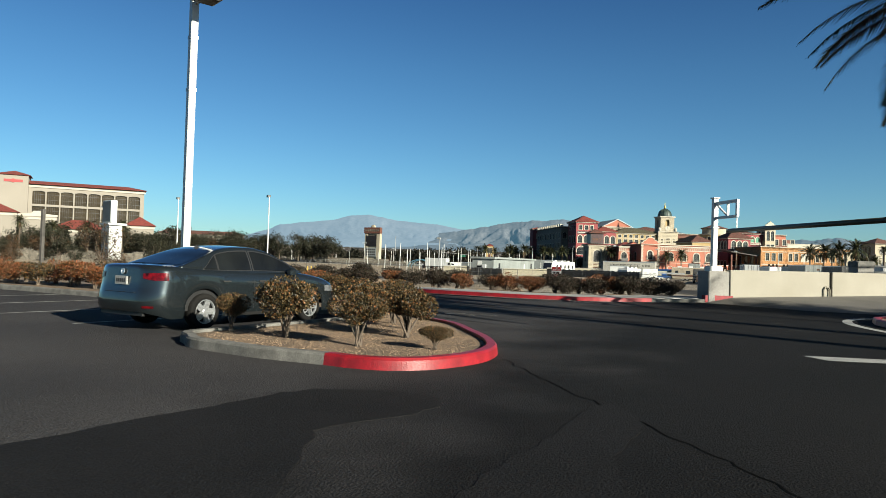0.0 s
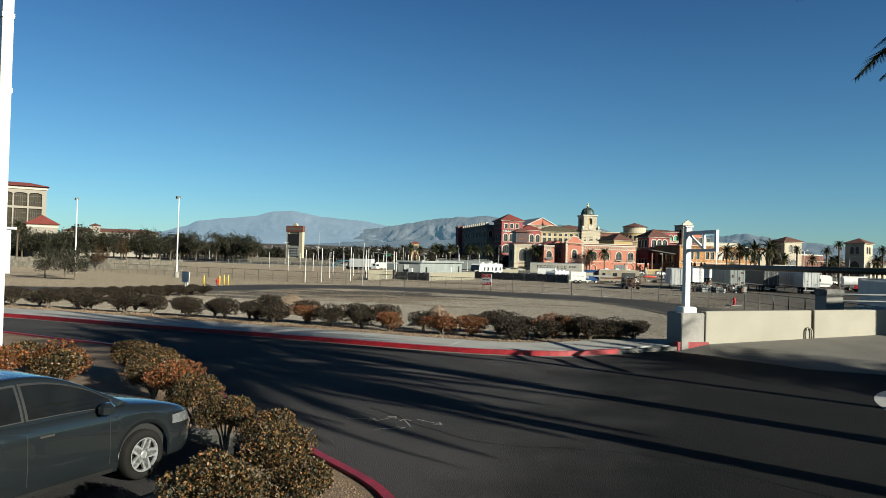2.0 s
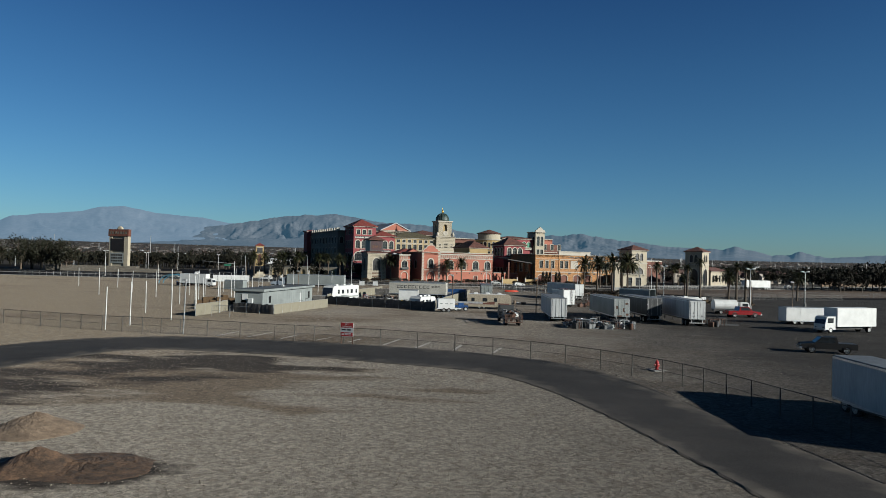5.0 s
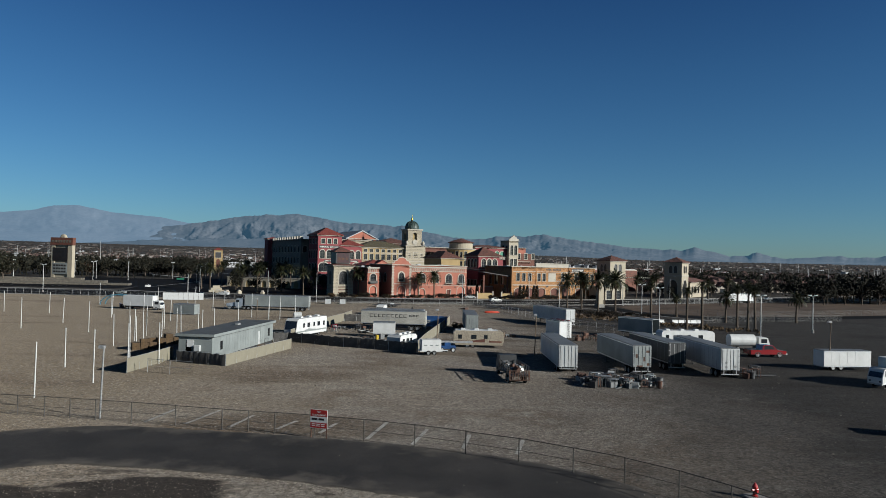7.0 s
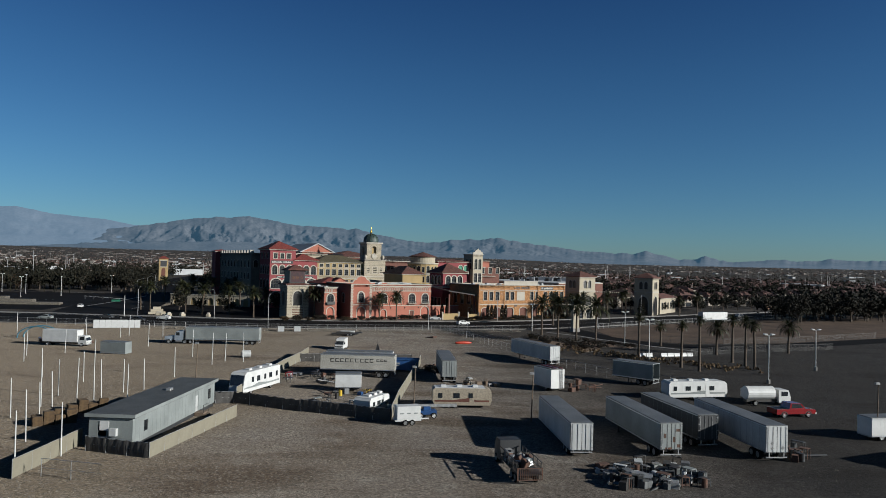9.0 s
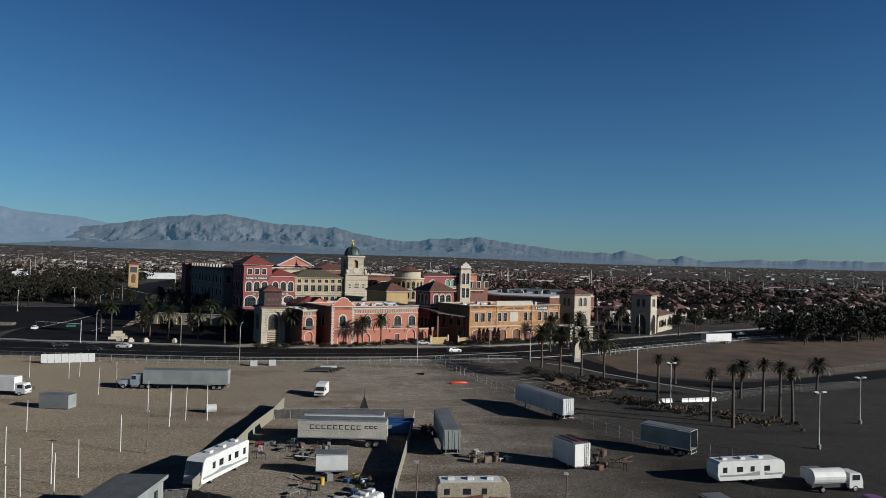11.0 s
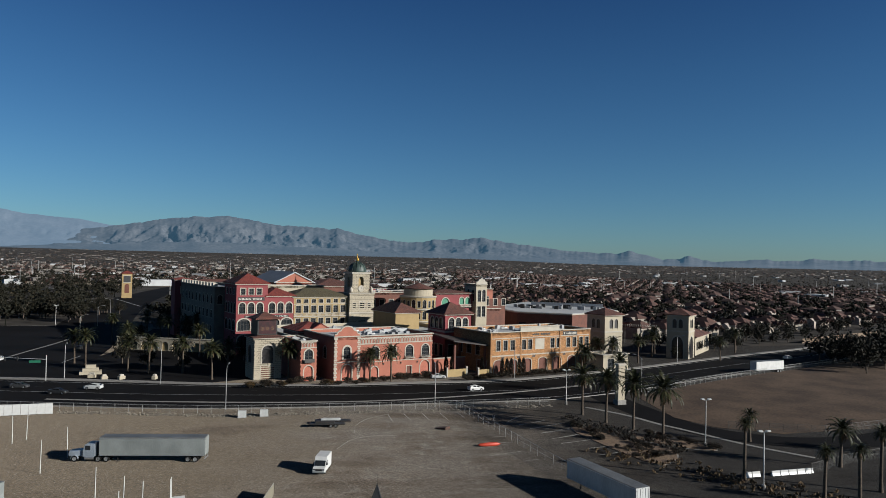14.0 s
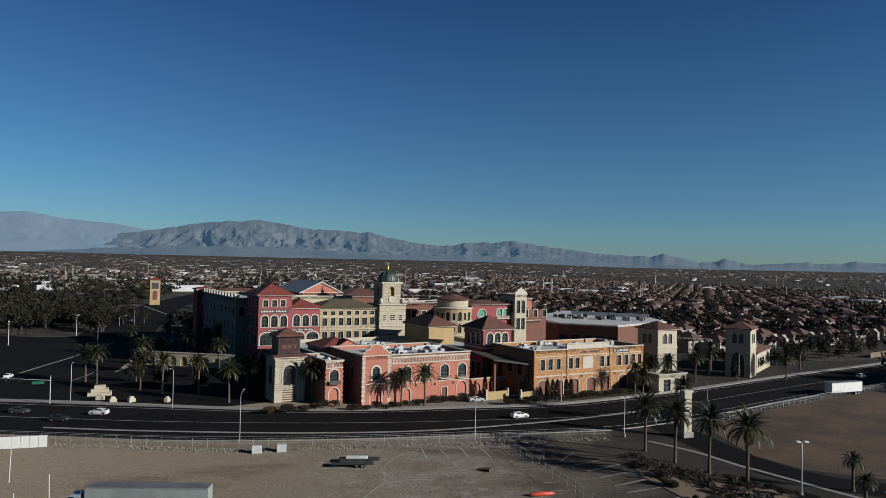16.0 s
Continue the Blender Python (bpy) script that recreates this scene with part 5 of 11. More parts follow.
def sedan(m, paint, label, group="", L=4.64, detail=True, suv=False, name="car"):
    """A four-door car: x forwards from the rear bumper, wheels on z = 0."""
    o = sedan_meshes(suv)
    up = 0.16 if suv else 0.0
    t = thing(name, m, label, "car", group)
    b = part("body", CACHE.setdefault(("carbody", suv, paint.name), o["body"].copy()), paint, t)
    part("cabin", CACHE.setdefault(("carcab", suv, paint.name), o["cabin"].copy()), paint, b)
    part("rear_window", o["rear"], M_CARWIN, t)
    part("windscreen", o["front"], M_CARWIN, t)
    for x in AXLES:
        part("wheel_well", CACHE.setdefault(("well", suv, x), G().box(x - .37, x + .37, -.78, .78, .33, .80 + up * .6).mesh("wheel_well")), M_BLACK, t)
        for s in (1, -1):
            wheel(t, x, s * 0.768, 0.312 + up * .25, 0.205, s)
    for s in (1, -1):
        for trim, win in o[("wins", s)]:
            w = part("side_window", win, M_CARWIN, t)
            if detail:
                part("window_trim", trim, M_BLACK, w)
        part("tail_light", o[("tail", s)], M_TAIL, t, "red tail light")
        part("headlight", o[("head", s)], M_LAMPGLASS, t)
        part("mirror", CACHE.setdefault(("cmir", s, suv, paint.name), o[("mirror", s)].copy()), paint, t)
        if detail:
            for h in o[("hand", s)]:
                part("door_handle", h, M_DARKMETAL, t)
            for h in o[("gaps", s)]:
                part("door_gap", h, M_BLACK, t)
            part("sill_trim", o[("sill", s)], M_BLACK, t)
            part("bumper_reflector", o[("refl", s)], M_TAIL, t)
    if detail:
        pl = part("number_plate", G().cbox(-0.055, -0.02, -0.155, 0.155, 0.765, 0.905, 0.003), M_PLATE, t, "pale plate with dark bars")
        for i in range(5):
            part("plate_bar", G().box(-0.0575, -0.0555, -0.12 + i * .05, -0.085 + i * .05, 0.805, 0.865), M_BLACK, pl)
        part("badge", G().lathe([(0.05, 0), (0.05, 0.010), (0.036, 0.012), (0.034, .006), (0.001, 0.006)], 18).mesh("badge"), M_ALU, t, "round chrome badge", m=pose(-0.012, 0, 0.985, 0, -82, 0))
        part("bumper_seam", G().box(-.065, -.04, -.40, .40, .64, .647), M_BLACK, t)
        part("exhaust_trim", G().box(-.02, .03, -.55, .55, .26, .32), M_BLACK, t)
        part("fuel_flap", skin_strip([(.80, .90, 0, 1), (.96, .905, 0, 1)], .13, 0, -1, .004), paint, t)
        part("antenna", G().side([(1.42, 1.42), (1.54, 1.44), (1.44, 1.475)], -0.01, 0.01), M_BLACK, t)
    return t


hdg = math.degrees(math.atan2(13.481 - 10.876, -4.61 + 5.101))
cs, sn = math.cos(radians(hdg)), math.sin(radians(hdg))
# the right-hand rear hub stands at (-5.10, 10.88)
sedan(pose(-5.10 - 1.0 * cs - 0.875 * sn, 10.876 - 1.0 * sn + 0.875 * cs, 0.005, 0, 0, hdg), M_CARGREY, "blue-grey four-door saloon parked beside the island")


# ---- hillside-town style shopping complex across the street ----
CX = pose(-24.9, 319.8, GZ, 0, 0, 27)
M_PINK = surf("salmon_stucco", (0.45, 0.165, 0.108), (0.375, 0.136, 0.091), 0.9, 0.25, 8, 0.1, vary=0.08)
M_CRIMSON = surf("crimson_stucco", (0.295, 0.066, 0.070), (0.236, 0.053, 0.057), 0.9, 0.25, 8, 0.1, vary=0.08)
M_OCHRE = surf("yellow_ochre_stucco", (0.445, 0.322, 0.150), (0.375, 0.270, 0.124), 0.9, 0.25, 8, 0.1, vary=0.08)
M_CREAM = surf("cream_stone", (0.4992, 0.4368, 0.3276), (0.4212, 0.3666, 0.2730), 0.9, 0.3, 6, 0.15, vary=0.1)
M_TRIM = surf("pale_trim", (0.5304, 0.4836, 0.4056), (0.4524, 0.4134, 0.3432), 0.85, 0.5, 10, 0.1, vary=0.08)
M_ORANGE = surf("orange_brick", (0.480, 0.245, 0.098), (0.385, 0.190, 0.078), 0.9, 0.5, 9, 0.2, vary=0.14)
M_ROOFW = surf("white_roof_membrane", (0.5616, 0.5694, 0.5772), (0.4680, 0.4758, 0.4836), 0.8, 0.2, 3, 0.05, vary=0.08)
M_HVAC = surf("grey_roof_machine", (0.3900, 0.3978, 0.4056), (0.2808, 0.2886, 0.2964), 0.6, 0.7, 6, 0.1, rnd=0.2)
M_DOME = surf("dark_green_copper", (0.045, 0.075, 0.062), (0.03, 0.05, 0.045), 0.55, 0.8, 8, 0.1)
M_GOLD = surf("gold_finial", (0.60, 0.36, 0.07), None, 0.35, 2, 10, 0, metal=0.8)
M_GREENW = surf("green_window_shutter", (0.03, 0.24, 0.13), None, 0.6, 1, 10, 0)
M_SIGNBLACK = surf("black_sign_and_opening", (0.015, 0.014, 0.014), (0.03, 0.022, 0.02), 0.4, 1, 6, 0)
M_SIGNTXT = surf("pale_sign_lettering", (0.62, 0.58, 0.52), None, 0.6, 2, 10, 0)
M_AWN = surf("dark_bronze_canopy", (0.05, 0.04, 0.035), (0.035, 0.03, 0.027), 0.6, 0.4, 5, 0.1)
M_DOORP = surf("pink_door_panel", (0.4680, 0.1482, 0.0936), (0.3900, 0.1248, 0.0780), 0.8, 0.5, 10, 0.05)
M_BROWN = surf("red_brown_shopfront", (0.1716, 0.0585, 0.0351), (0.1170, 0.0429, 0.0273), 0.8, 0.5, 8, 0.1)


def coursed(mt, w, h, joint, tone, gap):
    """Courses of blocks over a wall surface: each block's own tone, recessed darker joints."""
    N, K = mt.node_tree.nodes, mt.node_tree.links
    bs = N["Principled BSDF"]
    old = bs.inputs["Base Color"].links[0].from_socket
    tc, sp, ad, cb, br, bp, mx = [N.new("ShaderNode" + k) for k in ("TexCoord", "SeparateXYZ", "Math", "CombineXYZ", "TexBrick", "Bump", "Mix")]
    K.new(tc.outputs["Object"], sp.inputs[0])
    K.new(sp.outputs[0], ad.inputs[0])
    K.new(sp.outputs[1], ad.inputs[1])
    K.new(ad.outputs[0], cb.inputs[0])
    K.new(sp.outputs[2], cb.inputs[1])
    K.new(cb.outputs[0], br.inputs[0])
    for k, v in (("Scale", 1.0), ("Brick Width", w), ("Row Height", h), ("Mortar Size", gap), ("Mortar Smooth", 0.15), ("Bias", 0.0)):
        br.inputs[k].default_value = v
    br.inputs["Color1"].default_value, br.inputs["Color2"].default_value = (1 + tone, 1 + tone, 1 + tone, 1), (1 - tone, 1 - tone * 1.1, 1 - tone * 1.2, 1)
    br.inputs["Mortar"].default_value = (joint, joint, joint, 1)
    mx.data_type, mx.blend_type = "RGBA", "MULTIPLY"
    mx.inputs[0].default_value = 1.0
    K.new(old, mx.inputs[6])
    K.new(br.outputs[0], mx.inputs[7])
    K.new(mx.outputs[2], bs.inputs["Base Color"])
    bp.invert = True
    bp.inputs["Strength"].default_value, bp.inputs["Distance"].default_value = 0.6, 0.05
    K.new(br.outputs["Fac"], bp.inputs["Height"])
    K.new(bp.outputs[0], bs.inputs["Normal"])
    return mt


M_BLOCK = coursed(surf("cream_stone_blocks", (0.4992, 0.4368, 0.3276), (0.4212, 0.3666, 0.2730), 0.9, 0.3, 6, 0.15, vary=0.1), 1.3, 0.55, 0.52, 0.1, 0.07)
coursed(M_ORANGE, 0.6, 0.3, 0.75, 0.3, 0.03)


def tile_roof(name, a, b):
    """Clay tile: rows across the slope and rounded tiles, as relief and tone."""
    mt = surf(name, a, b, 0.85, 0.8, 6, 0.0, vary=0.22)
    N, K = mt.node_tree.nodes, mt.node_tree.links
    tc, wv, bp = N.new("ShaderNodeTexCoord"), N.new("ShaderNodeTexWave"), N.new("ShaderNodeBump")
    wv.bands_direction = "Z"
    wv.inputs["Scale"].default_value = 1.1
    wv.inputs["Distortion"].default_value = 0.6
    w2 = N.new("ShaderNodeTexWave")
    w2.bands_direction = "DIAGONAL"
    w2.inputs["Scale"].default_value = 0.9
    ad = N.new("ShaderNodeMath")
    K.new(tc.outputs["Object"], wv.inputs[0])
    K.new(tc.outputs["Object"], w2.inputs[0])
    K.new(wv.outputs[1], ad.inputs[0])
    K.new(w2.outputs[1], ad.inputs[1])
    bp.inputs["Strength"].default_value, bp.inputs["Distance"].default_value = 0.9, 0.12
    K.new(ad.outputs[0], bp.inputs["Height"])
    K.new(bp.outputs[0], N["Principled BSDF"].inputs["Normal"])
    return mt


M_TILERED = tile_roof("red_clay_tile", (0.26, 0.045, 0.03), (0.17, 0.03, 0.024))
M_TILEBROWN = tile_roof("brown_clay_tile", (0.17, 0.06, 0.04), (0.10, 0.042, 0.032))
M_TILEOLIVE = tile_roof("olive_brown_tile", (0.12, 0.10, 0.05), (0.08, 0.065, 0.036))


def arch_path(w, h, arch, n=8):
    """Inner edge of an opening from the bottom left, over the top, to the bottom right."""
    rise = arch * w / 2
    p = [(0, 0)]
    if arch:
        p += [(w / 2 - w / 2 * math.cos(math.pi * i / n), h - rise + rise * math.sin(math.pi * i / n)) for i in range(n + 1)]
    else:
        p += [(0, h), (w, h)]
    return p + [(w, 0)]


def facade(g, m, L, H, ops, depth=0.35):
    """A wall face with real openings: x along it, z up, y into the building."""
    g.m = m
    us = sorted({0.0, L} | {o[0] for o in ops} | {o[1] for o in ops})
    vs = sorted({0.0, H} | {o[2] for o in ops} | {o[3] for o in ops})
    for a, b in zip(us, us[1:]):
        for c, d in zip(vs, vs[1:]):
            x, z = (a + b) / 2, (c + d) / 2
            if any(o[0] < x < o[1] and o[2] < z < o[3] for o in ops):
                continue
            g.add([(a, 0, c), (b, 0, c), (b, 0, d), (a, 0, d)], [(0, 1, 2, 3)])
    for o in ops:
        x0, x1, z0, z1 = o[:4]
        p = [(x0 + x, z0 + z) for x, z in arch_path(x1 - x0, z1 - z0, o[4] if len(o) > 4 else 0)]
        n = len(p)
        g.add([(x, 0, z) for x, z in p] + [(x, depth, z) for x, z in p], [(i + 1, i, n + i, n + i + 1) for i in range(n - 1)] + [(0, n - 1, 2 * n - 1, n)])
        if len(o) > 4 and o[4]:
            k = len(p) // 2
            g.add([(x, 0, z) for x, z in p[1:k + 1]] + [(x0, 0, z1)], [tuple(range(k + 1))])
            g.add([(x, 0, z) for x, z in p[k:-1]] + [(x1, 0, z1)], [tuple(range(len(p[k:-1]) + 1))])


def lattice(xs, zs, w, h, drop, bar=.045):
    """Glazing bars as one connected grid."""
    cx = sorted([0, .08] + [v for x in xs for v in (x - bar, x + bar)] + [w - .08, w])
    cz = sorted([0, .08] + [v for z in zs for v in (z - bar, z + bar)] + [h - .08 - drop * .4, h - drop * .3])
    g, at = G(), {}

    def vert(i, j, y):
        if (i, j, y) not in at:
            at[(i, j, y)] = len(g.v)
            g.v.append((cx[i], y, cz[j]))
        return at[(i, j, y)]
    full = lambda i, j: 0 <= i < len(cx) - 1 and 0 <= j < len(cz) - 1 and (i % 2 == 0 or j % 2 == 0)
    for i in range(len(cx) - 1):
        for j in range(len(cz) - 1):
            if full(i, j):
                g.f.append((vert(i, j, .18), vert(i + 1, j, .18), vert(i + 1, j + 1, .18), vert(i, j + 1, .18)))
                for di, dj, p, q in ((-1, 0, (i, j), (i, j + 1)), (1, 0, (i + 1, j + 1), (i + 1, j)), (0, -1, (i + 1, j), (i, j)), (0, 1, (i, j + 1), (i + 1, j + 1))):
                    if not full(i + di, j + dj):
                        g.f.append((vert(*p, .18), vert(*q, .18), vert(*q, .26), vert(*p, .26)))
    return g


def window_meshes(w, h, arch, t, grid):
    key = ("win", round(w, 2), round(h, 2), arch, t, grid)
    if key in CACHE:
        return CACHE[key]
    p = arch_path(w, h, arch)
    fr, pane = G(), G()
    if t:
        q = arch_path(w + 2 * t, h + t, arch)
        q = [(x - t, z) for x, z in q]
        n = len(p)
        vs = [(x, -0.09, z) for x, z in p] + [(x, -0.09, z) for x, z in q] + [(x, 0.06, z) for x, z in p] + [(x, -0.0, z) for x, z in q]
        fs = []
        for i in range(n - 1):
            fs += [(n + i, n + i + 1, i + 1, i), (i, i + 1, 2 * n + i + 1, 2 * n + i), (n + i + 1, n + i, 3 * n + i, 3 * n + i + 1)]
        fr.add(vs, fs)
    sash = lattice([w * i / grid[0] for i in range(1, grid[0])], [h * i / grid[1] for i in range(1, grid[1])], w, h, arch * w / 2)
    sill = G().box(-t - .06, w + t + .06, -0.16, 0.1, -0.16, -0.002)
    pane.add([(x, 0.27, z) for x, z in p], [tuple(range(len(p) - 1, -1, -1))])
    CACHE[key] = (fr.mesh("window"), pane.mesh("pane"), sash.mesh("sash"), sill.mesh("sill"))
    return CACHE[key]


def put_window(parent, m, o, trim, glass=None):
    """o: x0, x1, z0, z1, arch, kind (w window, n plain niche, o open, black sheet for its shade), trim width, panes."""
    kind = o[5] if len(o) > 5 else "w"
    w, h, arch = o[1] - o[0], o[3] - o[2], (o[4] if len(o) > 4 else 0)
    t = o[6] if len(o) > 6 else 0.22
    grid = o[7] if len(o) > 7 else (2, 3 if h > 2.4 else 2)
    if kind == "o":
        grid = (1, 1)
    fr, pane, sash, sill = window_meshes(w, h, arch, t or .1, grid if kind == "w" else (1, 1))
    fr = CACHE.setdefault(("wm", fr.name, trim.name), fr.copy())
    a = part("window" if kind == "w" else "archway", fr, trim, parent, m=m @ Matrix.Translation((o[0], 0, o[2])))
    # open arches get a black sheet in place of their shaded inside
    gm = {"w": glass or M_GLASS, "n": M_DOORP, "o": M_SIGNBLACK, "b": M_BROWN, "g": M_GREENW}[kind]
    if kind == "w":
        part("sash", CACHE.setdefault(("ws", sash.name), sash.copy()), M_DARKMETAL, a)
        part("sill", CACHE.setdefault(("wi", sill.name, trim.name), sill.copy()), trim, a)
    part("pane" if kind != "n" else "panel", CACHE.setdefault(("wp", pane.name, gm.name), pane.copy()), gm, a)
    return a


FACES = {"front": (0, lambda W, D: (0, 0)), "right": (90, lambda W, D: (W, 0)), "back": (180, lambda W, D: (W, D)), "left": (-90, lambda W, D: (0, D))}


def block(name, label, u0, u1, v0, v1, h, wall, ops=None, roof=None, trim=None, m=CX, cornice=0.35, parapet=0.9, z0=0.0, deck=None):
    """A building with openings on its faces. roof: None for a flat deck behind a parapet, or (material, rise, overhang)."""
    W, D = u1 - u0, v1 - v0
    trim = trim or M_TRIM
    t = thing(name, m @ Matrix.Translation((u0, v0, z0)), label, "building")
    ops = ops or {}
    g = G()
    for f, (rz, at) in FACES.items():
        x, y = at(W, D)
        facade(g, Matrix.Translation((x, y, 0)) @ Matrix.Rotation(radians(rz), 4, "Z"), W if rz in (0, 180) else D, h, ops.get(f, ()))
    w = part("wall", g, wall, t)
    for f, (rz, at) in FACES.items():
        x, y = at(W, D)
        fm = Matrix.Translation((x, y, 0)) @ Matrix.Rotation(radians(rz), 4, "Z")
        for o in ops.get(f, ()):
            put_window(t, fm, o, trim)
    if roof:
        mat, rise, over = roof
        part("roof", G().hip(0, W, 0, D, h + 0.2, rise, over), mat, t)
        part("eaves_board", G().box(-over * .7, W + over * .7, -over * .7, D + over * .7, h - 0.35, h - 0.06), trim, t)
    else:
        part("roof", G().box(0.3, W - 0.3, 0.3, D - 0.3, h - parapet - 0.2, h - parapet), deck or M_ROOFW, t, "white flat roof")
        c = 0.3
        part("parapet", G().box(0, W, 0, c, h - parapet, h - .002).box(0, W, D - c, D, h - parapet, h - .002).box(0, c, c, D - c, h - parapet, h - .002).box(W - c, W, c, D - c, h - parapet, h - .002), wall, t)
        if cornice:
            k = cornice
            part("cornice", G().box(-k, W + k, -k, c + .05, h, h + .28).box(-k, W + k, D - c - .05, D + k, h, h + .28).box(-k, c + .05, c + .05, D - c - .05, h, h + .28).box(W - c - .05, W + k, c + .05, D - c - .05, h, h + .28), trim, t)
    return t


def row(n, a, b, w, z0, z1, arch=0, kind="w", t=0.22, grid=None):
    """n openings evenly from a to b."""
    s = (b - a) / n
    return [(a + s * (i + .5) - w / 2, a + s * (i + .5) + w / 2, z0, z1, arch, kind, t) + ((grid,) if grid else ()) for i in range(n)]


def bands(t, W, D, z0, z1, step, material, faces=("front", "left"), proud=0.07):
    """Proud stone courses."""
    z, i = z0, 0
    while z < z1:
        g = G()
        if "front" in faces:
            g.box(-proud, W + proud, -proud, -0.003, z, z + step * .52)
        if "left" in faces:
            g.box(-proud, -0.003, 0.0, D, z, z + step * .52)
        if "right" in faces:
            g.box(W + 0.003, W + proud, 0.0, D, z, z + step * .52)
        part("stone_course", g, material, t)
        z += step


def quoins(t, x, z0, z1, material, y=-0.06):
    z, i = z0, 0
    while z < z1:
        w = 0.55 if i % 2 else 0.35
        part("quoin", G().box(x - w, x + w, y, -0.003, z, z + .5), material, t)
        z += 0.62
        i += 1


def frieze(t, x0, x1, z, material, step=0.95, y=0.0):
    """A pale band with small arched niches."""
    part("frieze", G().box(x0 - .12, x1 + .12, y - 0.14, y - 0.003, z, z + 0.3).box(x0 - .12, x1 + .12, y - 0.20, y - 0.003, z + 1.65, z + 2.05), material, t)
    me = CACHE.get("niche")
    if not me:
        gg = G()
        p, q = arch_path(.5, 1.2, 1, 6), [(x - .16, zz) for x, zz in arch_path(.82, 1.34, 1, 6)]
        n = len(p)
        gg.add([(x, -.12, zz) for x, zz in p] + [(x, -.12, zz) for x, zz in q] + [(x, -.003, zz) for x, zz in p] + [(x, -.003, zz) for x, zz in q],
               [f for i in range(n - 1) for f in ((n + i, n + i + 1, i + 1, i), (i, i + 1, 2 * n + i + 1, 2 * n + i), (n + i + 1, n + i, 3 * n + i, 3 * n + i + 1))])
        me = CACHE["niche"] = gg.mesh("niche")
    x = x0 + 0.2
    while x + .7 < x1:
        part("niche", me, material, t, m=Matrix.Translation((x, y, z + .31)))
        x += step


def sign_bar(t, x0, x1, z, h, letters, y=-0.1, panel=True, mat=None):
    s = part("sign_panel", G().box(x0, x1, y, -0.003, z, z + h), M_SIGNBLACK, t, "dark sign panel") if panel else t
    n = int(letters)
    w = (x1 - x0 - .6) / n
    rng = random.Random(int(x0 * 10) + n)
    g = G()
    for i in range(n):
        if rng.random() < 0.14:
            continue
        g.box(x0 + .3 + i * w, x0 + .3 + i * w + w * .68, y - 0.04, y - 0.002, z + h * .25, z + h * rng.choice((.62, .75, .75)))
    tagged(part("lettering", g, mat or M_SIGNTXT, s, "row of pale bars"), kind="stuff")


def hvac(u0, u1, v0, v1, z, n, seed, m=CX):
    """Roof machines: cabinets with fan rings, ducts and pipes."""
    rng = random.Random(seed)
    for i in range(n):
        w, d, h = rng.uniform(.8, 2.2), rng.uniform(.8, 1.8), rng.uniform(.6, 1.5)
        t = thing("air_conditioner", m @ pose(rng.uniform(u0, u1), rng.uniform(v0, v1), z, 0, 0, rng.choice((0, 90, 0, 8))), "grey rooftop air-conditioning unit", "air conditioner", "rooftop machines")
        b = part("cabinet", G().cbox(-w / 2, w / 2, -d / 2, d / 2, 0.1, h, 0.05).box(-w / 2 + .1, w / 2 - .1, -d / 2 + .1, d / 2 - .1, 0, .1), M_HVAC, t)
        part("fan_ring", G().lathe([(min(w, d) * .38, 0), (min(w, d) * .38, .16), (min(w, d) * .32, .16), (min(w, d) * .3, .02)], 12, (0, 0, h)), M_GALV, t)
        if i % 3 == 0:
            part("duct", G().box(w / 2, w / 2 + 1.4, -.25, .25, .2, .65), M_GALV, t)


# salmon hall with the scrolled gable
t = block("salmon_hall", "salmon stucco hall with arched windows and a scrolled gable", 0, 33.5, 0, 24, 12.8, M_PINK,
          {"front": [(2.9, 5.0, 6.4, 10.0, 1, "w", .5), (2.4, 5.6, 0.05, 4.7, 1, "n", .3)] + [(c - 1.35, c + 1.35, 6.0, 9.6, 1, "w", .32) for c in (13.2, 19.1, 25.2, 31.0)] + [(29.2, 32.6, 0.05, 4.6, 1, "n", .25), (24.3, 26.1, 0.05, 3.1, 0, "b", .2), (12.0, 14.4, 0.05, 3.6, 1, "n", .25)],
           "left": row(3, 2, 20, 2.4, 6, 9.6, 1), "right": row(3, 2, 22, 2.4, 6, 9.6, 1)})
frieze(t, 8.2, 33.5, 10.35, M_TRIM)
gab = [(0, 12.8), (8.1, 12.8), (8.1, 13.5), (7.4, 13.6), (6.9, 14.4), (6.1, 14.6), (5.7, 15.3), (4.9, 15.75), (4.0, 15.9), (3.1, 15.75), (2.3, 15.3), (1.9, 14.6), (1.1, 14.4), (0.6, 13.6), (-0.1, 13.5)]
part("gable", G().side(gab, -0.05, 0.5), M_PINK, t)
g = G()
for (x0, z0), (x1, z1) in zip(gab[2:], gab[3:] + gab[:0]):
    g.tube((x0, 0.2, z0), (x1, 0.2, z1), 0.3, 0.3, 6)
part("coping", g, M_TRIM, t, "pale moulded coping")
for x in (0.3, 7.8):
    quoins(t, x, 0.3, 12.4, M_TRIM)
quoins(t, 33.1, 0.3, 10, M_PINK)
part("string_course", G().box(0.8, 7.4, -0.12, -0.003, 5.3, 5.6), M_TRIM, t)
part("string_course", G().box(8.4, 33.4, -0.08, -0.003, 4.95, 5.15), M_TRIM, t)
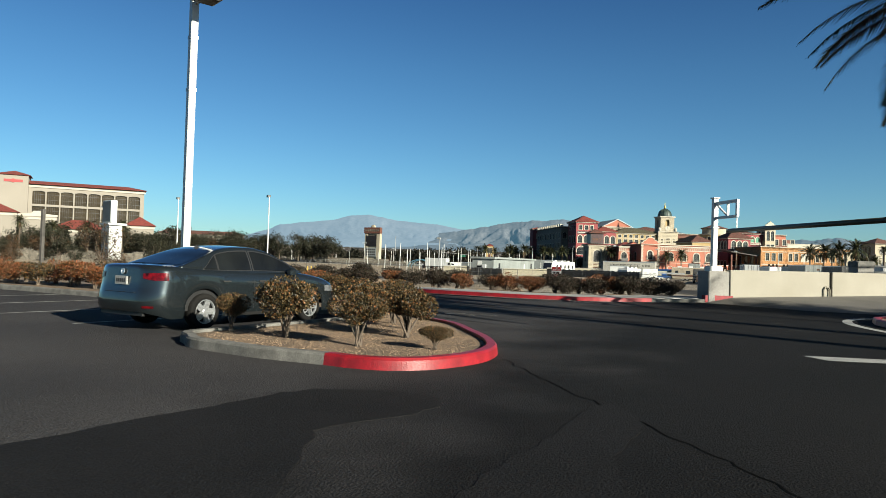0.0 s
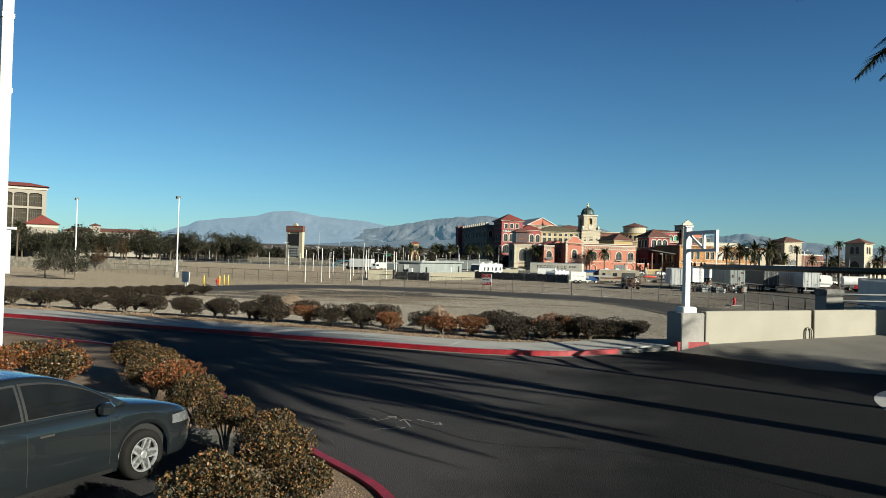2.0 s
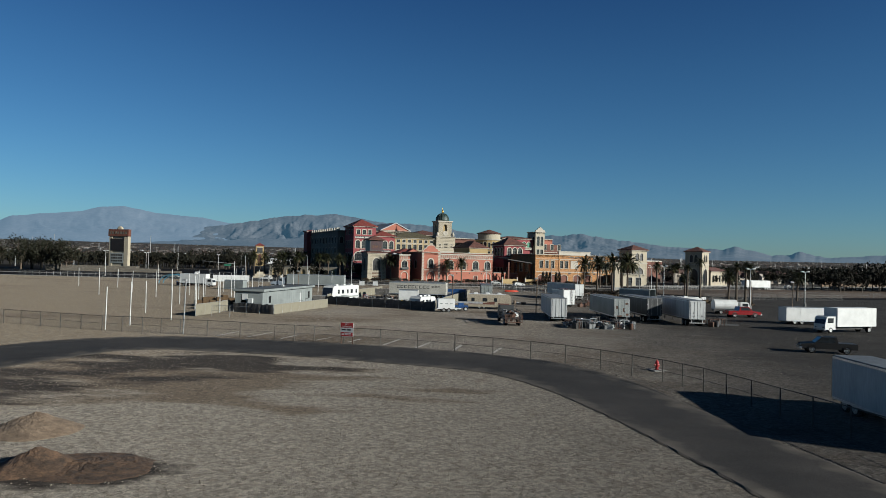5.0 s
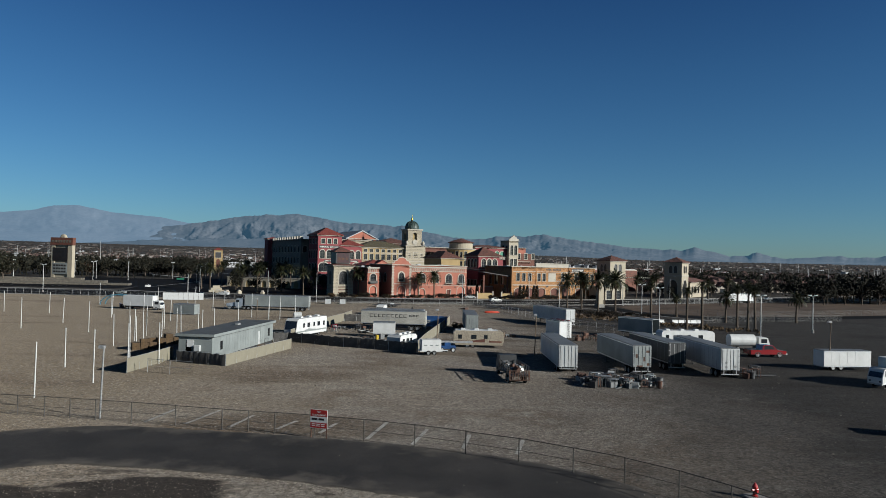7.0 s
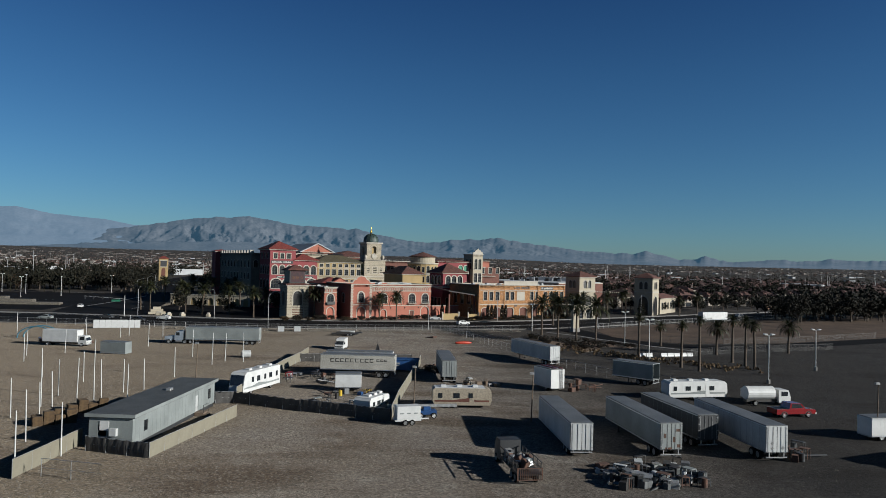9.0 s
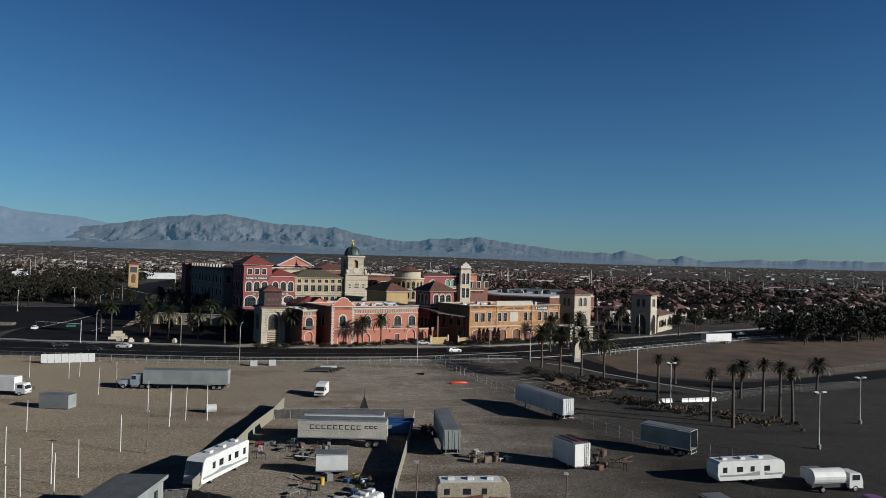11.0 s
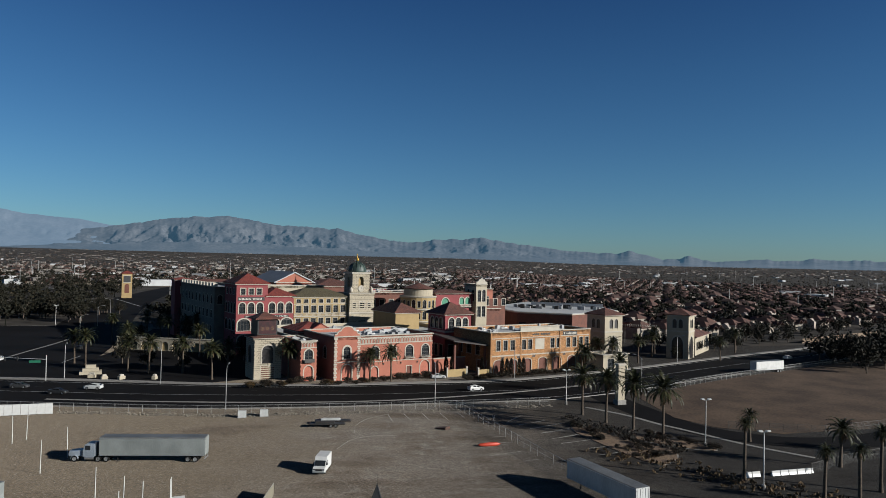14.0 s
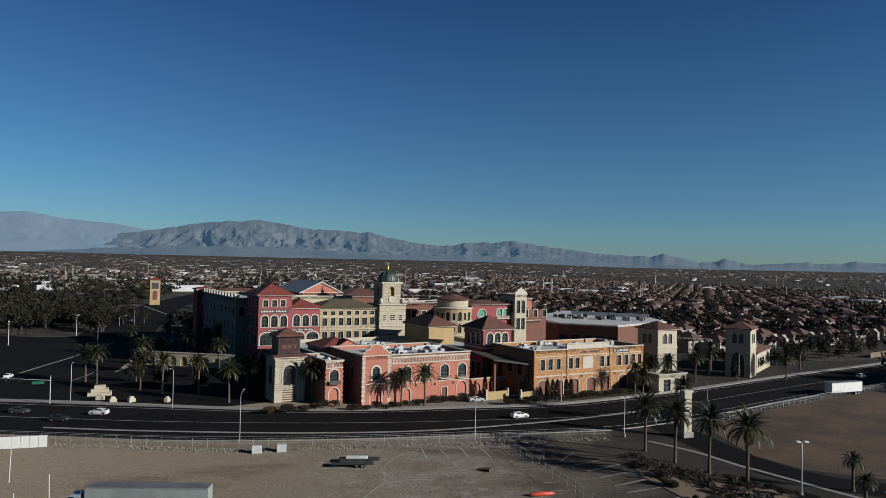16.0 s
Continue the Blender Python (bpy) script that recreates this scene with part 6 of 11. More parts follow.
for c in (25.2, 31.0):
    b = part("balcony", G().box(c - 1.7, c + 1.7, -0.9, -0.003, 5.55, 5.75), M_TRIM, t)
    for i in range(9):
        part("baluster", G().box(c - 1.62 + i * .39, c - 1.53 + i * .39, -.86, -.8, 5.75, 6.5), M_DARKMETAL, b)
    part("rail", G().box(c - 1.7, c + 1.7, -.88, -.78, 6.5, 6.58), M_DARKMETAL, b)
hvac(9, 32, 4, 22, 11.95, 26, 3)
part("skylight_box", G().box(24, 33, 15, 15.4, 11.9, 13.2), M_ROOFW, t)
for x in (10.8, 16.2, 22.2, 28.2):
    part("wall_lamp", G().box(x - .12, x + .12, -.3, -.003, 4.0, 4.5), M_DARKMETAL, t)

t = block("salmon_annex", "narrow salmon stucco annex with an arched window", -8.7, -4.0, 4, 20, 11.5, M_PINK,
          {"front": [(1.1, 3.6, 5.9, 9.2, 1, "w", .35), (1.0, 3.7, 0.05, 4.4, 1, "n", .3)], "left": row(2, 2, 14, 2, 6, 9, 1)})
frieze(t, 0, 4.7, 9.55, M_TRIM)
for x in (0.3, 4.4):
    quoins(t, x, 0.3, 9.4, M_PINK)
part("balcony", G().box(.8, 3.9, -.9, -.003, 5.4, 5.62).box(.8, 3.9, -.9, -.84, 5.62, 6.5), M_DARKMETAL, t)
hvac(-8, -5, 6, 18, 10.7, 5, 4)
block("low_podium", "low pale podium with a white flat roof", -4.0, 60, 24.4, 60, 11.0, M_CREAM, {"front": row(4, 36, 58, 2, 3, 6)}, None)
hvac(0, 55, 28, 55, 10.1, 16, 5)
t = block("tiled_gable_hall", "low salmon hall under a red tile roof", -1.0, 11.0, 26, 40, 12.2, M_PINK, {}, (M_TILERED, 2.4, 0.7))
part("gable", G().side([(3.2, 12.2), (11.4, 12.2), (7.3, 14.5)], -.75, 3), M_PINK, t)
part("verge_tiles", G().side([(2.7, 12.15), (7.3, 14.75), (11.9, 12.15), (11.5, 12.1), (7.3, 14.45), (3.1, 12.1)], -.9, 4), M_TILERED, t)
part("skylight_door", G().box(9.3, 10.7, -.06, -.003, 9.9, 11.7), M_ROOFW, t)

# sign tower with the dark display
t = block("sign_tower", "cream stone tower carrying a dark display and tiled cap", -19.9, -11.7, 12, 20, 12.2, M_BLOCK,
          {"front": [(2.3, 5.7, 4.6, 9.9, 1, "o", .4), (2.0, 6.2, 0.05, 3.9, 0, "b", .2)], "left": [(2.3, 5.7, 4.6, 9.9, 1, "o", .4)]}, (M_TILEBROWN, 0.9, 0.7))
bands(t, 8.2, 8, 0.3, 4.3, .62, M_CREAM)
for x in (0.5, 7.7):
    quoins(t, x, 4.4, 11.6, M_CREAM)
d = part("display_box", G().box(1.1, 7.1, 1.0, 7.0, 12.9, 17.6), M_SIGNBLACK, t, "dark display box")
part("screen", G().box(1.5, 6.7, 0.96, 0.998, 13.2, 17.2), surf("dim_led_screen", (0.03, 0.012, 0.014), (0.075, 0.02, 0.022), 0.3, 0.8, 3, 0), d)
for k, (x, w) in enumerate(((2.0, 1.1), (3.5, 1.1), (5.2, .8))):
    part("screen_shape", G().box(x, x + w, .93, .958, 14.2, 15.3), M_RUST, d)
part("cap_roof", G().hip(1.1, 7.1, 1.0, 7.0, 17.7, 1.9, 0.9), M_TILEBROWN, t)

# crimson tower and wing, yellow wing
rows_r = [(1.6, 3.3, 21.9, 24.2, 0, "w", .3), (4.7, 6.4, 21.9, 24.2, 0, "w", .3), (7.7, 9.4, 21.9, 24.2, 0, "w", .3)]
rows_r += row(3, 0.6, 10.6, 2.3, 14.9, 18.9, 1, "w", .4) + row(2, 0.4, 10.9, 4.6, 8.6, 12.9, .75, "w", .45, (4, 2)) + row(2, 0.4, 10.9, 4.6, 2.5, 7.0, .75, "w", .45, (4, 2))
t = block("crimson_tower", "crimson corner tower under a hipped red tile roof", -8.6, 3.2, 69, 84, 26.0, M_CRIMSON,
          {"front": rows_r, "left": row(3, 1, 14, 1.7, 21.9, 24.2) + row(4, 0.5, 14.5, 2.3, 14.9, 18.9, 1) + row(3, .5, 14.5, 3.4, 8.6, 12.6, .75)}, (M_TILERED, 3.6, 0.9))
sign_bar(t, 0.6, 10.6, 19.7, 1.3, 18)
sign_bar(t, 3.2, 10.4, 13.3, .9, 16)
t = block("crimson_wing", "crimson wing with arched windows and a red tile slope", 3.2, 13.7, 69.3, 84, 21.4, M_CRIMSON,
          {"front": row(3, 0.2, 10.3, 2.3, 14.9, 18.9, 1, "w", .4) + row(2, 0.2, 10.4, 4.4, 8.6, 12.9, .75, "w", .45, (4, 2)) + row(2, 0.2, 10.4, 4.4, 2.5, 7.0, .75, "w", .45, (4, 2))}, (M_TILERED, 2.8, 0.8))
sign_bar(t, 0.1, 8.5, 13.3, .9, 14)
yr = row(7, 0.5, 22.3, 1.7, 18.6, 20.0) + row(7, 0.5, 22.3, 1.9, 14.8, 17.5) + row(7, 0.5, 22.3, 1.9, 9.3, 12.6) + row(6, 0.5, 22.3, 2.1, 4.6, 7.6)
t = block("yellow_wing", "ochre yellow wing with white-framed windows and olive tile roof", 13.7, 36.5, 69.6, 85, 21.0, M_OCHRE, {"front": yr}, (M_TILEOLIVE, 3.0, 0.9))
b = part("balustrade", G().box(0, 22.8, -.5, -.003, 13.2, 13.5).box(0, 22.8, -.5, -.38, 14.35, 14.5), M_TRIM, t)
for i in range(46):
    part("baluster", CACHE.setdefault("bal", G().box(-.09, .09, -.48, -.40, 13.5, 14.35).mesh("baluster")), M_TRIM, b, m=Matrix.Translation((.25 + i * .495, 0, 0)))
part("string_course", G().box(0, 22.8, -.1, -.003, 8.4, 8.7), M_TRIM, t)
part("string_course", G().box(0, 22.8, -.1, -.003, 18.0, 18.25), M_TRIM, t)
for i in range(8):
    part("pilaster", G().box(.15 + i * 3.15, .45 + i * 3.15, -.12, -.003, 8.75, 17.95), M_OCHRE, t)

# domed clock tower
t = block("clock_tower", "cream banded clock tower with a green dome", 36.7, 47.6, 68, 79, 22.2, M_BLOCK,
          {"front": [(3.3, 7.6, 7.0, 11.8, .8, "w", .4, (3, 2)), (4.4, 6.6, 16.0, 18.9, 0, "w", .3), (1.5, 2.7, 16.0, 18.4, 0, "w", .25), (8.2, 9.4, 16.0, 18.4, 0, "w", .25), (3.3, 7.6, 2, 5.4, 0, "w", .3, (3, 2))], "left": [(4.4, 6.6, 16.0, 18.9, 0, "w", .3), (3.3, 7.6, 7.0, 11.8, .8, "w", .4, (3, 2))]}, None)
bands(t, 10.9, 11, 0.4, 21.8, .78, M_CREAM)
part("string_course", G().box(-.4, 11.3, -.4, -.075, 14.2, 14.7), M_TRIM, t)
part("string_course", G().box(-.4, 11.3, -.4, -.075, 5.9, 6.3), M_TRIM, t)
g = G()
facade(g, Matrix.Translation((1.6, 1.2, 22.2)), 7.7, 8.0, [(2.7, 5.0, 2.3, 6.8, 1)], 1.0)
facade(g, Matrix.Translation((1.6, 8.9, 22.2)) @ Matrix.Rotation(radians(-90), 4, "Z"), 7.7, 8.0, [(2.7, 5.0, 2.3, 6.8, 1)], 1.0)
facade(g, Matrix.Translation((9.3, 1.2, 22.2)) @ Matrix.Rotation(radians(90), 4, "Z"), 7.7, 8.0, [(2.7, 5.0, 2.3, 6.8, 1)], 1.0)
facade(g, Matrix.Translation((9.3, 8.9, 22.2)) @ Matrix.Rotation(radians(180), 4, "Z"), 7.7, 8.0, [], 1.0)
bf = part("belfry", g, M_BLOCK, t)
part("bell_cornice", G().box(1.1, 9.8, .7, 9.4, 30.2, 30.8), M_TRIM, bf)
part("niche_back", G().box(3.5, 7.4, 2.3, 2.5, 24, 29.4).box(3.0, 3.2, 3, 8, 24, 29.4), M_OCHRE, bf)
q = part("clock", G().lathe([(1.35, 0), (1.35, .18), (1.1, .24), (1.08, .14), (0.001, .14)], 20), M_TRIM, bf, "round pale clock face", m=pose(5.45, 1.15, 24.2, 90, 0, 0))
part("clock_hand", G().box(-.04, .04, 0, .8, .15, .2).box(-.04, .5, -.04, .04, .15, .2), M_DARKMETAL, q)
for x in (0.9, 10.0):
    part("urn", G().lathe([(.4, 22.5), (.7, 23.2), (.75, 24.0), (.3, 24.6), (.05, 24.9)], 10, (x, .9, 0)), M_TRIM, t, smooth=True)
dm = part("dome", G().lathe([(3.6, 30.8), (3.6, 31.3), (3.45, 32.3), (3.0, 33.4), (2.2, 34.3), (1.2, 34.9), (.5, 35.1), (.5, 35.4)], 24, (5.45, 5.05, 0)), M_DOME, t, "dark green ribbed dome", True)
for i in range(12):
    g = G()
    a = 6.2832 * i / 12
    pr = [(3.66, 31.3), (3.5, 32.3), (3.05, 33.45), (2.25, 34.36), (1.25, 34.96)]
    for (r0, z0), (r1, z1) in zip(pr, pr[1:]):
        g.tube((5.45 + r0 * math.cos(a), 5.05 + r0 * math.sin(a), z0), (5.45 + r1 * math.cos(a), 5.05 + r1 * math.sin(a), z1), .09, .09, 5, False)
    part("rib", g, M_DOME, dm)
part("finial", G().lathe([(.5, 35.4), (.62, 35.9), (.4, 36.5), (.16, 37.0), (.1, 38.2), (.01, 38.5)], 10, (5.45, 5.05, 0)), M_GOLD, t, "gilded finial", True)

# rotunda
t = thing("rotunda", CX @ Matrix.Translation((65.0, 62, 0)) @ Matrix.Diagonal((.86, .86, 1, 1)), "ochre round pavilion with arched windows and conical tile roof", "building")
N_R = 20
g = G()
ops = []
for i in range(N_R):
    a0, a1 = 6.2832 * i / N_R, 6.2832 * (i + 1) / N_R
    p, q = Vector((8.6 * math.cos(a0), 8.6 * math.sin(a0), 0)), Vector((8.6 * math.cos(a1), 8.6 * math.sin(a1), 0))
    L = (q - p).length
    fm = Matrix.Translation(p) @ Matrix.Rotation(math.atan2((q - p).y, (q - p).x), 4, "Z")
    o = [(.45, L - .45, 12.2, 15.6, 1, "w", .15), (.6, L - .6, 8.0, 10.6, 0, "w", .15), (.45, L - .45, 16.7, 20.1, 1, "w", .15)] if i % 2 == 0 else [(.7, L - .7, 17, 19.6, 0, "w", .15), (.7, L - .7, 12.4, 15, 0, "w", .15)]
    facade(g, fm, L, 21.2, o)
    ops.append((fm, o))
g.m = Matrix.Identity(4)
part("wall", g, M_OCHRE, t)
for fm, o in ops[8:20]:
    for k in o:
        put_window(t, fm, k, M_TRIM)
for z in (11.2, 16.1, 21.2):
    part("ring_cornice", G().lathe([(8.62, z - .3), (9.05, z), (9.05, z + .35), (8.3, z + .4)], 30, cap=False), M_TRIM, t)
part("upper_drum", G().lathe([(8.3, 21.5), (7.0, 21.7), (7.0, 24.6), (6.9, 24.7)], 30), M_CREAM, t)
part("roof", G().lathe([(7.9, 24.5), (7.9, 24.75), (0.05, 26.9)], 30), M_TILEBROWN, t)
block("yellow_cube", "plain yellow block with a dark red hipped tile roof", 42.3, 52.5, 40, 58, 16.4, M_OCHRE, {}, (M_TILEBROWN, 3.3, 0.8))
t = block("crimson_corner_tower", "crimson corner tower with triple arched windows", 47.4, 58.3, 14, 25, 17.6, M_CRIMSON,
          {"front": row(3, 1.2, 9.8, 2.2, 12.5, 16.3, 1, "w", .35) + row(3, 1, 10, 2, 3, 7), "left": row(3, 1.2, 9.8, 2.2, 12.5, 16.3, 1, "w", .35) + row(3, 1, 10, 2, 3, 7)}, (M_TILEBROWN, 3.8, 1.0))
for x in (0.4, 10.5):
    quoins(t, x, 0.3, 11.4, M_CRIMSON)
part("string_course", G().box(-.25, 11.15, -.25, -.003, 11.3, 11.9), M_TRIM, t)
part("string_course", G().box(-.25, -.003, 0, 11, 11.3, 11.9), M_TRIM, t)
t = block("crimson_hall", "crimson hall with green arched windows and balconies", 72.5, 91.5, 60, 74, 22.6, M_CRIMSON,
          {"front": [(3.0, 6.6, 17.8, 20.6, 1, "g", .35), (12.0, 14.4, 17.8, 20.8, 1, "g", .35), (15.0, 17.4, 17.8, 20.8, 1, "g", .35)] + row(4, 1, 18, 2.2, 9, 12.5)}, (M_TILEBROWN, 1.2, 1.0))
for a, b in ((2.6, 7.0), (11.6, 17.8)):
    q = part("balcony", G().box(a, b, -.9, -.003, 16.6, 16.9).box(a, b, -.9, -.8, 17.75, 17.9), M_TRIM, t)
    for i in range(int((b - a) / .4)):
        part("baluster", G().box(a + .1 + i * .4, a + .28 + i * .4, -.88, -.8, 16.9, 17.75), M_TRIM, q)
t = block("bell_gable", "cream bell gable with tall arched openings", 91.4, 97.2, 57.5, 66, 26.4, M_CREAM,
          {"front": row(2, .5, 5.3, 1.8, 19.0, 24.2, 1, "w", .3) + row(2, .5, 5.3, 1.8, 12.5, 17.0, 0, "w", .3), "left": row(2, 1, 8, 1.8, 19, 24.2, 1, "w", .3)}, None)
part("gable", G().side([(0, 26.4), (5.8, 26.4), (5.8, 27.6), (5.0, 27.7), (4.3, 28.6), (3.6, 28.8), (2.9, 29.6), (2.2, 28.8), (1.5, 28.6), (.8, 27.7), (0, 27.6)], -.1, .6), M_TRIM, t)
block("red_brick_hall", "long red-brown flat-roofed hall", 97.2, 108, 62, 84, 15.5, M_BROWN, {"front": row(3, 1, 15, 2, 17, 20)}, None)
block("pink_back_hall", "salmon pink block with pale corner trim", 111, 117.2, 80, 95, 23.4, M_PINK, {"front": row(1, 1, 5, 1.6, 17, 20)}, None)
# brown store with a wide white roof behind the brick row
STORE = [(55.8, 447.1), (80, 436.2), (114, 468), (116, 497), (82, 543), (47, 484)]
t = thing("flat_roofed_store", Matrix.Identity(4), "dark brown store with a wide white flat roof", "building")
part("wall", G().prism(STORE, GZ, 10.8), M_BROWN, t)
part("parapet", G().prism(STORE, 10.802, 11.3), M_TRIM, t)
mid_s = Vector((82.5, 479))
part("roof", G().prism([tuple(mid_s + (Vector(p) - mid_s) * .97) for p in STORE], 11.302, 11.5), M_ROOFW, t, "white flat roof")
part("screen_wall", G().box(0, 40, -.2, .2, 11.5, 13.4), M_ROOFW, t, m=pose(76, 505, 0, 0, 0, -24))
rng = random.Random(33)
for i in range(26):
    k, q = rng.random(), rng.uniform(-7, 7)
    x, y = 62 + 44 * k + q * .4, 484 - 16 * k + q
    part("roof_machine", G().cbox(-1.0, 1.0, -.8, .8, 11.502, 11.5 + rng.uniform(1.0, 2.2), .05), M_HVAC if i % 3 else M_DARKMETAL, t, m=pose(x, y, 0, 0, 0, -24))
for i in range(5):
    a = Vector(STORE[0]).lerp(Vector(STORE[1]), (i + .2) / 5)
    part("shop_window", G().box(0, 3.4, -.12, -.003, 1.0, 6.5), M_GLASS, t, m=pose(a.x, a.y, 0, 0, 0, math.degrees(math.atan2(-10.9, 24.2))))
# pale pergola beside it
t = thing("pergola", pose(96, 430, GZ, 0, 0, -20), "white slatted pergola on slim posts", "pergola")
for x in (0, 7, 14, 21):
    for y in (0, 5):
        part("post", G().box(x - .15, x + .15, y - .15, y + .15, 0, 8.2), M_TRIM, t)
for i in range(22):
    part("slat", G().box(i - .12, i + .12, -.6, 5.6, 8.2, 8.7), M_TRIM, t)

# orange brick row on the street
wz = (7.4, 10.6)
t = block("orange_row", "orange brick two-storey row with dark sash windows", 49.8, 93.3, -9, 12, 13.2, M_ORANGE,
          {"front": [(x, x + 1.6, *wz, 0, "w", .2) for x in (2.4, 5.3, 8.3, 13.0, 15.6, 25.5, 28.2, 32.6, 35.6, 38.6, 41.4)] + [(x, x + 3.6, .05, 4.4, .5, "b", .25) for x in (1.6, 7.4, 13.4, 20.2, 26.6, 33.4)],
           "left": [(x, x + 2.4, 5.6, 9.5, 0, "w", .2) for x in (3, 8, 13)] + [(14, 19, .05, 4, 0, "b", .2)]})
part("raised_parapet", G().box(12.2, 29.2, -.1, .4, 13.3, 14.7).box(12.0, 29.4, -.3, .5, 14.7, 15.0), M_TRIM, t)
part("blank_panel", G().box(18.6, 22.6, -.1, -.003, 7.2, 10.8), M_TRIM, t, "blank pale panel")
part("string_course", G().box(0, 43.5, -.15, -.003, 5.5, 5.9), M_TRIM, t)
part("string_course", G().box(0, 43.5, -.1, -.003, 11.2, 11.45), M_TRIM, t)
for x in (0, 12.2, 29.3, 43.2):
    part("pilaster", G().box(x, x + .5, -.18, -.003, .2, 13.1), M_ORANGE, t)
sign_bar(t, 16.4, 25.6, 11.7, 1.1, 12, -.12, False, M_DARKMETAL)
sign_bar(t, 31, 37.5, 11.4, 1.4, 10)
for x in (4.5, 11, 17.5, 31):
    part("vent_grille", G().box(x, x + 1.2, -.06, -.003, 4.75, 5.3), M_AWN, t)
hvac(52, 92, -6, 10, 12.35, 26, 6)
t = thing("entrance_canopy", CX @ Matrix.Translation((38, -6, 0)), "dark bronze sloping canopy between the buildings", "canopy")
part("canopy_roof", G().add([(0, 0, 11.0), (11.6, -2, 9.4), (11.6, 14, 10.2), (0, 16, 12.2), (0, 0, 10.6), (11.6, -2, 9.0), (11.6, 14, 9.8), (0, 16, 11.8)], [(0, 1, 2, 3), (7, 6, 5, 4), (0, 4, 5, 1), (1, 5, 6, 2), (2, 6, 7, 3), (3, 7, 4, 0)]), M_AWN, t)
for x, y in ((.5, .5), (10.9, -1.3), (10.9, 13), (.5, 15)):
    part("column", G().box(x - .3, x + .3, y - .3, y + .3, 0, 9.5), M_BROWN, t)
t = thing("arcade_wall", CX @ Matrix.Translation((33.7, .5, 0)), "low salmon wall with blind arches and white posts", "wall")
g = G()
facade(g, Matrix.Identity(4), 13, 4.6, [(1 + i * 4, 4 + i * 4, .1, 3.6, 1) for i in range(3)], .3)
g.m = Matrix.Identity(4)
g.box(0, 13, .3, .6, 0, 4.6)
part("wall", g, M_PINK, t)
part("coping", G().box(-.1, 13.1, -.1, .7, 4.6, 4.85), M_TRIM, t)


# gate towers
def gate_tower(m, label):
    t = block("gate_tower", label, 0, 10.9, 0, 10.9, 17.0, M_CREAM,
              {"front": [(2.9, 5.0, 11.9, 15.4, 1, "o", .3), (5.9, 8.0, 11.9, 15.4, 1, "o", .3), (2.6, 8.3, .05, 8.6, 1, "o", .6)], "left": [(2.9, 5.0, 11.9, 15.4, 1, "o", .3), (5.9, 8.0, 11.9, 15.4, 1, "o", .3), (2.6, 8.3, .05, 8.6, 1, "o", .6)],
               "right": [(2.9, 5.0, 11.9, 15.4, 1, "o", .3), (5.9, 8.0, 11.9, 15.4, 1, "o", .3), (2.6, 8.3, .05, 8.6, 1, "o", .6)]}, (M_TILEBROWN, 2.4, 1.0), m=m)
    tagged(t, group="gate towers")
    part("string_course", G().box(-.25, 11.15, -.25, -.003, 10.4, 10.9), M_TRIM, t)
    part("string_course", G().box(-.25, -.003, 0, 10.9, 10.4, 10.9), M_TRIM, t)
    part("string_course", G().box(10.903, 11.15, 0, 10.9, 10.4, 10.9), M_TRIM, t)
    for x in (.45, 10.4):
        quoins(t, x, .3, 10, M_CREAM)
    return t


gate_tower(CX @ Matrix.Translation((110.4, .3, 0)) @ Matrix.Diagonal((.86, .86, 1, 1)), "cream stone gate tower with a tiled hip roof")
gate_tower(pose(108.6, 375.2, GZ, 0, 0, 50) @ Matrix.Diagonal((.78, .78, 1, 1)), "cream stone gate tower beside the street corner")
block("cream_gate_wing", "cream wing behind the gate tower", 0, 26, 0, 10, 7.5, M_CREAM, {"front": row(5, 1, 25, 2.2, 2, 5.5, 1)}, (M_TILEBROWN, 1.8, .8), m=pose(116.5, 386, GZ, 0, 0, 52))
block("cream_kiosk", "cream single-storey shop with a white roof", 89, 101, -20, -11, 5.4, M_CREAM, {"front": row(2, 1, 11, 3, .3, 4)}, None)
# west wing with its shade put into a darker wall colour, and blocks behind
t = block("west_wing", "pale stone wing with a crenellated white parapet", -12, 4, 86, 142, 24.0, surf("shaded_cream_stone", (0.24, 0.205, 0.165), (0.18, 0.15, 0.12), 0.9, 0.3, 6, 0.1),
          {"left": row(9, 1, 55, 2.6, 17.5, 21, 1) + row(9, 1, 55, 2.6, 12, 15) + row(9, 1, 55, 2.6, 6, 9), "front": row(1, .3, 4, 2, 17.5, 21, 1)}, None)
for i in range(12):
    part("merlon", G().box(-.4, 1.4, 1 + i * 4.7, 3.4 + i * 4.7, 24.28, 25.6), M_TRIM, t)
block("red_capped_tower", "dark tower with a red top", -14.5, -7.5, 142.5, 150, 25.2, M_CRIMSON, {"front": row(1, 1, 6, 2, 19, 22)}, (M_TILERED, .9, .6))
t = block("gabled_hall", "salmon gabled hall with white eaves", 16, 32, 96, 128, 25.5, M_PINK, {"front": row(1, 6, 10, 2.2, 21, 24, 1)}, None)
part("gable", G().side([(-.5, 25.8), (16.5, 25.8), (8, 29.8)], -.1, 31.5), M_PINK, t)
part("roof_slope", G().add([(-1.2, -.6, 25.7), (8, -.6, 30.2), (8, 32, 30.2), (-1.2, 32, 25.7), (17.2, -.6, 25.7), (17.2, 32, 25.7), (-1.2, -.6, 25.3), (8, -.6, 29.7), (17.2, -.6, 25.3)], [(0, 1, 2, 3), (1, 4, 5, 2), (0, 6, 7, 1), (1, 7, 8, 4)]), M_ROOFW, t)
rng = random.Random(12)
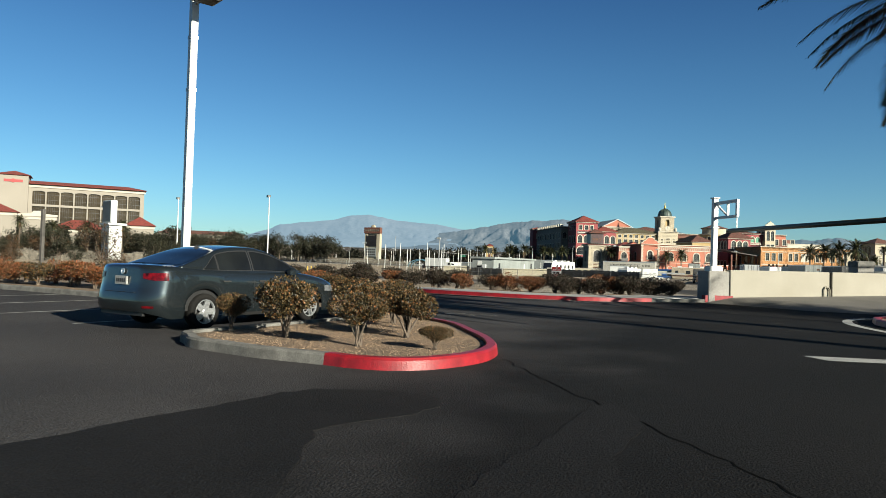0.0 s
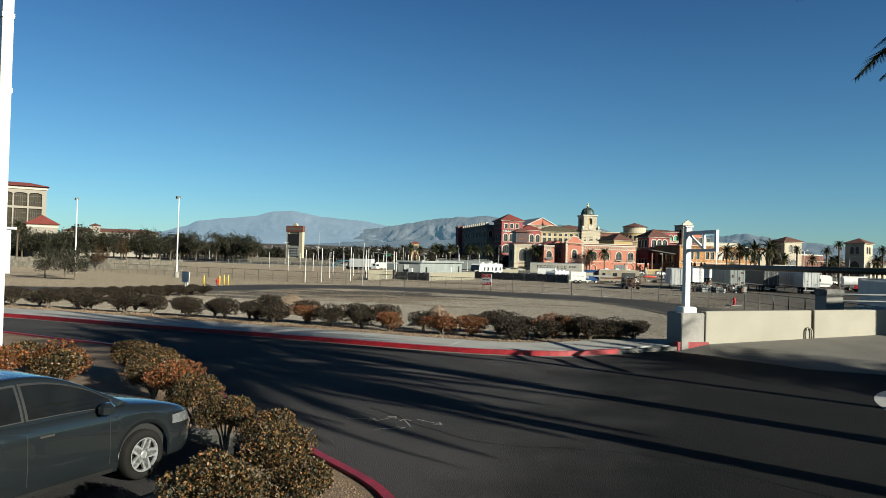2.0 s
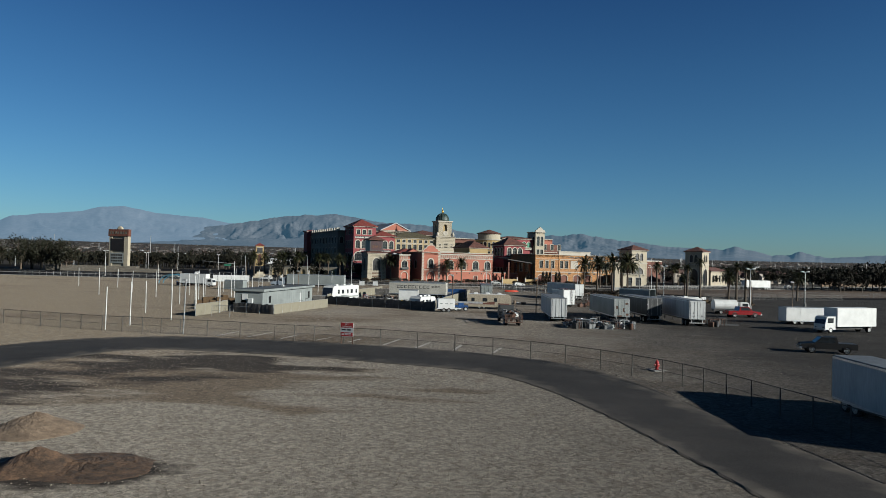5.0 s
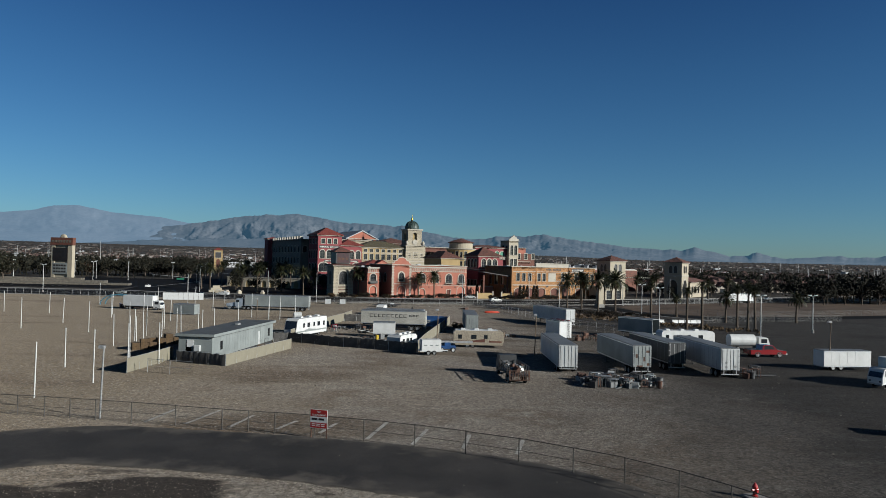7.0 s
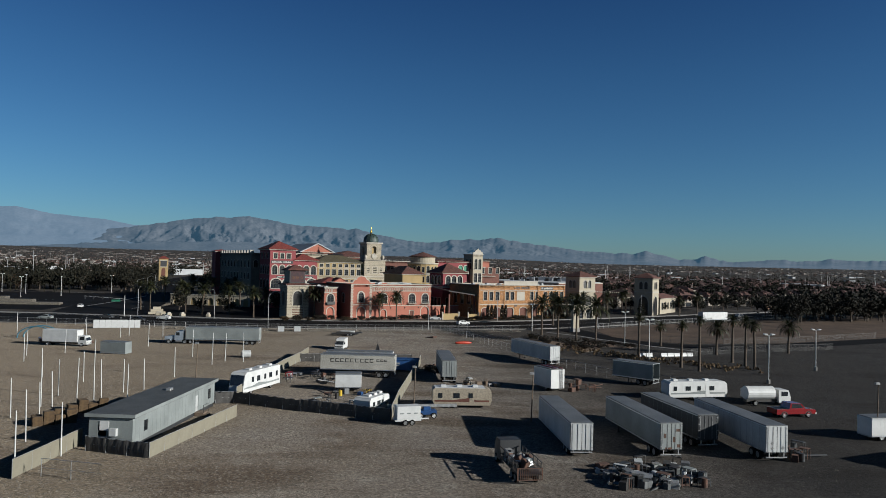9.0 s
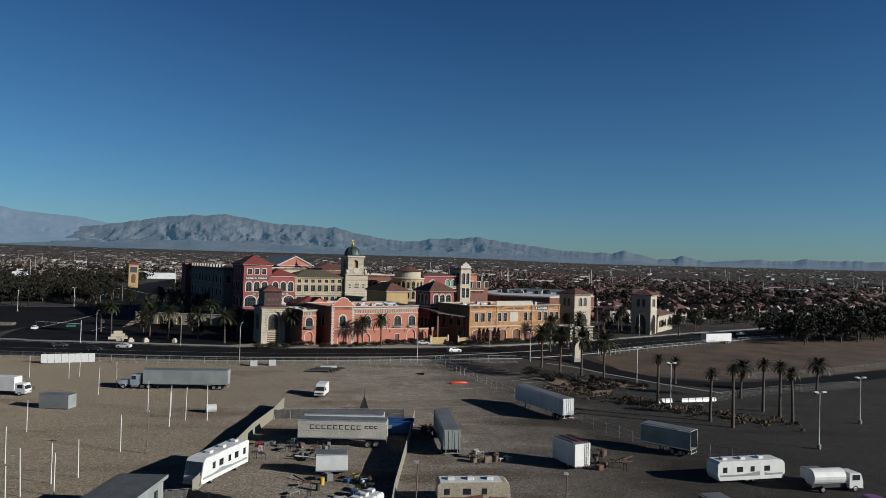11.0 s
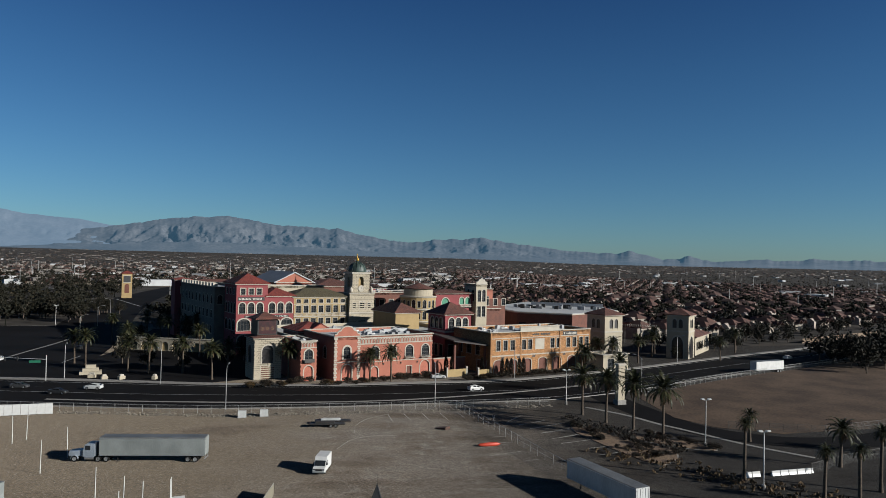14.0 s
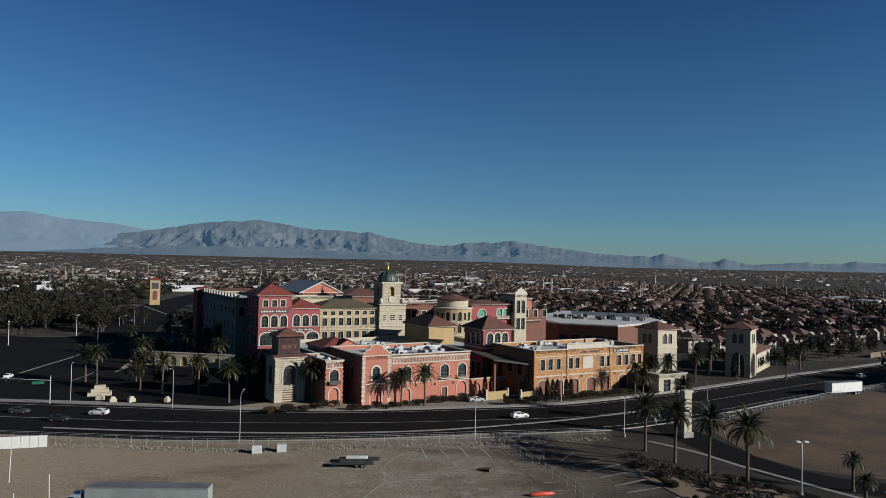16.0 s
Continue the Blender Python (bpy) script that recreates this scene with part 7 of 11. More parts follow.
for i, (u, v, w, d, h, mt) in enumerate([(36, 100, 22, 24, 24, M_BROWN), (60, 96, 20, 20, 22, M_CRIMSON), (84, 96, 24, 26, 21, M_CREAM), (-8, 150, 30, 20, 22, M_CREAM), (30, 140, 34, 24, 22, M_BROWN), (70, 134, 30, 26, 19, M_PINK), (104, 104, 30, 24, 17, M_CREAM), (110, 140, 36, 26, 15, M_BROWN),
                                         (20, 178, 40, 24, 18, M_CREAM), (70, 176, 40, 26, 16, M_BROWN), (8, 88, 26, 8, 24.5, M_CREAM), (50, 80, 20, 12, 22, M_BROWN)]):
    block("shopping_block", "flat-roofed stucco shopping block with a pale roof", u, u + w, v, v + d, h, mt, {"front": row(4, 1, w - 1, 2.2, h - 6, h - 3)}, None if i % 3 else (M_TILEBROWN, 3, .8))
    if i % 3:
        hvac(u + 2, u + w - 2, v + 2, v + d - 2, h - .9, 6, 20 + i)

# cream walls, posts and planters round the court beside the shops
t = thing("court_wall", pose(-110, 390.5, GZ, 0, 0, -14), "cream arcaded wall round the court", "wall")
g = G()
facade(g, Matrix.Identity(4), 38.4, 4.6, [(1.5 + i * 4.2, 4.0 + i * 4.2, .1, 3.4, 1) for i in range(9)], .4)
part("wall", g, M_CREAM, t)
part("coping", G().box(-.2, 38.6, -.15, .55, 4.602, 4.9), M_TRIM, t)
for i in range(9):
    part("niche", G().box(1.4 + i * 4.2, 4.1 + i * 4.2, .32, .38, .1, 3.4), M_OCHRE, t)
for i, (x, y, w) in enumerate([(-94, 324, 1.1), (-89.5, 321, .9), (-85, 321.5, 1.0), (-76, 322, .8)]):
    t = thing("entry_block", pose(x, y, GZ, 0, 0, 10 + 23 * i), "low rough cream stone block in the planting", "stone block", "court blocks")
    part("block", G().cbox(-w, w, -.6, .6, -.1, 1.0, .12), M_CREAM, t)
    part("top_stone", G().cbox(-w * .7, w * .6, -.45, .4, 1.002, 1.5, .12), M_TRIM, t)
t = thing("stepped_fountain", pose(-97, 331, GZ, 0, 0, 20), "stepped cream stone monument at the corner", "monument")
for i in range(3):
    part("tier", G().cbox(-3 + i * .8, 3 - i * .8, -2 + i * .55, 2 - i * .55, i * .9, i * .9 + .88, .06), M_CREAM, t)


# ---- fences ----
M_DARKCLOTH = surf("dark_shade_cloth", (0.120, 0.112, 0.104), (0.070, 0.066, 0.062), 0.85, 0.8, 10, 0.3)
M_TANCLOTH = surf("tan_screen_cloth", (0.285, 0.26, 0.19), (0.235, 0.21, 0.155), 0.85, 0.35, 5, 0.05, vary=0.05)
M_GREYSIDE = surf("weathered_grey_siding", (0.30, 0.325, 0.315), (0.225, 0.245, 0.238), 0.7, 0.4, 6, 0.05, vary=0.08)
M_OFFICEROOF = surf("dark_grey_roofing", (0.10, 0.105, 0.105), (0.065, 0.07, 0.07), 0.7, 0.5, 4, 0.1)
M_GREYROOF = surf("grey_metal_roof", (0.22, 0.225, 0.225), (0.14, 0.145, 0.145), 0.5, 0.3, 5, 0.05, metal=0.2)
M_BEIGE = surf("beige_panel", (0.4368, 0.3744, 0.2808), (0.3588, 0.3042, 0.2262), 0.6, 0.4, 5, 0.05)
M_DARKTRAILER = surf("dark_grey_trailer", (0.0468, 0.0484, 0.0507), (0.0312, 0.0328, 0.0351), 0.6, 0.5, 6, 0.1)
M_HAY = surf("straw", (0.1326, 0.0819, 0.0351), (0.0702, 0.0429, 0.0218), 0.95, 2, 14, 1.0)


def fence(name, pts, h, label, category="fence", spacing=3.0, cloth=None, rails=True, z=None, post_r=0.035, mat=M_GALV, group=""):
    """Posts, rails and panels along a plan line."""
    t = thing(name, Matrix.Identity(4), label, category, group)
    for a, b in zip(pts, pts[1:]):
        a, b = Vector(a), Vector(b)
        n = max(1, round((b - a).length / spacing))
        for i in range(n):
            p, q = a.lerp(b, i / n), a.lerp(b, (i + 1) / n)
            zp = gz(p.x, p.y) if z is None else z
            L = (q - p).length
            rot = math.degrees(math.atan2((q - p).y, (q - p).x))
            m = pose(p.x, p.y, zp, 0, 0, rot)
            part("post", CACHE.setdefault(("fp", h, post_r, mat.name), G().tube((0, 0, -.3), (0, 0, h + .04), post_r, post_r, 6).mesh("post")), mat, t, m=m)
            if rails:
                part("rail", CACHE.setdefault(("fr", round(L, 1), h, mat.name), G().tube((0, 0, h), (L, 0, h), .03, .03, 5, False).mesh("rail")), mat, t, m=m)
                part("rail", CACHE.setdefault(("fr2", round(L, 1), h, mat.name), G().tube((0, 0, h * .5), (L, 0, h * .5), .018, .018, 5, False).mesh("rail")), mat, t, m=m)
            if cloth:
                key = ("fc", round(L, 1), h, i % 4, cloth.name)
                if key not in CACHE:
                    g, rg = G(), random.Random(i % 4)
                    k = 12
                    vs = []
                    for j in range(k + 1):
                        sag = 0.10 * math.sin(math.pi * (j % 6) / 6) * rg.uniform(.4, 1.3)
                        wv = .08 if cloth is M_DARKCLOTH else .022
                        vs += [(L * j / k, rg.uniform(-wv, wv) * .7, 0.03), (L * j / k, -.04 + rg.uniform(-wv, wv), h * .55), (L * j / k, -.03, h - sag * (1.5 if cloth is M_DARKCLOTH else .3))]
                    vs += [(x, y + .02, zz) for x, y, zz in vs]
                    o = 3 * (k + 1)
                    g.add(vs, [f for j in range(k) for r in (0, 1) for f in ((3 * j + r, 3 * j + 3 + r, 3 * j + 4 + r, 3 * j + 1 + r), (o + 3 * j + 1 + r, o + 3 * j + 4 + r, o + 3 * j + 3 + r, o + 3 * j + r))])
                    CACHE[key] = g.mesh("cloth_panel", True)
                part("cloth_panel", CACHE[key], cloth, t, m=m)
            else:
                part("mesh_panel", CACHE.setdefault(("fm", round(L, 1), h), G().add([(0, 0, .02), (L, 0, .02), (L, 0, h), (0, 0, h)], [(0, 1, 2, 3)]).mesh("mesh_panel")), M_CHAIN, t, m=m)
    return t


M_OLDPOST = surf("weathered_fence_steel", (0.10, 0.09, 0.08), (0.055, 0.05, 0.045), 0.7, 3, 20, 0.1)
CL = "galvanised chain-link fence with thin posts"
fence("chain_link_fence", [(18.6, 54), (17.4, 61), (16.2, 67), (14.8, 72.5), (13.3, 77.5), (11.4, 81.6), (9.6, 84.3), (7.5, 87.1), (4.8, 89.8), (1.8, 92.0), (-1.7, 94.4), (-5.5, 96.2), (-9.4, 97.9), (-13.5, 99.4), (-17.6, 100.5), (-21, 101.2), (-25.6, 102.1), (-29.8, 103.0), (-33.9, 103.9), (-37.3, 104.6), (-42.2, 105.5), (-47.4, 106.3), (-60, 110.5), (-80, 117), (-110, 128)], 1.75, "dark weathered chain-link fence with thin posts", post_r=.045, mat=M_OLDPOST)
fence("chain_link_fence", [(-180, 292), (-84, 279), (-47, 275.6), (2.3, 282), (31, 287)], 1.8, CL)
fence("chain_link_fence", [(6.5, 282.5), (17.1, 237), (25.5, 205), (31.5, 190), (44, 180)], 1.8, CL)
fence("chain_link_fence", [(61, 300), (84, 318), (112, 336), (161, 366), (230, 410)], 1.8, CL)
fence("chain_link_fence", [(62, 227.5), (72, 233), (84, 238), (110, 246)], 1.8, CL, mat=M_OLDPOST)
fence("chain_link_fence", [(64, 260), (84, 256), (110, 264), (150, 284)], 1.8, CL, mat=M_OLDPOST)
fence("screen_fence", [(-35.7, 164.9), (-33.2, 165.4), (-25.7, 161.3), (-17.6, 157.6), (-10.8, 154.2)], 1.7, "chain-link fence hung with dark sagging shade cloth", cloth=M_DARKCLOTH)
fence("screen_fence", [(-10.6, 155), (-9.6, 166), (-6.3, 192), (-4.4, 208)], 1.9, "yard fence screened with pale tan cloth", cloth=M_TANCLOTH)
fence("screen_fence", [(-33.4, 168), (-31, 198), (-29.4, 209), (-28.6, 219)], 1.9, "yard fence screened with pale tan cloth", cloth=M_TANCLOTH)
fence("screen_fence", [(-29.2, 209.5), (-18, 210), (-6.2, 210)], 1.7, "yard fence screened with brown cloth", cloth=M_DARKCLOTH)
fence("screen_fence", [(-43, 139.3), (-35.6, 136.4)], 1.6, "dark-screened fence before the site office", cloth=M_DARKCLOTH)
fence("screen_fence", [(-35.5, 136.5), (-30.9, 156.4)], 1.6, "tan-screened fence along the site office", cloth=M_TANCLOTH)
fence("screen_fence", [(-45.4, 129.4), (-44.4, 141.8)], 1.8, "tan-screened fence beside the straw bales", cloth=M_TANCLOTH)
fence("wire_gate", [(-43.2, 130.2), (-37, 128.2)], 1.7, "open chain-link gate leaf on the ground", "gate")


# ---- trailers and trucks ----
def box_trailer(x, y, rz, L, H, label, side=None, W=2.6, floor=1.1, doors=True, axles=2, ribs=True, z=GZ, open_rear=False, group="parked box trailers", legs=True, name="box_trailer"):
    """A box trailer: x from its rear doors to its nose."""
    side = side or M_OFFWHITE
    t = thing(name, pose(x, y, z, 0, 0, rz), label, "trailer", group)
    g = G()
    w = W / 2
    if open_rear:
        g.box(0, L, -w, -w + .08, floor, H).box(0, L, w - .08, w, floor, H).box(0, L, -w + .08, w - .08, H - .08, H).box(0, L, -w + .08, w - .08, floor, floor + .1).box(L - .08, L, -w + .08, w - .08, floor + .1, H - .08)
    else:
        g.cbox(0.04, L, -w, w, floor, H - .05, 0.03)
    part("body", g, side, t)
    part("roof", G().cbox(.02, L - .02, -w + .03, w - .03, H - .05, H + .02, .03), M_GREYROOF, t)
    part("lower_rail", G().box(0.1, L, -w - .02, -w - .002, floor, floor + .16), M_ALU, t)
    part("lower_rail", G().box(0.1, L, w + .002, w + .02, floor, floor + .16), M_ALU, t)
    part("upper_rail", G().box(0.1, L, -w - .015, -w - .002, H - .18, H - .05), M_ALU, t)
    part("upper_rail", G().box(0.1, L, w + .002, w + .015, H - .18, H - .05), M_ALU, t)
    if ribs:
        n = int(L / 1.2)
        me = CACHE.setdefault(("rib", H, floor), G().box(-.014, .014, -.010, -.002, floor + .17, H - .19).mesh("side_rib"))
        for i in range(1, n):
            part("side_rib", me, side, t, m=Matrix.Translation((i * L / n, -w, 0)))
            part("side_rib", me, side, t, m=pose(i * L / n, w, 0, 0, 0, 180))
    if doors and not open_rear:
        for s in (-1, 1):
            d = part("door", G().cbox(-.03, .038, *sorted((s * .03, s * (w - .06))), floor + .06, H - .12, .01), side, t)
            part("gasket", G().box(-.004, .03, *sorted((s * (w - .058), s * (w - .02))), floor + .04, H - .10), M_BLACK, t)
            for k in (.35, .8):
                part("lock_bar", G().tube((-.06, s * w * k, floor + .08), (-.06, s * w * k, H - .14), .02, .02, 6), M_GALV, d)
            for k in range(4):
                part("hinge", G().box(-.05, -.031, *sorted((s * (w - .2), s * (w - .05))), floor + .3 + k * .75, floor + .38 + k * .75), M_GALV, d)
    if doors and not open_rear:
        part("gasket", G().box(-.005, .03, -.028, .028, floor + .04, H - .10), M_BLACK, t)
    part("bumper", G().box(-.02, .1, -w + .1, w - .1, .5, .62).box(0, .1, -.9, -.8, .62, floor).box(0, .1, .8, .9, .62, floor), M_GALV, t)
    for a in range(axles):
        for s in (1, -1):
            wheel(t, 1.6 + a * 1.25, s * (w - .28), .5, .5, s, 6, M_GALV)
        part("axle", G().tube((1.6 + a * 1.25, -w + .3, .5), (1.6 + a * 1.25, w - .3, .5), .07, .07, 8), M_DARKMETAL, t)
    part("chassis", G().box(.2, L - .3, -.55, -.42, floor - .28, floor - .002).box(.2, L - .3, .42, .55, floor - .28, floor - .002).box(1, 3.6, -.5, .5, floor - .4, floor - .28), M_DARKMETAL, t)
    if legs:
        for s in (-.7, .7):
            part("landing_leg", G().box(L - 3.0, L - 2.86, s - .07, s + .07, .12, floor).box(L - 3.1, L - 2.76, s - .15, s + .15, 0, .12), M_DARKMETAL, t)
    return t


BT = "white box trailer with double rear doors, parked on the dirt"
t1 = box_trailer(10.0, 137.4, 90, 16.1, 3.75, BT, floor=.75)
t2 = box_trailer(19.7, 136.6, 94, 15.8, 4.0, "grey-white box trailer with a stained rear door", M_GREYSIDE)
for y, z, w, h in ((-.9, 1.5, .5, .35), (.3, 1.25, .8, .22), (.75, 2.6, .3, .5), (-.35, 2.2, .35, .6), (-.8, 3.2, .5, .3)):
    part("rust_stain", G().box(-.036, -.0315, y - w / 2, y + w / 2, z - h / 2, z + h / 2), M_RUST, t2, "rust-brown stain")
box_trailer(25.9, 141.0, 96, 14.5, 4.0, "dark grey slatted box trailer", M_DARKTRAILER)
t4 = box_trailer(31.1, 135.6, 93, 16.2, 4.0, "long pale grey box trailer with hazard placards on its doors", M_OFFWHITE)
for y, z in ((-.7, 1.6), (.55, 2.1), (.55, 1.55)):
    part("placard", G().side([(-.2, 0), (0, -.2), (.2, 0), (0, .2)], -.01, .01), M_PLATE, t4, m=pose(-.05, y, z, 0, 0, -90))
t5 = box_trailer(17.1, 177.6, 111, 5.2, 3.7, "short white box with a ladder and pipes on its roof", M_WHITE, 2.7, .55, False, 1)
lad = part("ladder", G().box(-.12, -.08, -.9, -.84, .5, 3.7).box(-.12, -.08, -.5, -.44, .5, 3.7), M_DARKMETAL, t5)
for i in range(9):
    part("rung", G().box(-.115, -.085, -.84, -.5, .7 + i * .34, .74 + i * .34), M_DARKMETAL, lad)
for i in range(6):
    part("roof_pipe", G().tube((.4 + i * .1, -1.1 + i * .4, 3.8), (4.8, -1.1 + i * .4, 3.8), .07, .07, 6), (M_RED, M_RUST, M_GALV)[i % 3], t5)
box_trailer(23.9, 208.2, 110, 16.2, 4.1, "pale blue-grey box trailer standing alone on the dirt")
box_trailer(36.5, 184.2, 132, 8.0, 4.0, "grey-white box truck body with its rear door open", M_GREYSIDE, open_rear=True)
box_trailer(-.5, 184.3, 90, 15, 4.0, "pale trailer with ribbed blue-grey rear doors", M_GREYSIDE)
# the lettered trailer in the yard and its neighbour
te = box_trailer(-9.8, 190.6, 174.5, 13.5, 4.1, "cream lettered box trailer inside the screened yard", surf("cream_trailer_side", (0.58, 0.55, 0.48), (0.47, 0.45, 0.39), .6, .4, 6, .05), 2.6, 1.3, ribs=False)
for a, b, z0, z1 in [(3.9 + i * .89, 4.55 + i * .89, 2.68, 3.34) for i in range(9)] + [(1.4 + i * .7, 1.95 + i * .7, 2.9, 3.3) for i in range(3)]:
    part("letter_bar", G().box(a, b, 1.303, 1.312, z0, z0 + .11).box(a, b, 1.303, 1.312, z1 - .11, z1).box(b - .13, b, 1.303, 1.312, z0 + .11, z1 - .11), M_SIGNBLACK, te, "dark lettering bar")
part("seam", G().box(2.0, 12.5, 1.303, 1.312, 2.40, 2.44), M_GALV, te)
box_trailer(-10.2, 195.2, 176, 12.5, 4.1, "white ribbed box trailer behind the lettered one", M_WHITE)
box_trailer(21.65, 73.2, -90, 13.5, 3.5, "large pale blue-grey box trailer close to the fence", M_OFFWHITE, floor=.62, ribs=False)
box_trailer(27.6, 71.0, -86, 12, 3.5, "white box trailer beside the fence", M_WHITE, floor=.7)
# skip
t = thing("skip_container", pose(-5.6, 198.2, GZ, 0, 0, 176), "dark blue steel skip full of scrap", "skip")
g = G()
g.add([(0, -1.2, .3), (6, -1.2, .3), (6.4, -1.25, 2.3), (-.4, -1.25, 2.3), (0, 1.2, .3), (6, 1.2, .3), (6.4, 1.25, 2.3), (-.4, 1.25, 2.3)], [(0, 1, 2, 3), (5, 4, 7, 6), (1, 5, 6, 2), (4, 0, 3, 7), (4, 5, 1, 0)])
part("body", g, M_BLUE, t)
for i in range(8):
    part("rib", G().box(.2 + i * .8, .32 + i * .8, -1.33, -1.23, .4, 2.3), M_BLUE, t)
part("rim", G().box(-.5, 6.5, -1.36, -1.22, 2.25, 2.4).box(-.5, 6.5, 1.22, 1.36, 2.25, 2.4).box(-.5, -.36, -1.22, 1.22, 2.25, 2.4).box(6.36, 6.5, -1.22, 1.22, 2.25, 2.4), M_BLUE, t)
part("label_bar", G().box(3.2, 4.0, 1.34, 1.37, 1.5, 1.75).box(3.2, 4.2, 1.34, 1.37, 1.15, 1.35), M_PLATE, t, "pale label bars")


def tractor(parent_m, label, paint, L=4.2, name="truck_tractor", group=""):
    """A bonneted tractor unit: x forwards."""
    t = thing(name, parent_m, label, "truck", group)
    part("chassis", G().box(-3.2, 3.6, -.45, .45, .6, .95), M_DARKMETAL, t)
    c = part("cab", G().side([(-.6, .9), (1.3, .9), (1.3, 1.9), (1.0, 2.9), (.7, 3.05), (-.6, 3.05)], -1.1, 1.1), paint, t)
    part("bonnet", G().side([(1.302, .9), (3.6, .9), (3.75, 1.1), (3.7, 1.7), (1.302, 1.95)], -.85, .85), paint, t)
    part("windscreen", G().side([(1.33, 2.0), (1.345, 2.0), (1.06, 2.85), (1.045, 2.85)], -.95, .95), M_GLASS, c)
    for s in (-1, 1):
        part("side_window", G().box(.1, 1.0, *sorted((s * 1.103, s * 1.115)), 2.0, 2.75), M_GLASS, c)
        part("fender", G().lathe([(.56, -.2), (.6, -.2), (.6, .2), (.56, .2)], 12, a0=0, a1=math.pi, cap=False), paint, t, m=pose(2.7, s * .95, .52, 90, 0, 0))
        wheel(t, 2.7, s * .92, .5, .3, s, 6, M_GALV)
        for x in (-2.5, -1.2):
            wheel(t, x, s * .8, .5, .55, s, 6, M_GALV)
        part("stack", G().tube((-.75, s * .95, 1), (-.75, s * .95, 3.5), .08, .08, 8), M_ALU, t)
        part("headlight", G().box(3.62, 3.77, *sorted((s * .5, s * .8)), 1.15, 1.4), M_LAMPGLASS, t)
    part("grille", G().box(3.7, 3.78, -.45, .45, 1.0, 1.7), M_ALU, t)
    part("fuel_tank", G().tube((-.4, 1.0, .65), (1.0, 1.0, .65), .28, .28, 12).tube((-.4, -1.0, .65), (1.0, -1.0, .65), .28, .28, 12), M_ALU, t)
    return t


box_trailer(-42.6, 238.1, 178.5, 17.6, 4.2, "long weathered grey-white semi trailer coupled to a tractor", M_GREYSIDE, legs=True)
tractor(pose(-61.6, 238.6, GZ, 0, 0, 178.5), "pale blue-grey bonneted truck tractor", surf("pale_blue_truck_paint", (0.35, 0.40, 0.46), None, .4, .5, 8, 0))


def cab_truck(x, y, rz, L, H, label, paint, name="box_truck", group=""):
    """A cab-over box truck or van body: x forwards from its rear."""
    t = thing(name, pose(x, y, GZ, 0, 0, rz), label, "truck", group)
    part("cargo_box", G().cbox(0, L - 2.1, -1.2, 1.2, .95, H, .05), paint, t)
    c = part("cab", G().side([(L - 2.0, .5), (L - .05, .5), (L, 1.3), (L - .35, 2.35), (L - .6, 2.45), (L - 2.0, 2.45)], -1.02, 1.02), paint, t)
    part("windscreen", G().side([(L + .005, 1.35), (L + .02, 1.35), (L - .33, 2.25), (L - .345, 2.25)], -.9, .9), M_GLASS, c)
    for s in (-1, 1):
        part("side_window", G().box(L - 1.6, L - .5, *sorted((s * 1.023, s * 1.035)), 1.5, 2.2), M_GLASS, c)
        wheel(t, L - 1.1, s * .9, .42, .26, s, 5, M_GALV)
        wheel(t, 1.3, s * .9, .42, .42, s, 5, M_GALV)
        part("headlight", G().box(L - .06, L + .005, *sorted((s * .55, s * .85)), .75, .95), M_LAMPGLASS, t)
    part("chassis", G().box(.1, L - .3, -.5, .5, .5, .94), M_DARKMETAL, t)
    part("bumper", G().box(L - .1, L + .06, -1.0, 1.0, .42, .62), M_GALV, t)
    return t


cab_truck(-90.2, 231.5, -10, 10.6, 3.7, "white cab-over box truck parked on the dirt", M_WHITE)

cab_truck(56.6, 134.6, 201, 9.8, 3.7, "white box truck parked near the lamp posts", M_WHITE)


def van(m, label, paint, group=""):
    t = thing("van", m, label, "van", group)
    b = part("body", G().side([(0, .4), (5.2, .4), (5.35, .65), (5.3, 1.05), (4.5, 1.25), (3.9, 2.0), (3.5, 2.55), (.05, 2.6), (0, 2.5)], -.98, .98), paint, t)
    part("windscreen", G().side([(4.5, 1.3), (4.53, 1.3), (3.94, 2.03), (3.92, 2.0)], -.86, .86), M_GLASS, t)
    for s in (-1, 1):
        part("side_window", G().side([(3.2, 1.3), (4.25, 1.3), (3.78, 1.95), (3.2, 1.95)], *sorted((s * .982, s * .992))), M_GLASS, t)
        for x in (1.0, 4.3):
            wheel(t, x, s * .84, .36, .24, s)
        part("headlight", G().box(5.27, 5.345, *sorted((s * .6, s * .92)), .78, 1.0), M_LAMPGLASS, t)
        part("mirror", G().box(4.0, 4.15, *sorted((s * 1.0, s * 1.22)), 1.35, 1.7), M_BLACK, t)
    part("grille", G().box(5.3, 5.36, -.55, .55, .7, .98), M_BLACK, t)
    part("bumper", G().box(5.25, 5.42, -.98, .98, .38, .6), M_GREYSIDE, t)
    return t


van(pose(-21.9, 234.2, GZ, 0, 0, -99), "white high-roof van facing the lot entrance", M_WHITE)


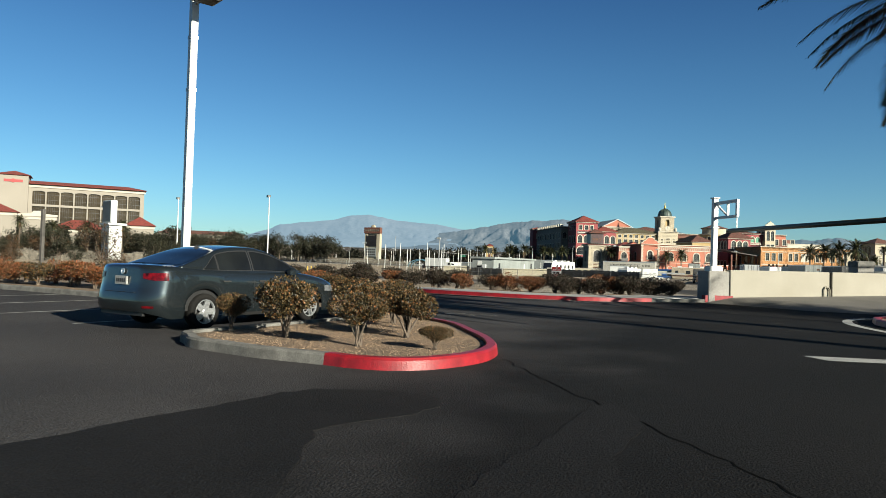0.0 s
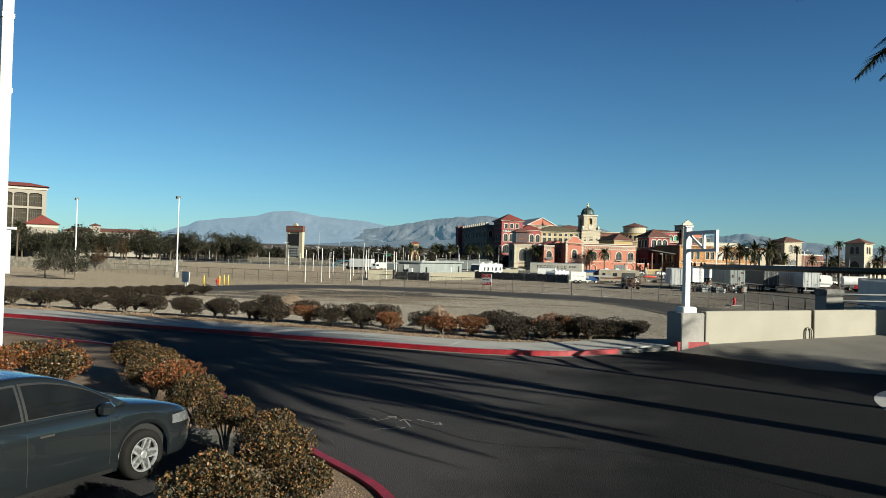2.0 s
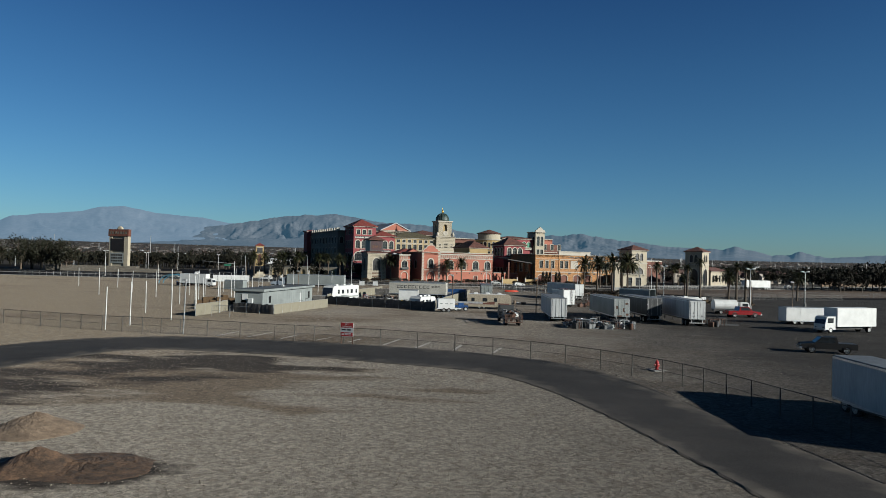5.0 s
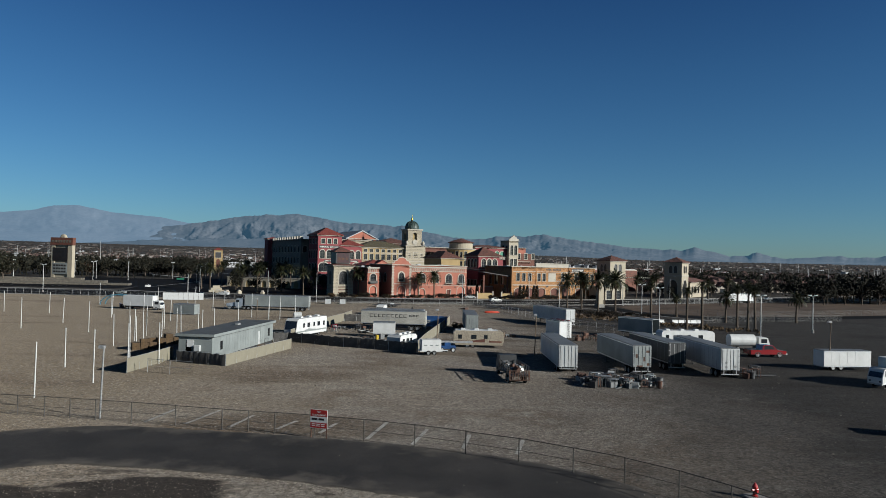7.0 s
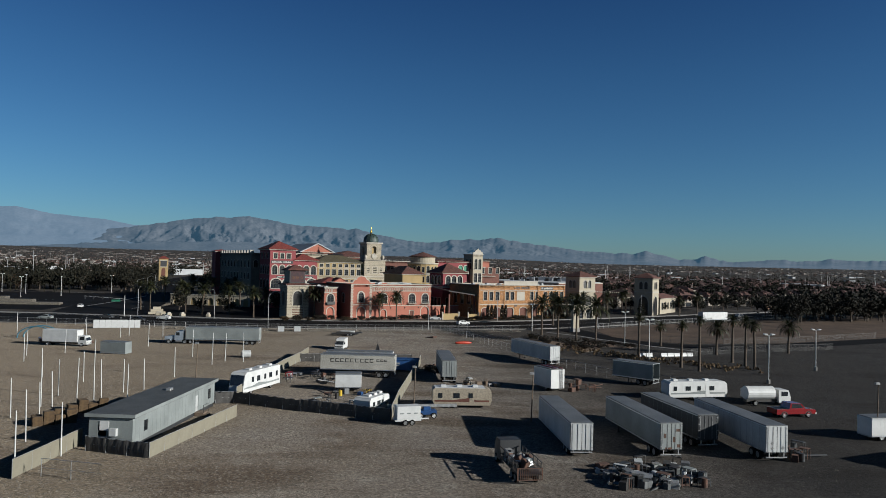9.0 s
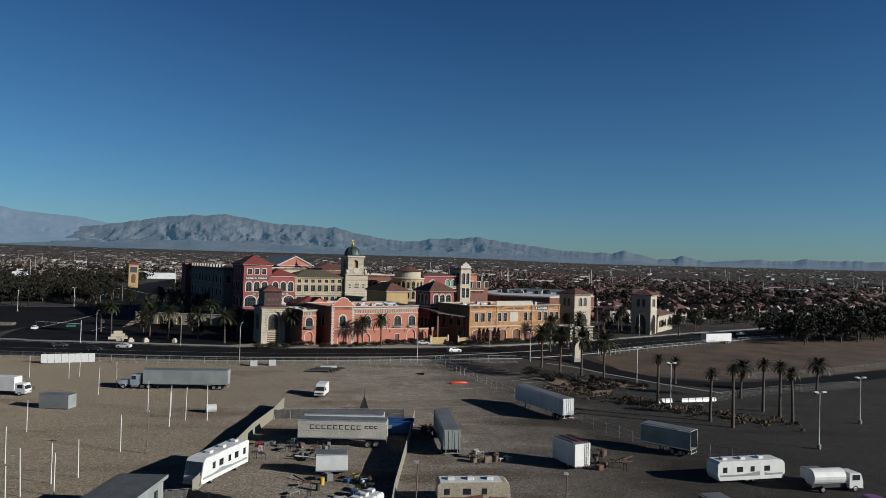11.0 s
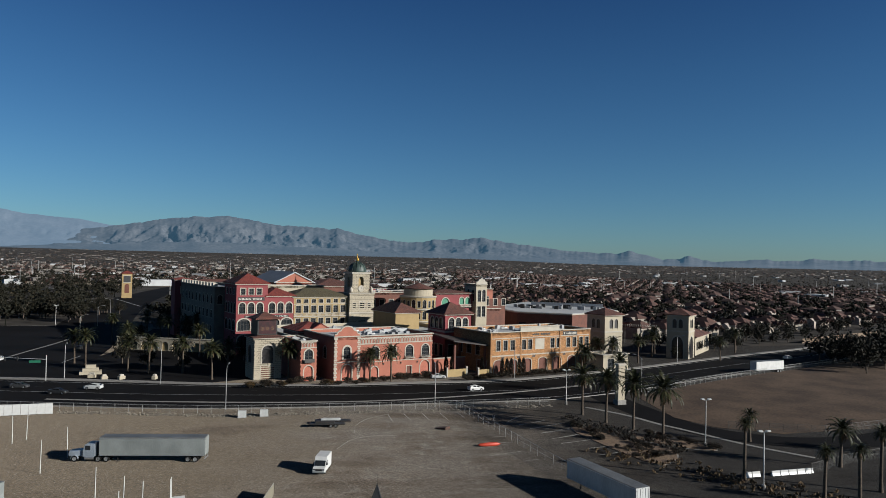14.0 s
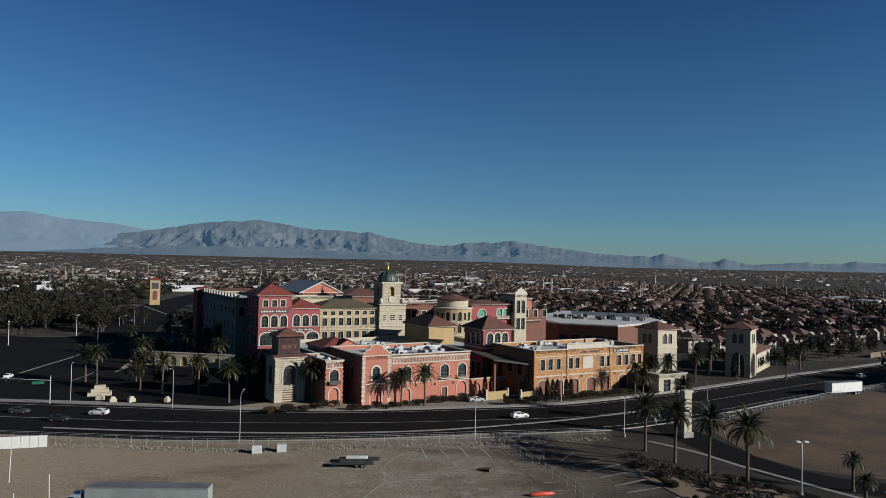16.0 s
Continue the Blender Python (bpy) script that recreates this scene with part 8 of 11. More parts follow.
def motorhome(x, y, rz, L, H, label, paint, stripe, name="motorhome", wheels=(2.2, 7.6), front=True, W=2.5, group=""):
    """A coach-built camper: x forwards from its rear."""
    t = thing(name, pose(x, y, GZ, 0, 0, rz), label, "camper", group)
    w = W / 2
    if front:
        pr = [(0, .45), (L - .15, .45), (L, .9), (L - .12, 1.5), (L - .5, H - .3), (L - .9, H), (.15, H), (0, H - .15)]
    else:
        pr = [(0.3, .45), (L - .3, .45), (L, 1.2), (L - .1, H - .35), (L - .5, H), (.3, H), (0, H - .3), (0, 1.1)]
    b = part("body", G().side(pr, -w, w), paint, t)
    part("roof_cap", G().cbox(.3, L - 1.0, -w + .06, w - .06, H, H + .05, .02), M_WHITE, t)
    for s in (-1, 1):
        part("stripe", G().box(.3, L - .4, *sorted((s * (w + .002), s * (w + .012))), .95, 1.2), stripe, b)
        part("swoosh", G().side([(L * .35, 1.2), (L * .75, 1.2), (L * .6, 1.5)], *sorted((s * (w + .003), s * (w + .013)))), stripe, b)
        n = max(3, int(L / 2.2))
        for i in range(n):
            xx = .8 + i * (L - 2.0) / n
            q = part("window", G().box(xx, xx + (.9 if i % 2 else .6), *sorted((s * (w + .002), s * (w + .03))), H * .52, H * .76), M_GLASS, t)
        part("door", G().box(L * .62, L * .62 + .7, *sorted((s * (w + .002), s * (w + .02))), .6, H * .82), paint, t) if s < 0 else None
    if front:
        part("windscreen", G().side([(L - .1, 1.55), (L - .08, 1.55), (L - .46, H - .35), (L - .49, H - .35)], -w + .12, w - .12), M_GLASS, t)
        part("bumper", G().box(L - .1, L + .12, -w, w, .42, .7), M_ALU, t)
    for a in wheels:
        for s in (-1, 1):
            wheel(t, a, s * (w - .2), .4, .28, s, 6, M_GALV)
    for i in range(3):
        part("roof_unit", G().cbox(1.2 + i * L * .27, 2.0 + i * L * .27, -.4, .4, H + .05, H + .32, .06), M_WHITE, t)
    part("chassis", G().box(.3, L - .3, -.6, .6, .3, .449), M_DARKMETAL, t)
    return t


motorhome(-30.2, 181.3, 249, 11.0, 3.4, "white motorhome with grey swoosh stripes", M_WHITE, M_GREYSIDE, wheels=(2.8, 8.6))
motorhome(-4.7, 164.3, 0, 8.6, 2.9, "beige motorhome with a thin brown stripe", M_BEIGE, M_BROWN, wheels=(2.4, 3.3), front=False)
motorhome(33.2, 172.0, 8, 10.4, 2.9, "white travel trailer with dark windows", M_WHITE, M_GREYSIDE, "travel_trailer", (4.6, 5.5), False)
motorhome(-14.6, 157.8, 62, 5.6, 2.3, "low white camper shell beside the screened fence", M_WHITE, M_GREYSIDE, "camper_shell", (1.4, 4.0), False)
box_trailer(48.6, 146.3, 7, 7.6, 2.9, "white enclosed cargo trailer", M_WHITE, 2.4, .55, False, 2, legs=False)
box_trailer(46.0, 171.6, 5, 2.6, 1.9, "small white cargo trailer", M_WHITE, 1.7, .5, False, 1, legs=False)
box_trailer(-72.2, 218.6, -12, 5.8, 2.6, "grey container with a white end door", M_GREYSIDE, 2.4, .12, False, 0, legs=False, name="storage_container")
box_trailer(-19.6, 176.5, 2, 4.2, 2.9, "small white shed trailer in the yard", M_WHITE, 2.3, .6, False, 1, legs=False)
# tank truck
t = cab_truck(44.3, 168.0, 4, 7.2, 2.3, "white tank truck behind the pickup", M_WHITE, "tank_truck")
part("tank", G().tube((.1, 0, 1.85), (4.7, 0, 1.85), 1.05, 1.05, 20), M_WHITE, t, smooth=False)
bpy.data.objects.remove([c for c in t.children if c.name.startswith("cargo_box")][0])


def pickup(m, label, paint, name="pickup", group=""):
    t = thing(name, m, label, "pickup", group)
    part("body", G().side([(0, .5), (5.6, .5), (5.7, .75), (5.62, 1.0), (4.3, 1.12), (4.28, 1.13), (0, 1.13)], -.95, .95), paint, t)
    c = part("cab", G().side([(1.9, 1.132), (4.25, 1.132), (3.6, 1.78), (2.1, 1.82)], -.82, .82), paint, t)
    part("windscreen", G().side([(4.2, 1.17), (4.23, 1.17), (3.63, 1.76), (3.61, 1.74)], -.72, .72), M_GLASS, c)
    for s in (-1, 1):
        part("side_window", G().side([(2.2, 1.2), (4.0, 1.2), (3.5, 1.7), (2.25, 1.74)], *sorted((s * .822, s * .832))), M_GLASS, c)
        for x in (1.1, 4.6):
            wheel(t, x, s * .82, .40, .28, s)
            part("wheel_arch", G().lathe([(.47, -.02), (.47, .02), (.40, .02), (.40, -.02)], 14, a0=0, a1=math.pi, cap=False), M_BLACK, t, m=pose(x, s * .95, .42, 90, 0, 0))
        part("headlight", G().box(5.6, 5.69, *sorted((s * .6, s * .9)), .8, .98), M_LAMPGLASS, t)
        part("tail_light", G().box(-.02, .05, *sorted((s * .8, s * .93)), .75, 1.05), M_TAIL, t)
    part("bed_liner", G().box(.1, 1.8, -.8, .8, 1.131, 1.15), M_BLACK, t)
    part("bumper", G().box(5.6, 5.8, -.95, .95, .45, .65), M_ALU, t)
    return t


pickup(pose(43.7, 159.0, GZ, 0, 0, 9) @ Matrix.Scale(1.14, 4), "red crew-cab pickup parked behind the trailers", surf("deep_red_car_paint", (0.27, 0.008, 0.012), (0.22, 0.008, 0.011), 0.25, 1, 30, 0, coat=0.8))
pickup(pose(38.6, 104.6, GZ, 0, 0, 168), "black pickup parked alone on the dirt", surf("black_car_paint", (0.010, 0.010, 0.011), None, 0.55, 1, 30, 0, spec=0.25))

# ---- site office ----
t = thing("site_office", pose(-38.3, 139.6, GZ, 0, 0, 83.3), "grey modular site office on a raised base", "portable office")
g = G()
facade(g, Matrix.Translation((0, 0, .5)), 24, 2.9, [(2.6, 3.6, .9, 2.1), (17.2, 18.2, .02, 2.1), (21.6, 22.6, .9, 2.2)], .12)
facade(g, Matrix.Translation((24, 0, .5)) @ Matrix.Rotation(radians(90), 4, "Z"), 4.8, 2.9, [], .12)
facade(g, Matrix.Translation((24, 4.8, .5)) @ Matrix.Rotation(radians(180), 4, "Z"), 24, 2.9, [], .12)
facade(g, Matrix.Translation((0, 4.8, .5)) @ Matrix.Rotation(radians(-90), 4, "Z"), 4.8, 2.9, [(1.0, 1.9, .9, 2.1)], .12)
part("wall", g, M_GREYSIDE, t)
part("roof", G().side([(-.3, 3.4), (24.3, 3.4), (24.3, 3.8), (-.3, 3.8)], -.35, 5.15), M_OFFICEROOF, t)
part("fascia", G().box(-.34, 24.34, -.4, -.352, 3.45, 3.82), M_GREYSIDE, t)
part("fascia", G().box(-.34, -.302, -.35, 5.15, 3.45, 3.82), M_GREYSIDE, t)
for x0, x1, z0, z1 in ((2.6, 3.6, 1.4, 2.6), (21.6, 22.6, 1.4, 2.7)):
    w = part("window", G().box(x0 + .05, x1 - .05, .06, .1, z0, z1), M_GLASS, t)
    for i in range(3):
        part("window_bar", G().box(x0 + .2 + i * .28, x0 + .23 + i * .28, -.03, 0, z0, z1), M_DARKMETAL, w)
d = part("door", G().box(17.25, 18.15, .05, .1, .52, 2.6), M_OFFWHITE, t)
part("door_handle", G().box(17.35, 17.42, -.02, .05, 1.45, 1.55), M_ALU, d)
part("steps", G().box(16.9, 18.5, -1.2, -.01, .1, .5).box(16.9, 18.5, -1.5, -1.2, .1, .3), M_WOOD, t)
part("rail", G().tube((16.9, -1.2, .5), (16.9, -1.2, 1.5), .03).tube((18.5, -1.2, .5), (18.5, -1.2, 1.5), .03).tube((16.9, -1.2, 1.5), (18.5, -1.2, 1.5), .03), M_DARKMETAL, t)
for i in range(23):
    part("siding_joint", CACHE.setdefault("sj", G().box(-.012, .012, -.012, -.002, .5, 3.3).mesh("siding_joint")), M_GREYSIDE, t, m=Matrix.Translation((.6 + i * 1.03, 0, 0)))
part("air_conditioner", G().cbox(-.45, -.002, 1.6, 2.4, 1.5, 2.3, .03), M_OFFWHITE, t)
part("notice_board", G().box(-.06, -.003, 2.6, 3.6, 2.0, 3.0), M_WHITE, t)
part("roof_vent", G().cbox(14, 14.8, 2, 2.6, 3.81, 4.1, .04), M_GALV, t)
part("skirting", G().box(.1, 23.9, .1, 4.7, 0, .498), M_DARKTRAILER, t)
rng = random.Random(12)
for (x, y, rz) in ((-51.9, 152.0, 30), (-50.9, 159.2, 30)):
    t = thing("straw_bale_stack", pose(x, y, GZ, 0, 0, rz), "stack of brown straw bales", "straw bales", "straw stacks")
    for j in range(3):
        for i in range(4):
            for k in range(2):
                if j == 2 and rng.random() < .4:
                    continue
                part("bale", CACHE.setdefault("bale", G().cbox(-.58, .58, -.44, .44, 0, .54, .06).mesh("bale")), M_HAY, t, m=pose(-1.9 + i * 1.22 + rng.uniform(-.05, .05), -.45 + k * .92, j * .55, 0, 0, rng.uniform(-4, 4)))

# ---- poles ----
P = [(-81.4, 204.1), (-69.4, 185.9), (-79.6, 217.4), (-89.3, 251.3), (-58.2, 161.8), (-56.7, 161.8), (-58.5, 154.7), (-45.9, 130.8), (-44.5, 137.1), (-56.1, 168.0), (-50.6, 160.2), (-52.7, 168.1), (-51.3, 172.8), (-49.1, 168.3), (-49.1, 175.3), (-48.1, 187.6), (-45.5, 203.0), (-44.1, 207.9), (-40.9, 210.0), (-66.3, 199.5), (-79.1, 253.0), (-66.4, 240.0), (-105.2, 248.7), (-52.2, 214.0), (-47.4, 210.8), (-40.4, 207.7), (-80, 249.5), (-66.9, 231),
     (-47.7, 107.6), (-47.5, 113.3), (-54.6, 132.7), (-46.0, 122.2), (-50.9, 143.0), (-54.3, 153.2), (-111.4, 213.5), (-86.0, 177.0), (-99.5, 211.5), (-84.5, 189.1), (-71.6, 173.5), (-85.1, 212.6), (-59.5, 169.7), (-60.9, 181.7)]
rng = random.Random(31)
for x, y in P:
    t = thing("white_pole", pose(x, y, GZ - .05, rng.uniform(-1.5, 1.5), rng.uniform(-1.5, 1.5), 0) @ Matrix.Diagonal((1, 1, rng.uniform(.9, 1.12), 1)), "plain white pole standing in the dirt", "pole", "white poles")
    part("shaft", CACHE.setdefault("wp", G().tube((0, 0, -.2), (0, 0, 5.4), .07, .055, 8).mesh("shaft")), M_WHITE, t)
for x, y, h in ((7.9, 154.4, 6.4), (-44.2, 186.6, 6), (50.0, 145.9, 7.0), (-7.6, 158.5, 6.5), (-37.2, 105.2, 6.2)):
    t = thing("lamp_pole", pose(x, y, GZ, 0, 1.5, 0), "thin weathered pole with a small flood lamp", "pole", "dark poles")
    part("shaft", G().tube((0, 0, -.2), (0, 0, h), .09, .07, 8), M_GALV if x < -30 and y < 120 else M_WOOD, t)
    part("lamp", G().cbox(-.45, .1, -.18, .18, h - .05, h + .2, .03), M_GALV, t)


def lot_lamp(x, y, h, label="white lot lamp with twin flood heads on a concrete foot", group="lot lamps", rz=0):
    t = thing("lot_lamp", pose(x, y, GZ, 0, 0, rz), label, "street lamp", group)
    part("foot", CACHE.setdefault("lf", G().lathe([(.32, -.2), (.32, .75), (.28, .8)], 12).mesh("foot")), M_CONCRETE, t)
    part("pole", CACHE.setdefault(("lp", h), G().tube((0, 0, .8), (0, 0, h), .10, .075, 8).mesh("pole")), M_WHITE, t)
    part("crossarm", CACHE.setdefault(("la", h), G().box(-.7, .7, -.05, .05, h - .02, h + .08).mesh("crossarm")), M_WHITE, t)
    for s in (-1, 1):
        part("head", CACHE.setdefault(("lh", h, s), G().cbox(*sorted((s * .35, s * 1.05)), -.28, .28, h + .08, h + .3, .04).mesh("head")), M_WHITE, t)


for x, y, h in ((51.7, 245.7, 9.2), (48.4, 219.3, 9.2), (59.6, 188.4, 9.0), (80.2, 206.5, 8.6), (35.2, 287.3, 8.6), (-150, 300, 10)):
    lot_lamp(x, y, h)
for x, y in ((-71.5, 108.5), (-95, 112)):
    t = thing("tall_lot_lamp", pose(x, y, GZ, 0, 0, -35), "tall slim pale lamp with one box head", "street lamp", "tall lot lamps")
    part("foot", G().lathe([(.4, -.2), (.4, .9), (.35, 1.0)], 12), M_CONCRETE, t)
    part("pole", G().tube((0, 0, 1), (0, 0, 13.3), .13, .085, 8), M_WHITE, t)
    part("head", G().cbox(-.75, -.02, -.28, .28, 13.2, 13.6, .03), M_DARKMETAL, t)


def cobra(x, y, h, rz, arm=2.6):
    t = thing("street_lamp", pose(x, y, GZ, 0, 0, rz), "galvanised street lamp with a curved arm", "street lamp", "street lamps")
    part("pole", CACHE.setdefault(("cp", h), G().tube((0, 0, 0), (0, 0, h), .11, .08, 8).mesh("pole")), M_GALV, t)
    g = G()
    for i in range(6):
        a, b = i / 6, (i + 1) / 6
        g.tube((arm * a, 0, h + .9 * math.sin(a * 1.57)), (arm * b, 0, h + .9 * math.sin(b * 1.57)), .05, .045, 6, False)
    part("arm", g, M_GALV, t)
    part("head", G().cbox(arm - .1, arm + .6, -.15, .15, h + .8, h + .98, .04), M_GALV, t)


for x, y, rz in ((1.4, 284.0, 90), (-47.8, 280.4, 90), (-71.9, 313.5, -90), (-100.8, 322.2, -60), (62, 305, 120), (30, 327, -70), (100, 366, -60), (-135, 420, 0), (-150, 480, 0), (-165, 540, 180)):
    cobra(x, y, 9.5, rz)

# ---- hydrants, bollards, warning sign ----
def hydrant(x, y, group=""):
    t = thing("fire_hydrant", pose(x, y, GZ, 0, 0, 20), "red fire hydrant on a concrete pad", "fire hydrant", group)
    part("pad", G().cbox(-.6, .6, -.6, .6, -.05, .1, .02), M_CONCRETE, t)
    part("barrel", G().lathe([(.2, .1), (.2, .16), (.13, .18), (.13, .62), (.19, .64), (.19, .7), (.15, .78), (.07, .9), (.05, .96)], 12), M_RED, t, smooth=False)
    part("outlet", G().tube((-.26, 0, .5), (.26, 0, .5), .075, .075, 8), M_RED, t)
    part("outlet", G().tube((0, 0, .45), (0, -.25, .45), .09, .09, 8), M_RED, t)


hydrant(-50.8, 88.0, "hydrants")
hydrant(12.5, 87.6, "hydrants")
for x, y in ((-51.9, 86.6), (-50.1, 87.4), (-51.2, 90.2), (-49.6, 88.6)):
    t = thing("bollard", pose(x, y, GZ), "yellow steel bollard by the hydrant", "bollard", "yellow bollards")
    part("shaft", CACHE.setdefault("bol", G().lathe([(.09, -.2), (.09, 1.25), (.06, 1.32), (.01, 1.34)], 10).mesh("shaft", True)), M_YELLOW, t)
t = thing("warning_sign", pose(-17.9, 100.1, gz(-17.9, 100.1), 0, 0, -16), "red and white no-trespassing board on two posts", "sign")
for x in (.08, 1.42):
    part("post", G().box(x - .04, x + .04, .0, .08, -.3, 1.5), M_RUST, t)
brd = part("board", G().cbox(0, 1.5, -.04, -.002, .85, 2.35, .008), M_WHITE, t)
part("red_band", G().box(.03, 1.47, -.048, -.042, 1.78, 2.32), M_RED, brd)
part("red_band", G().box(.03, 1.47, -.048, -.042, .88, 1.3), M_RED, brd)
for txt, z, s in (("NO", 2.08, .24), ("TRESPASSING", 1.84, .2)):
    cu = bpy.data.curves.new("lettering", "FONT")
    cu.body, cu.size, cu.align_x, cu.extrude = txt, s, "CENTER", 0.002
    cu.materials.append(M_WHITE)
    ob = new("lettering", cu)
    ob.parent, ob.matrix_local = brd, pose(.75, -.052, z, 90, 0, 0)
for z, n in ((1.5, 2), (1.14, 3), (1.0, 3)):
    for i in range(n):
        part("text_bar", G().box(.15 + i * 1.2 / n, .15 + (i + .8) * 1.2 / n, -.054, -.050, z, z + (.16 if z > 1.3 else .07)), M_SIGNBLACK if z > 1.3 else M_WHITE, brd)
t = thing("info_sign", pose(-48.0, 77.0, GZ, 0, 0, -30), "small grey-green sign panel on two short white posts", "sign")
part("panel", G().cbox(-.9, .9, -.04, .04, .8, 2.0, .01), M_OFFWHITE, t)
for x in (-.3, .3):
    part("post", G().box(x - .1, x + .1, .05, .15, 0, 1.2), M_WHITE, t)


# ---- heaps and rubble ----
def heap(name, x, y, rx, ry, h, material, label, seed, spread=1.0):
    g = G()
    n, k = 72, 24
    vs = [(0, 0, h)]
    for j in range(1, k + 1):
        r = j / k
        for i in range(n):
            a = 6.2832 * i / n
            q = 1 + .22 * noise.noise((math.cos(a) * 1.5 + seed, math.sin(a) * 1.5, 1.0)) * r
            px, py = rx * r * q * math.cos(a), ry * r * q * math.sin(a)
            z = h * max(0, (1 - r)) ** 0.95 * (1 + .12 * noise.noise((px * 1.3 + seed, py * 1.3, 0))) + (.06 * noise.noise((px * 4, py * 4, seed)) + .05 * noise.noise((px * 11, py * 11, seed))) * (1 - r * .6)
            vs.append((px, py, z if j < k else -.06))
    fs = [(0, 1 + i, 1 + (i + 1) % n) for i in range(n)]
    for j in range(k - 1):
        fs += [(1 + j * n + i, 1 + (j + 1) * n + i, 1 + (j + 1) * n + (i + 1) % n, 1 + j * n + (i + 1) % n) for i in range(n)]
    g.add(vs, fs)
    return mono(name, g, material, label, "mound", "soil mounds", smooth=False, m=pose(x, y, gz(x, y)))


heap("dirt_mound", -8.75, 43.4, 2.35, 2.3, 1.66, M_SOIL, "conical heap of sandy gravelly soil", 1.0)
heap("mulch_mound", -22.25, 54.0, 1.7, 1.9, .85, M_SOILDARK, "brown mulch heap spreading over the ground", 5.0)
heap("mulch_spread", -20.2, 54.3, 3.2, 2.3, .22, M_SOILDARK, "thin spread of brown mulch", 8.0)
heap("sand_mound", -26.1, 60.0, 2.3, 2.2, .95, M_SOIL, "pale tan sand heap", 11.0)
rng = random.Random(77)
g = G()
stones(g, [(-45, 40), (9, 42), (6, 58), (-4, 80), (-18, 92), (-34, 94), (-45, 70)], 30000, gz, 0.015, 0.06, rng, (-45, 9, 36, 94))
stones(g, [(-11.9, 40.5), (-5.5, 40.5), (-5.5, 46.5), (-11.9, 46.5)], 2600, lambda x, y: gz(x, y) + max(0, 1.66 * (1 - math.hypot(x + 8.75, y - 43.4) / 2.3)) * .97, 0.02, 0.10, rng, (-11.6, -5.8, 40.5, 46.5))
stones(g, [(-50, 104), (40, 60), (60, 120), (45, 180), (-50, 180)], 2500, gz, 0.03, 0.12, rng, (-60, 60, 60, 190))
mono("rubble", g, M_ROCK, "scattered grey stones and rubble on the dirt lot", "rubble", kind="stuff")
g = G()
stones(g, [(-84, 276), (-47, 272), (2, 279), (31, 284), (31, 286.5), (2, 281.7), (-47, 275), (-84, 278.6)], 2500, GZ, 0.08, 0.4, rng, (-84, 31, 271, 287))
stones(g, [(-1.5, 93.6), (5, 89), (11, 81.5), (10.6, 81), (4.4, 88.6), (-1.8, 93.2)], 60, gz, 0.05, 0.16, rng, (-3, 12, 70, 90))
mono("riprap", g, M_ROCK, "band of pale riprap stones along the fence", "rubble", kind="stuff")

# ---- scrap, boats, barrels ----
def clutter(name, x, y, rz, w, d, n, label, seed, mats, hmax=1.3, category="scrap"):
    """Racks, crates, beams and tubs standing close together."""
    rng = random.Random(seed)
    t = thing(name, pose(x, y, GZ, 0, 0, rz), label, category)
    for i in range(n):
        px, py = rng.uniform(-w, w), rng.uniform(-d, d)
        k, mt = rng.random(), rng.choice(mats)
        a, b, c = rng.uniform(.5, 1.6), rng.uniform(.4, 1.0), rng.uniform(.4, hmax)
        m = pose(px, py, 0, 0, 0, rng.uniform(0, 180))
        if k < .45:
            g = G().box(-a / 2, a / 2, -b / 2, b / 2, c - .06, c)
            for sx in (-1, 1):
                for sy in (-1, 1):
                    g.box(sx * (a / 2 - .04) - .03, sx * (a / 2 - .04) + .03, sy * (b / 2 - .04) - .03, sy * (b / 2 - .04) + .03, 0, c - .06)
            part("rack", g, mt, t, m=m)
        elif k < .7:
            part("crate", G().cbox(-a / 2, a / 2, -b / 2, b / 2, 0, c * .8, .02), mt, t, m=m)
        elif k < .85:
            part("beam", G().box(-a * 1.3, a * 1.3, -.07, .07, .05, .2), mt, t, m=m @ pose(0, 0, .1, 0, rng.uniform(-12, 12), 0))
        else:
            part("drum", G().lathe([(.28, 0), (.29, .02), (.28, .3), (.3, .32), (.28, .34), (.28, .85), (.25, .87)], 12), mt, t, m=m)
    return t


SC = [M_RUST, M_DARKMETAL, M_GREYROOF, M_OFFICEROOF, M_DARKMETAL, M_DARKTRAILER, M_GREYSIDE, M_GALV, M_OFFWHITE]
clutter("scrap_racks", 15.0, 130.4, 0, 4.6, 3.8, 90, "jumble of steel racks, tables and crates before the trailers", 2, SC)
clutter("scrap_racks", 35.0, 138.4, 0, 1.6, 2.6, 18, "stacked wire carts beside the trailer", 3, [M_OFFICEROOF, M_DARKMETAL, M_RUST, M_DARKTRAILER])
clutter("yard_scrap", -17, 169.0, 0, 5.0, 5.5, 40, "machines, bikes and crates crowded in the yard", 4, SC + [M_BLUE, M_YELLOW])
clutter("yard_scrap", -24, 187, 0, 5.5, 5.0, 30, "dark machinery and drums in the yard", 5, SC + [M_RED])
clutter("scrap_wood", -2.2, 199, 0, 1.8, 3.4, 22, "heap of broken boards and pallets", 6, [M_WOOD, M_HAY, M_RUST])
clutter("yard_scrap", -11.5, 205, 0, 5.5, 2.4, 26, "pipes and tanks behind the trailers", 7, [M_GALV, M_BLUE, M_ALU, M_DARKMETAL])
clutter("machine_parts", 5, 183, 0, 3.2, 1.6, 14, "pale crates and pallets beside the trailer", 8, [M_OFFWHITE, M_WOOD, M_BEIGE])
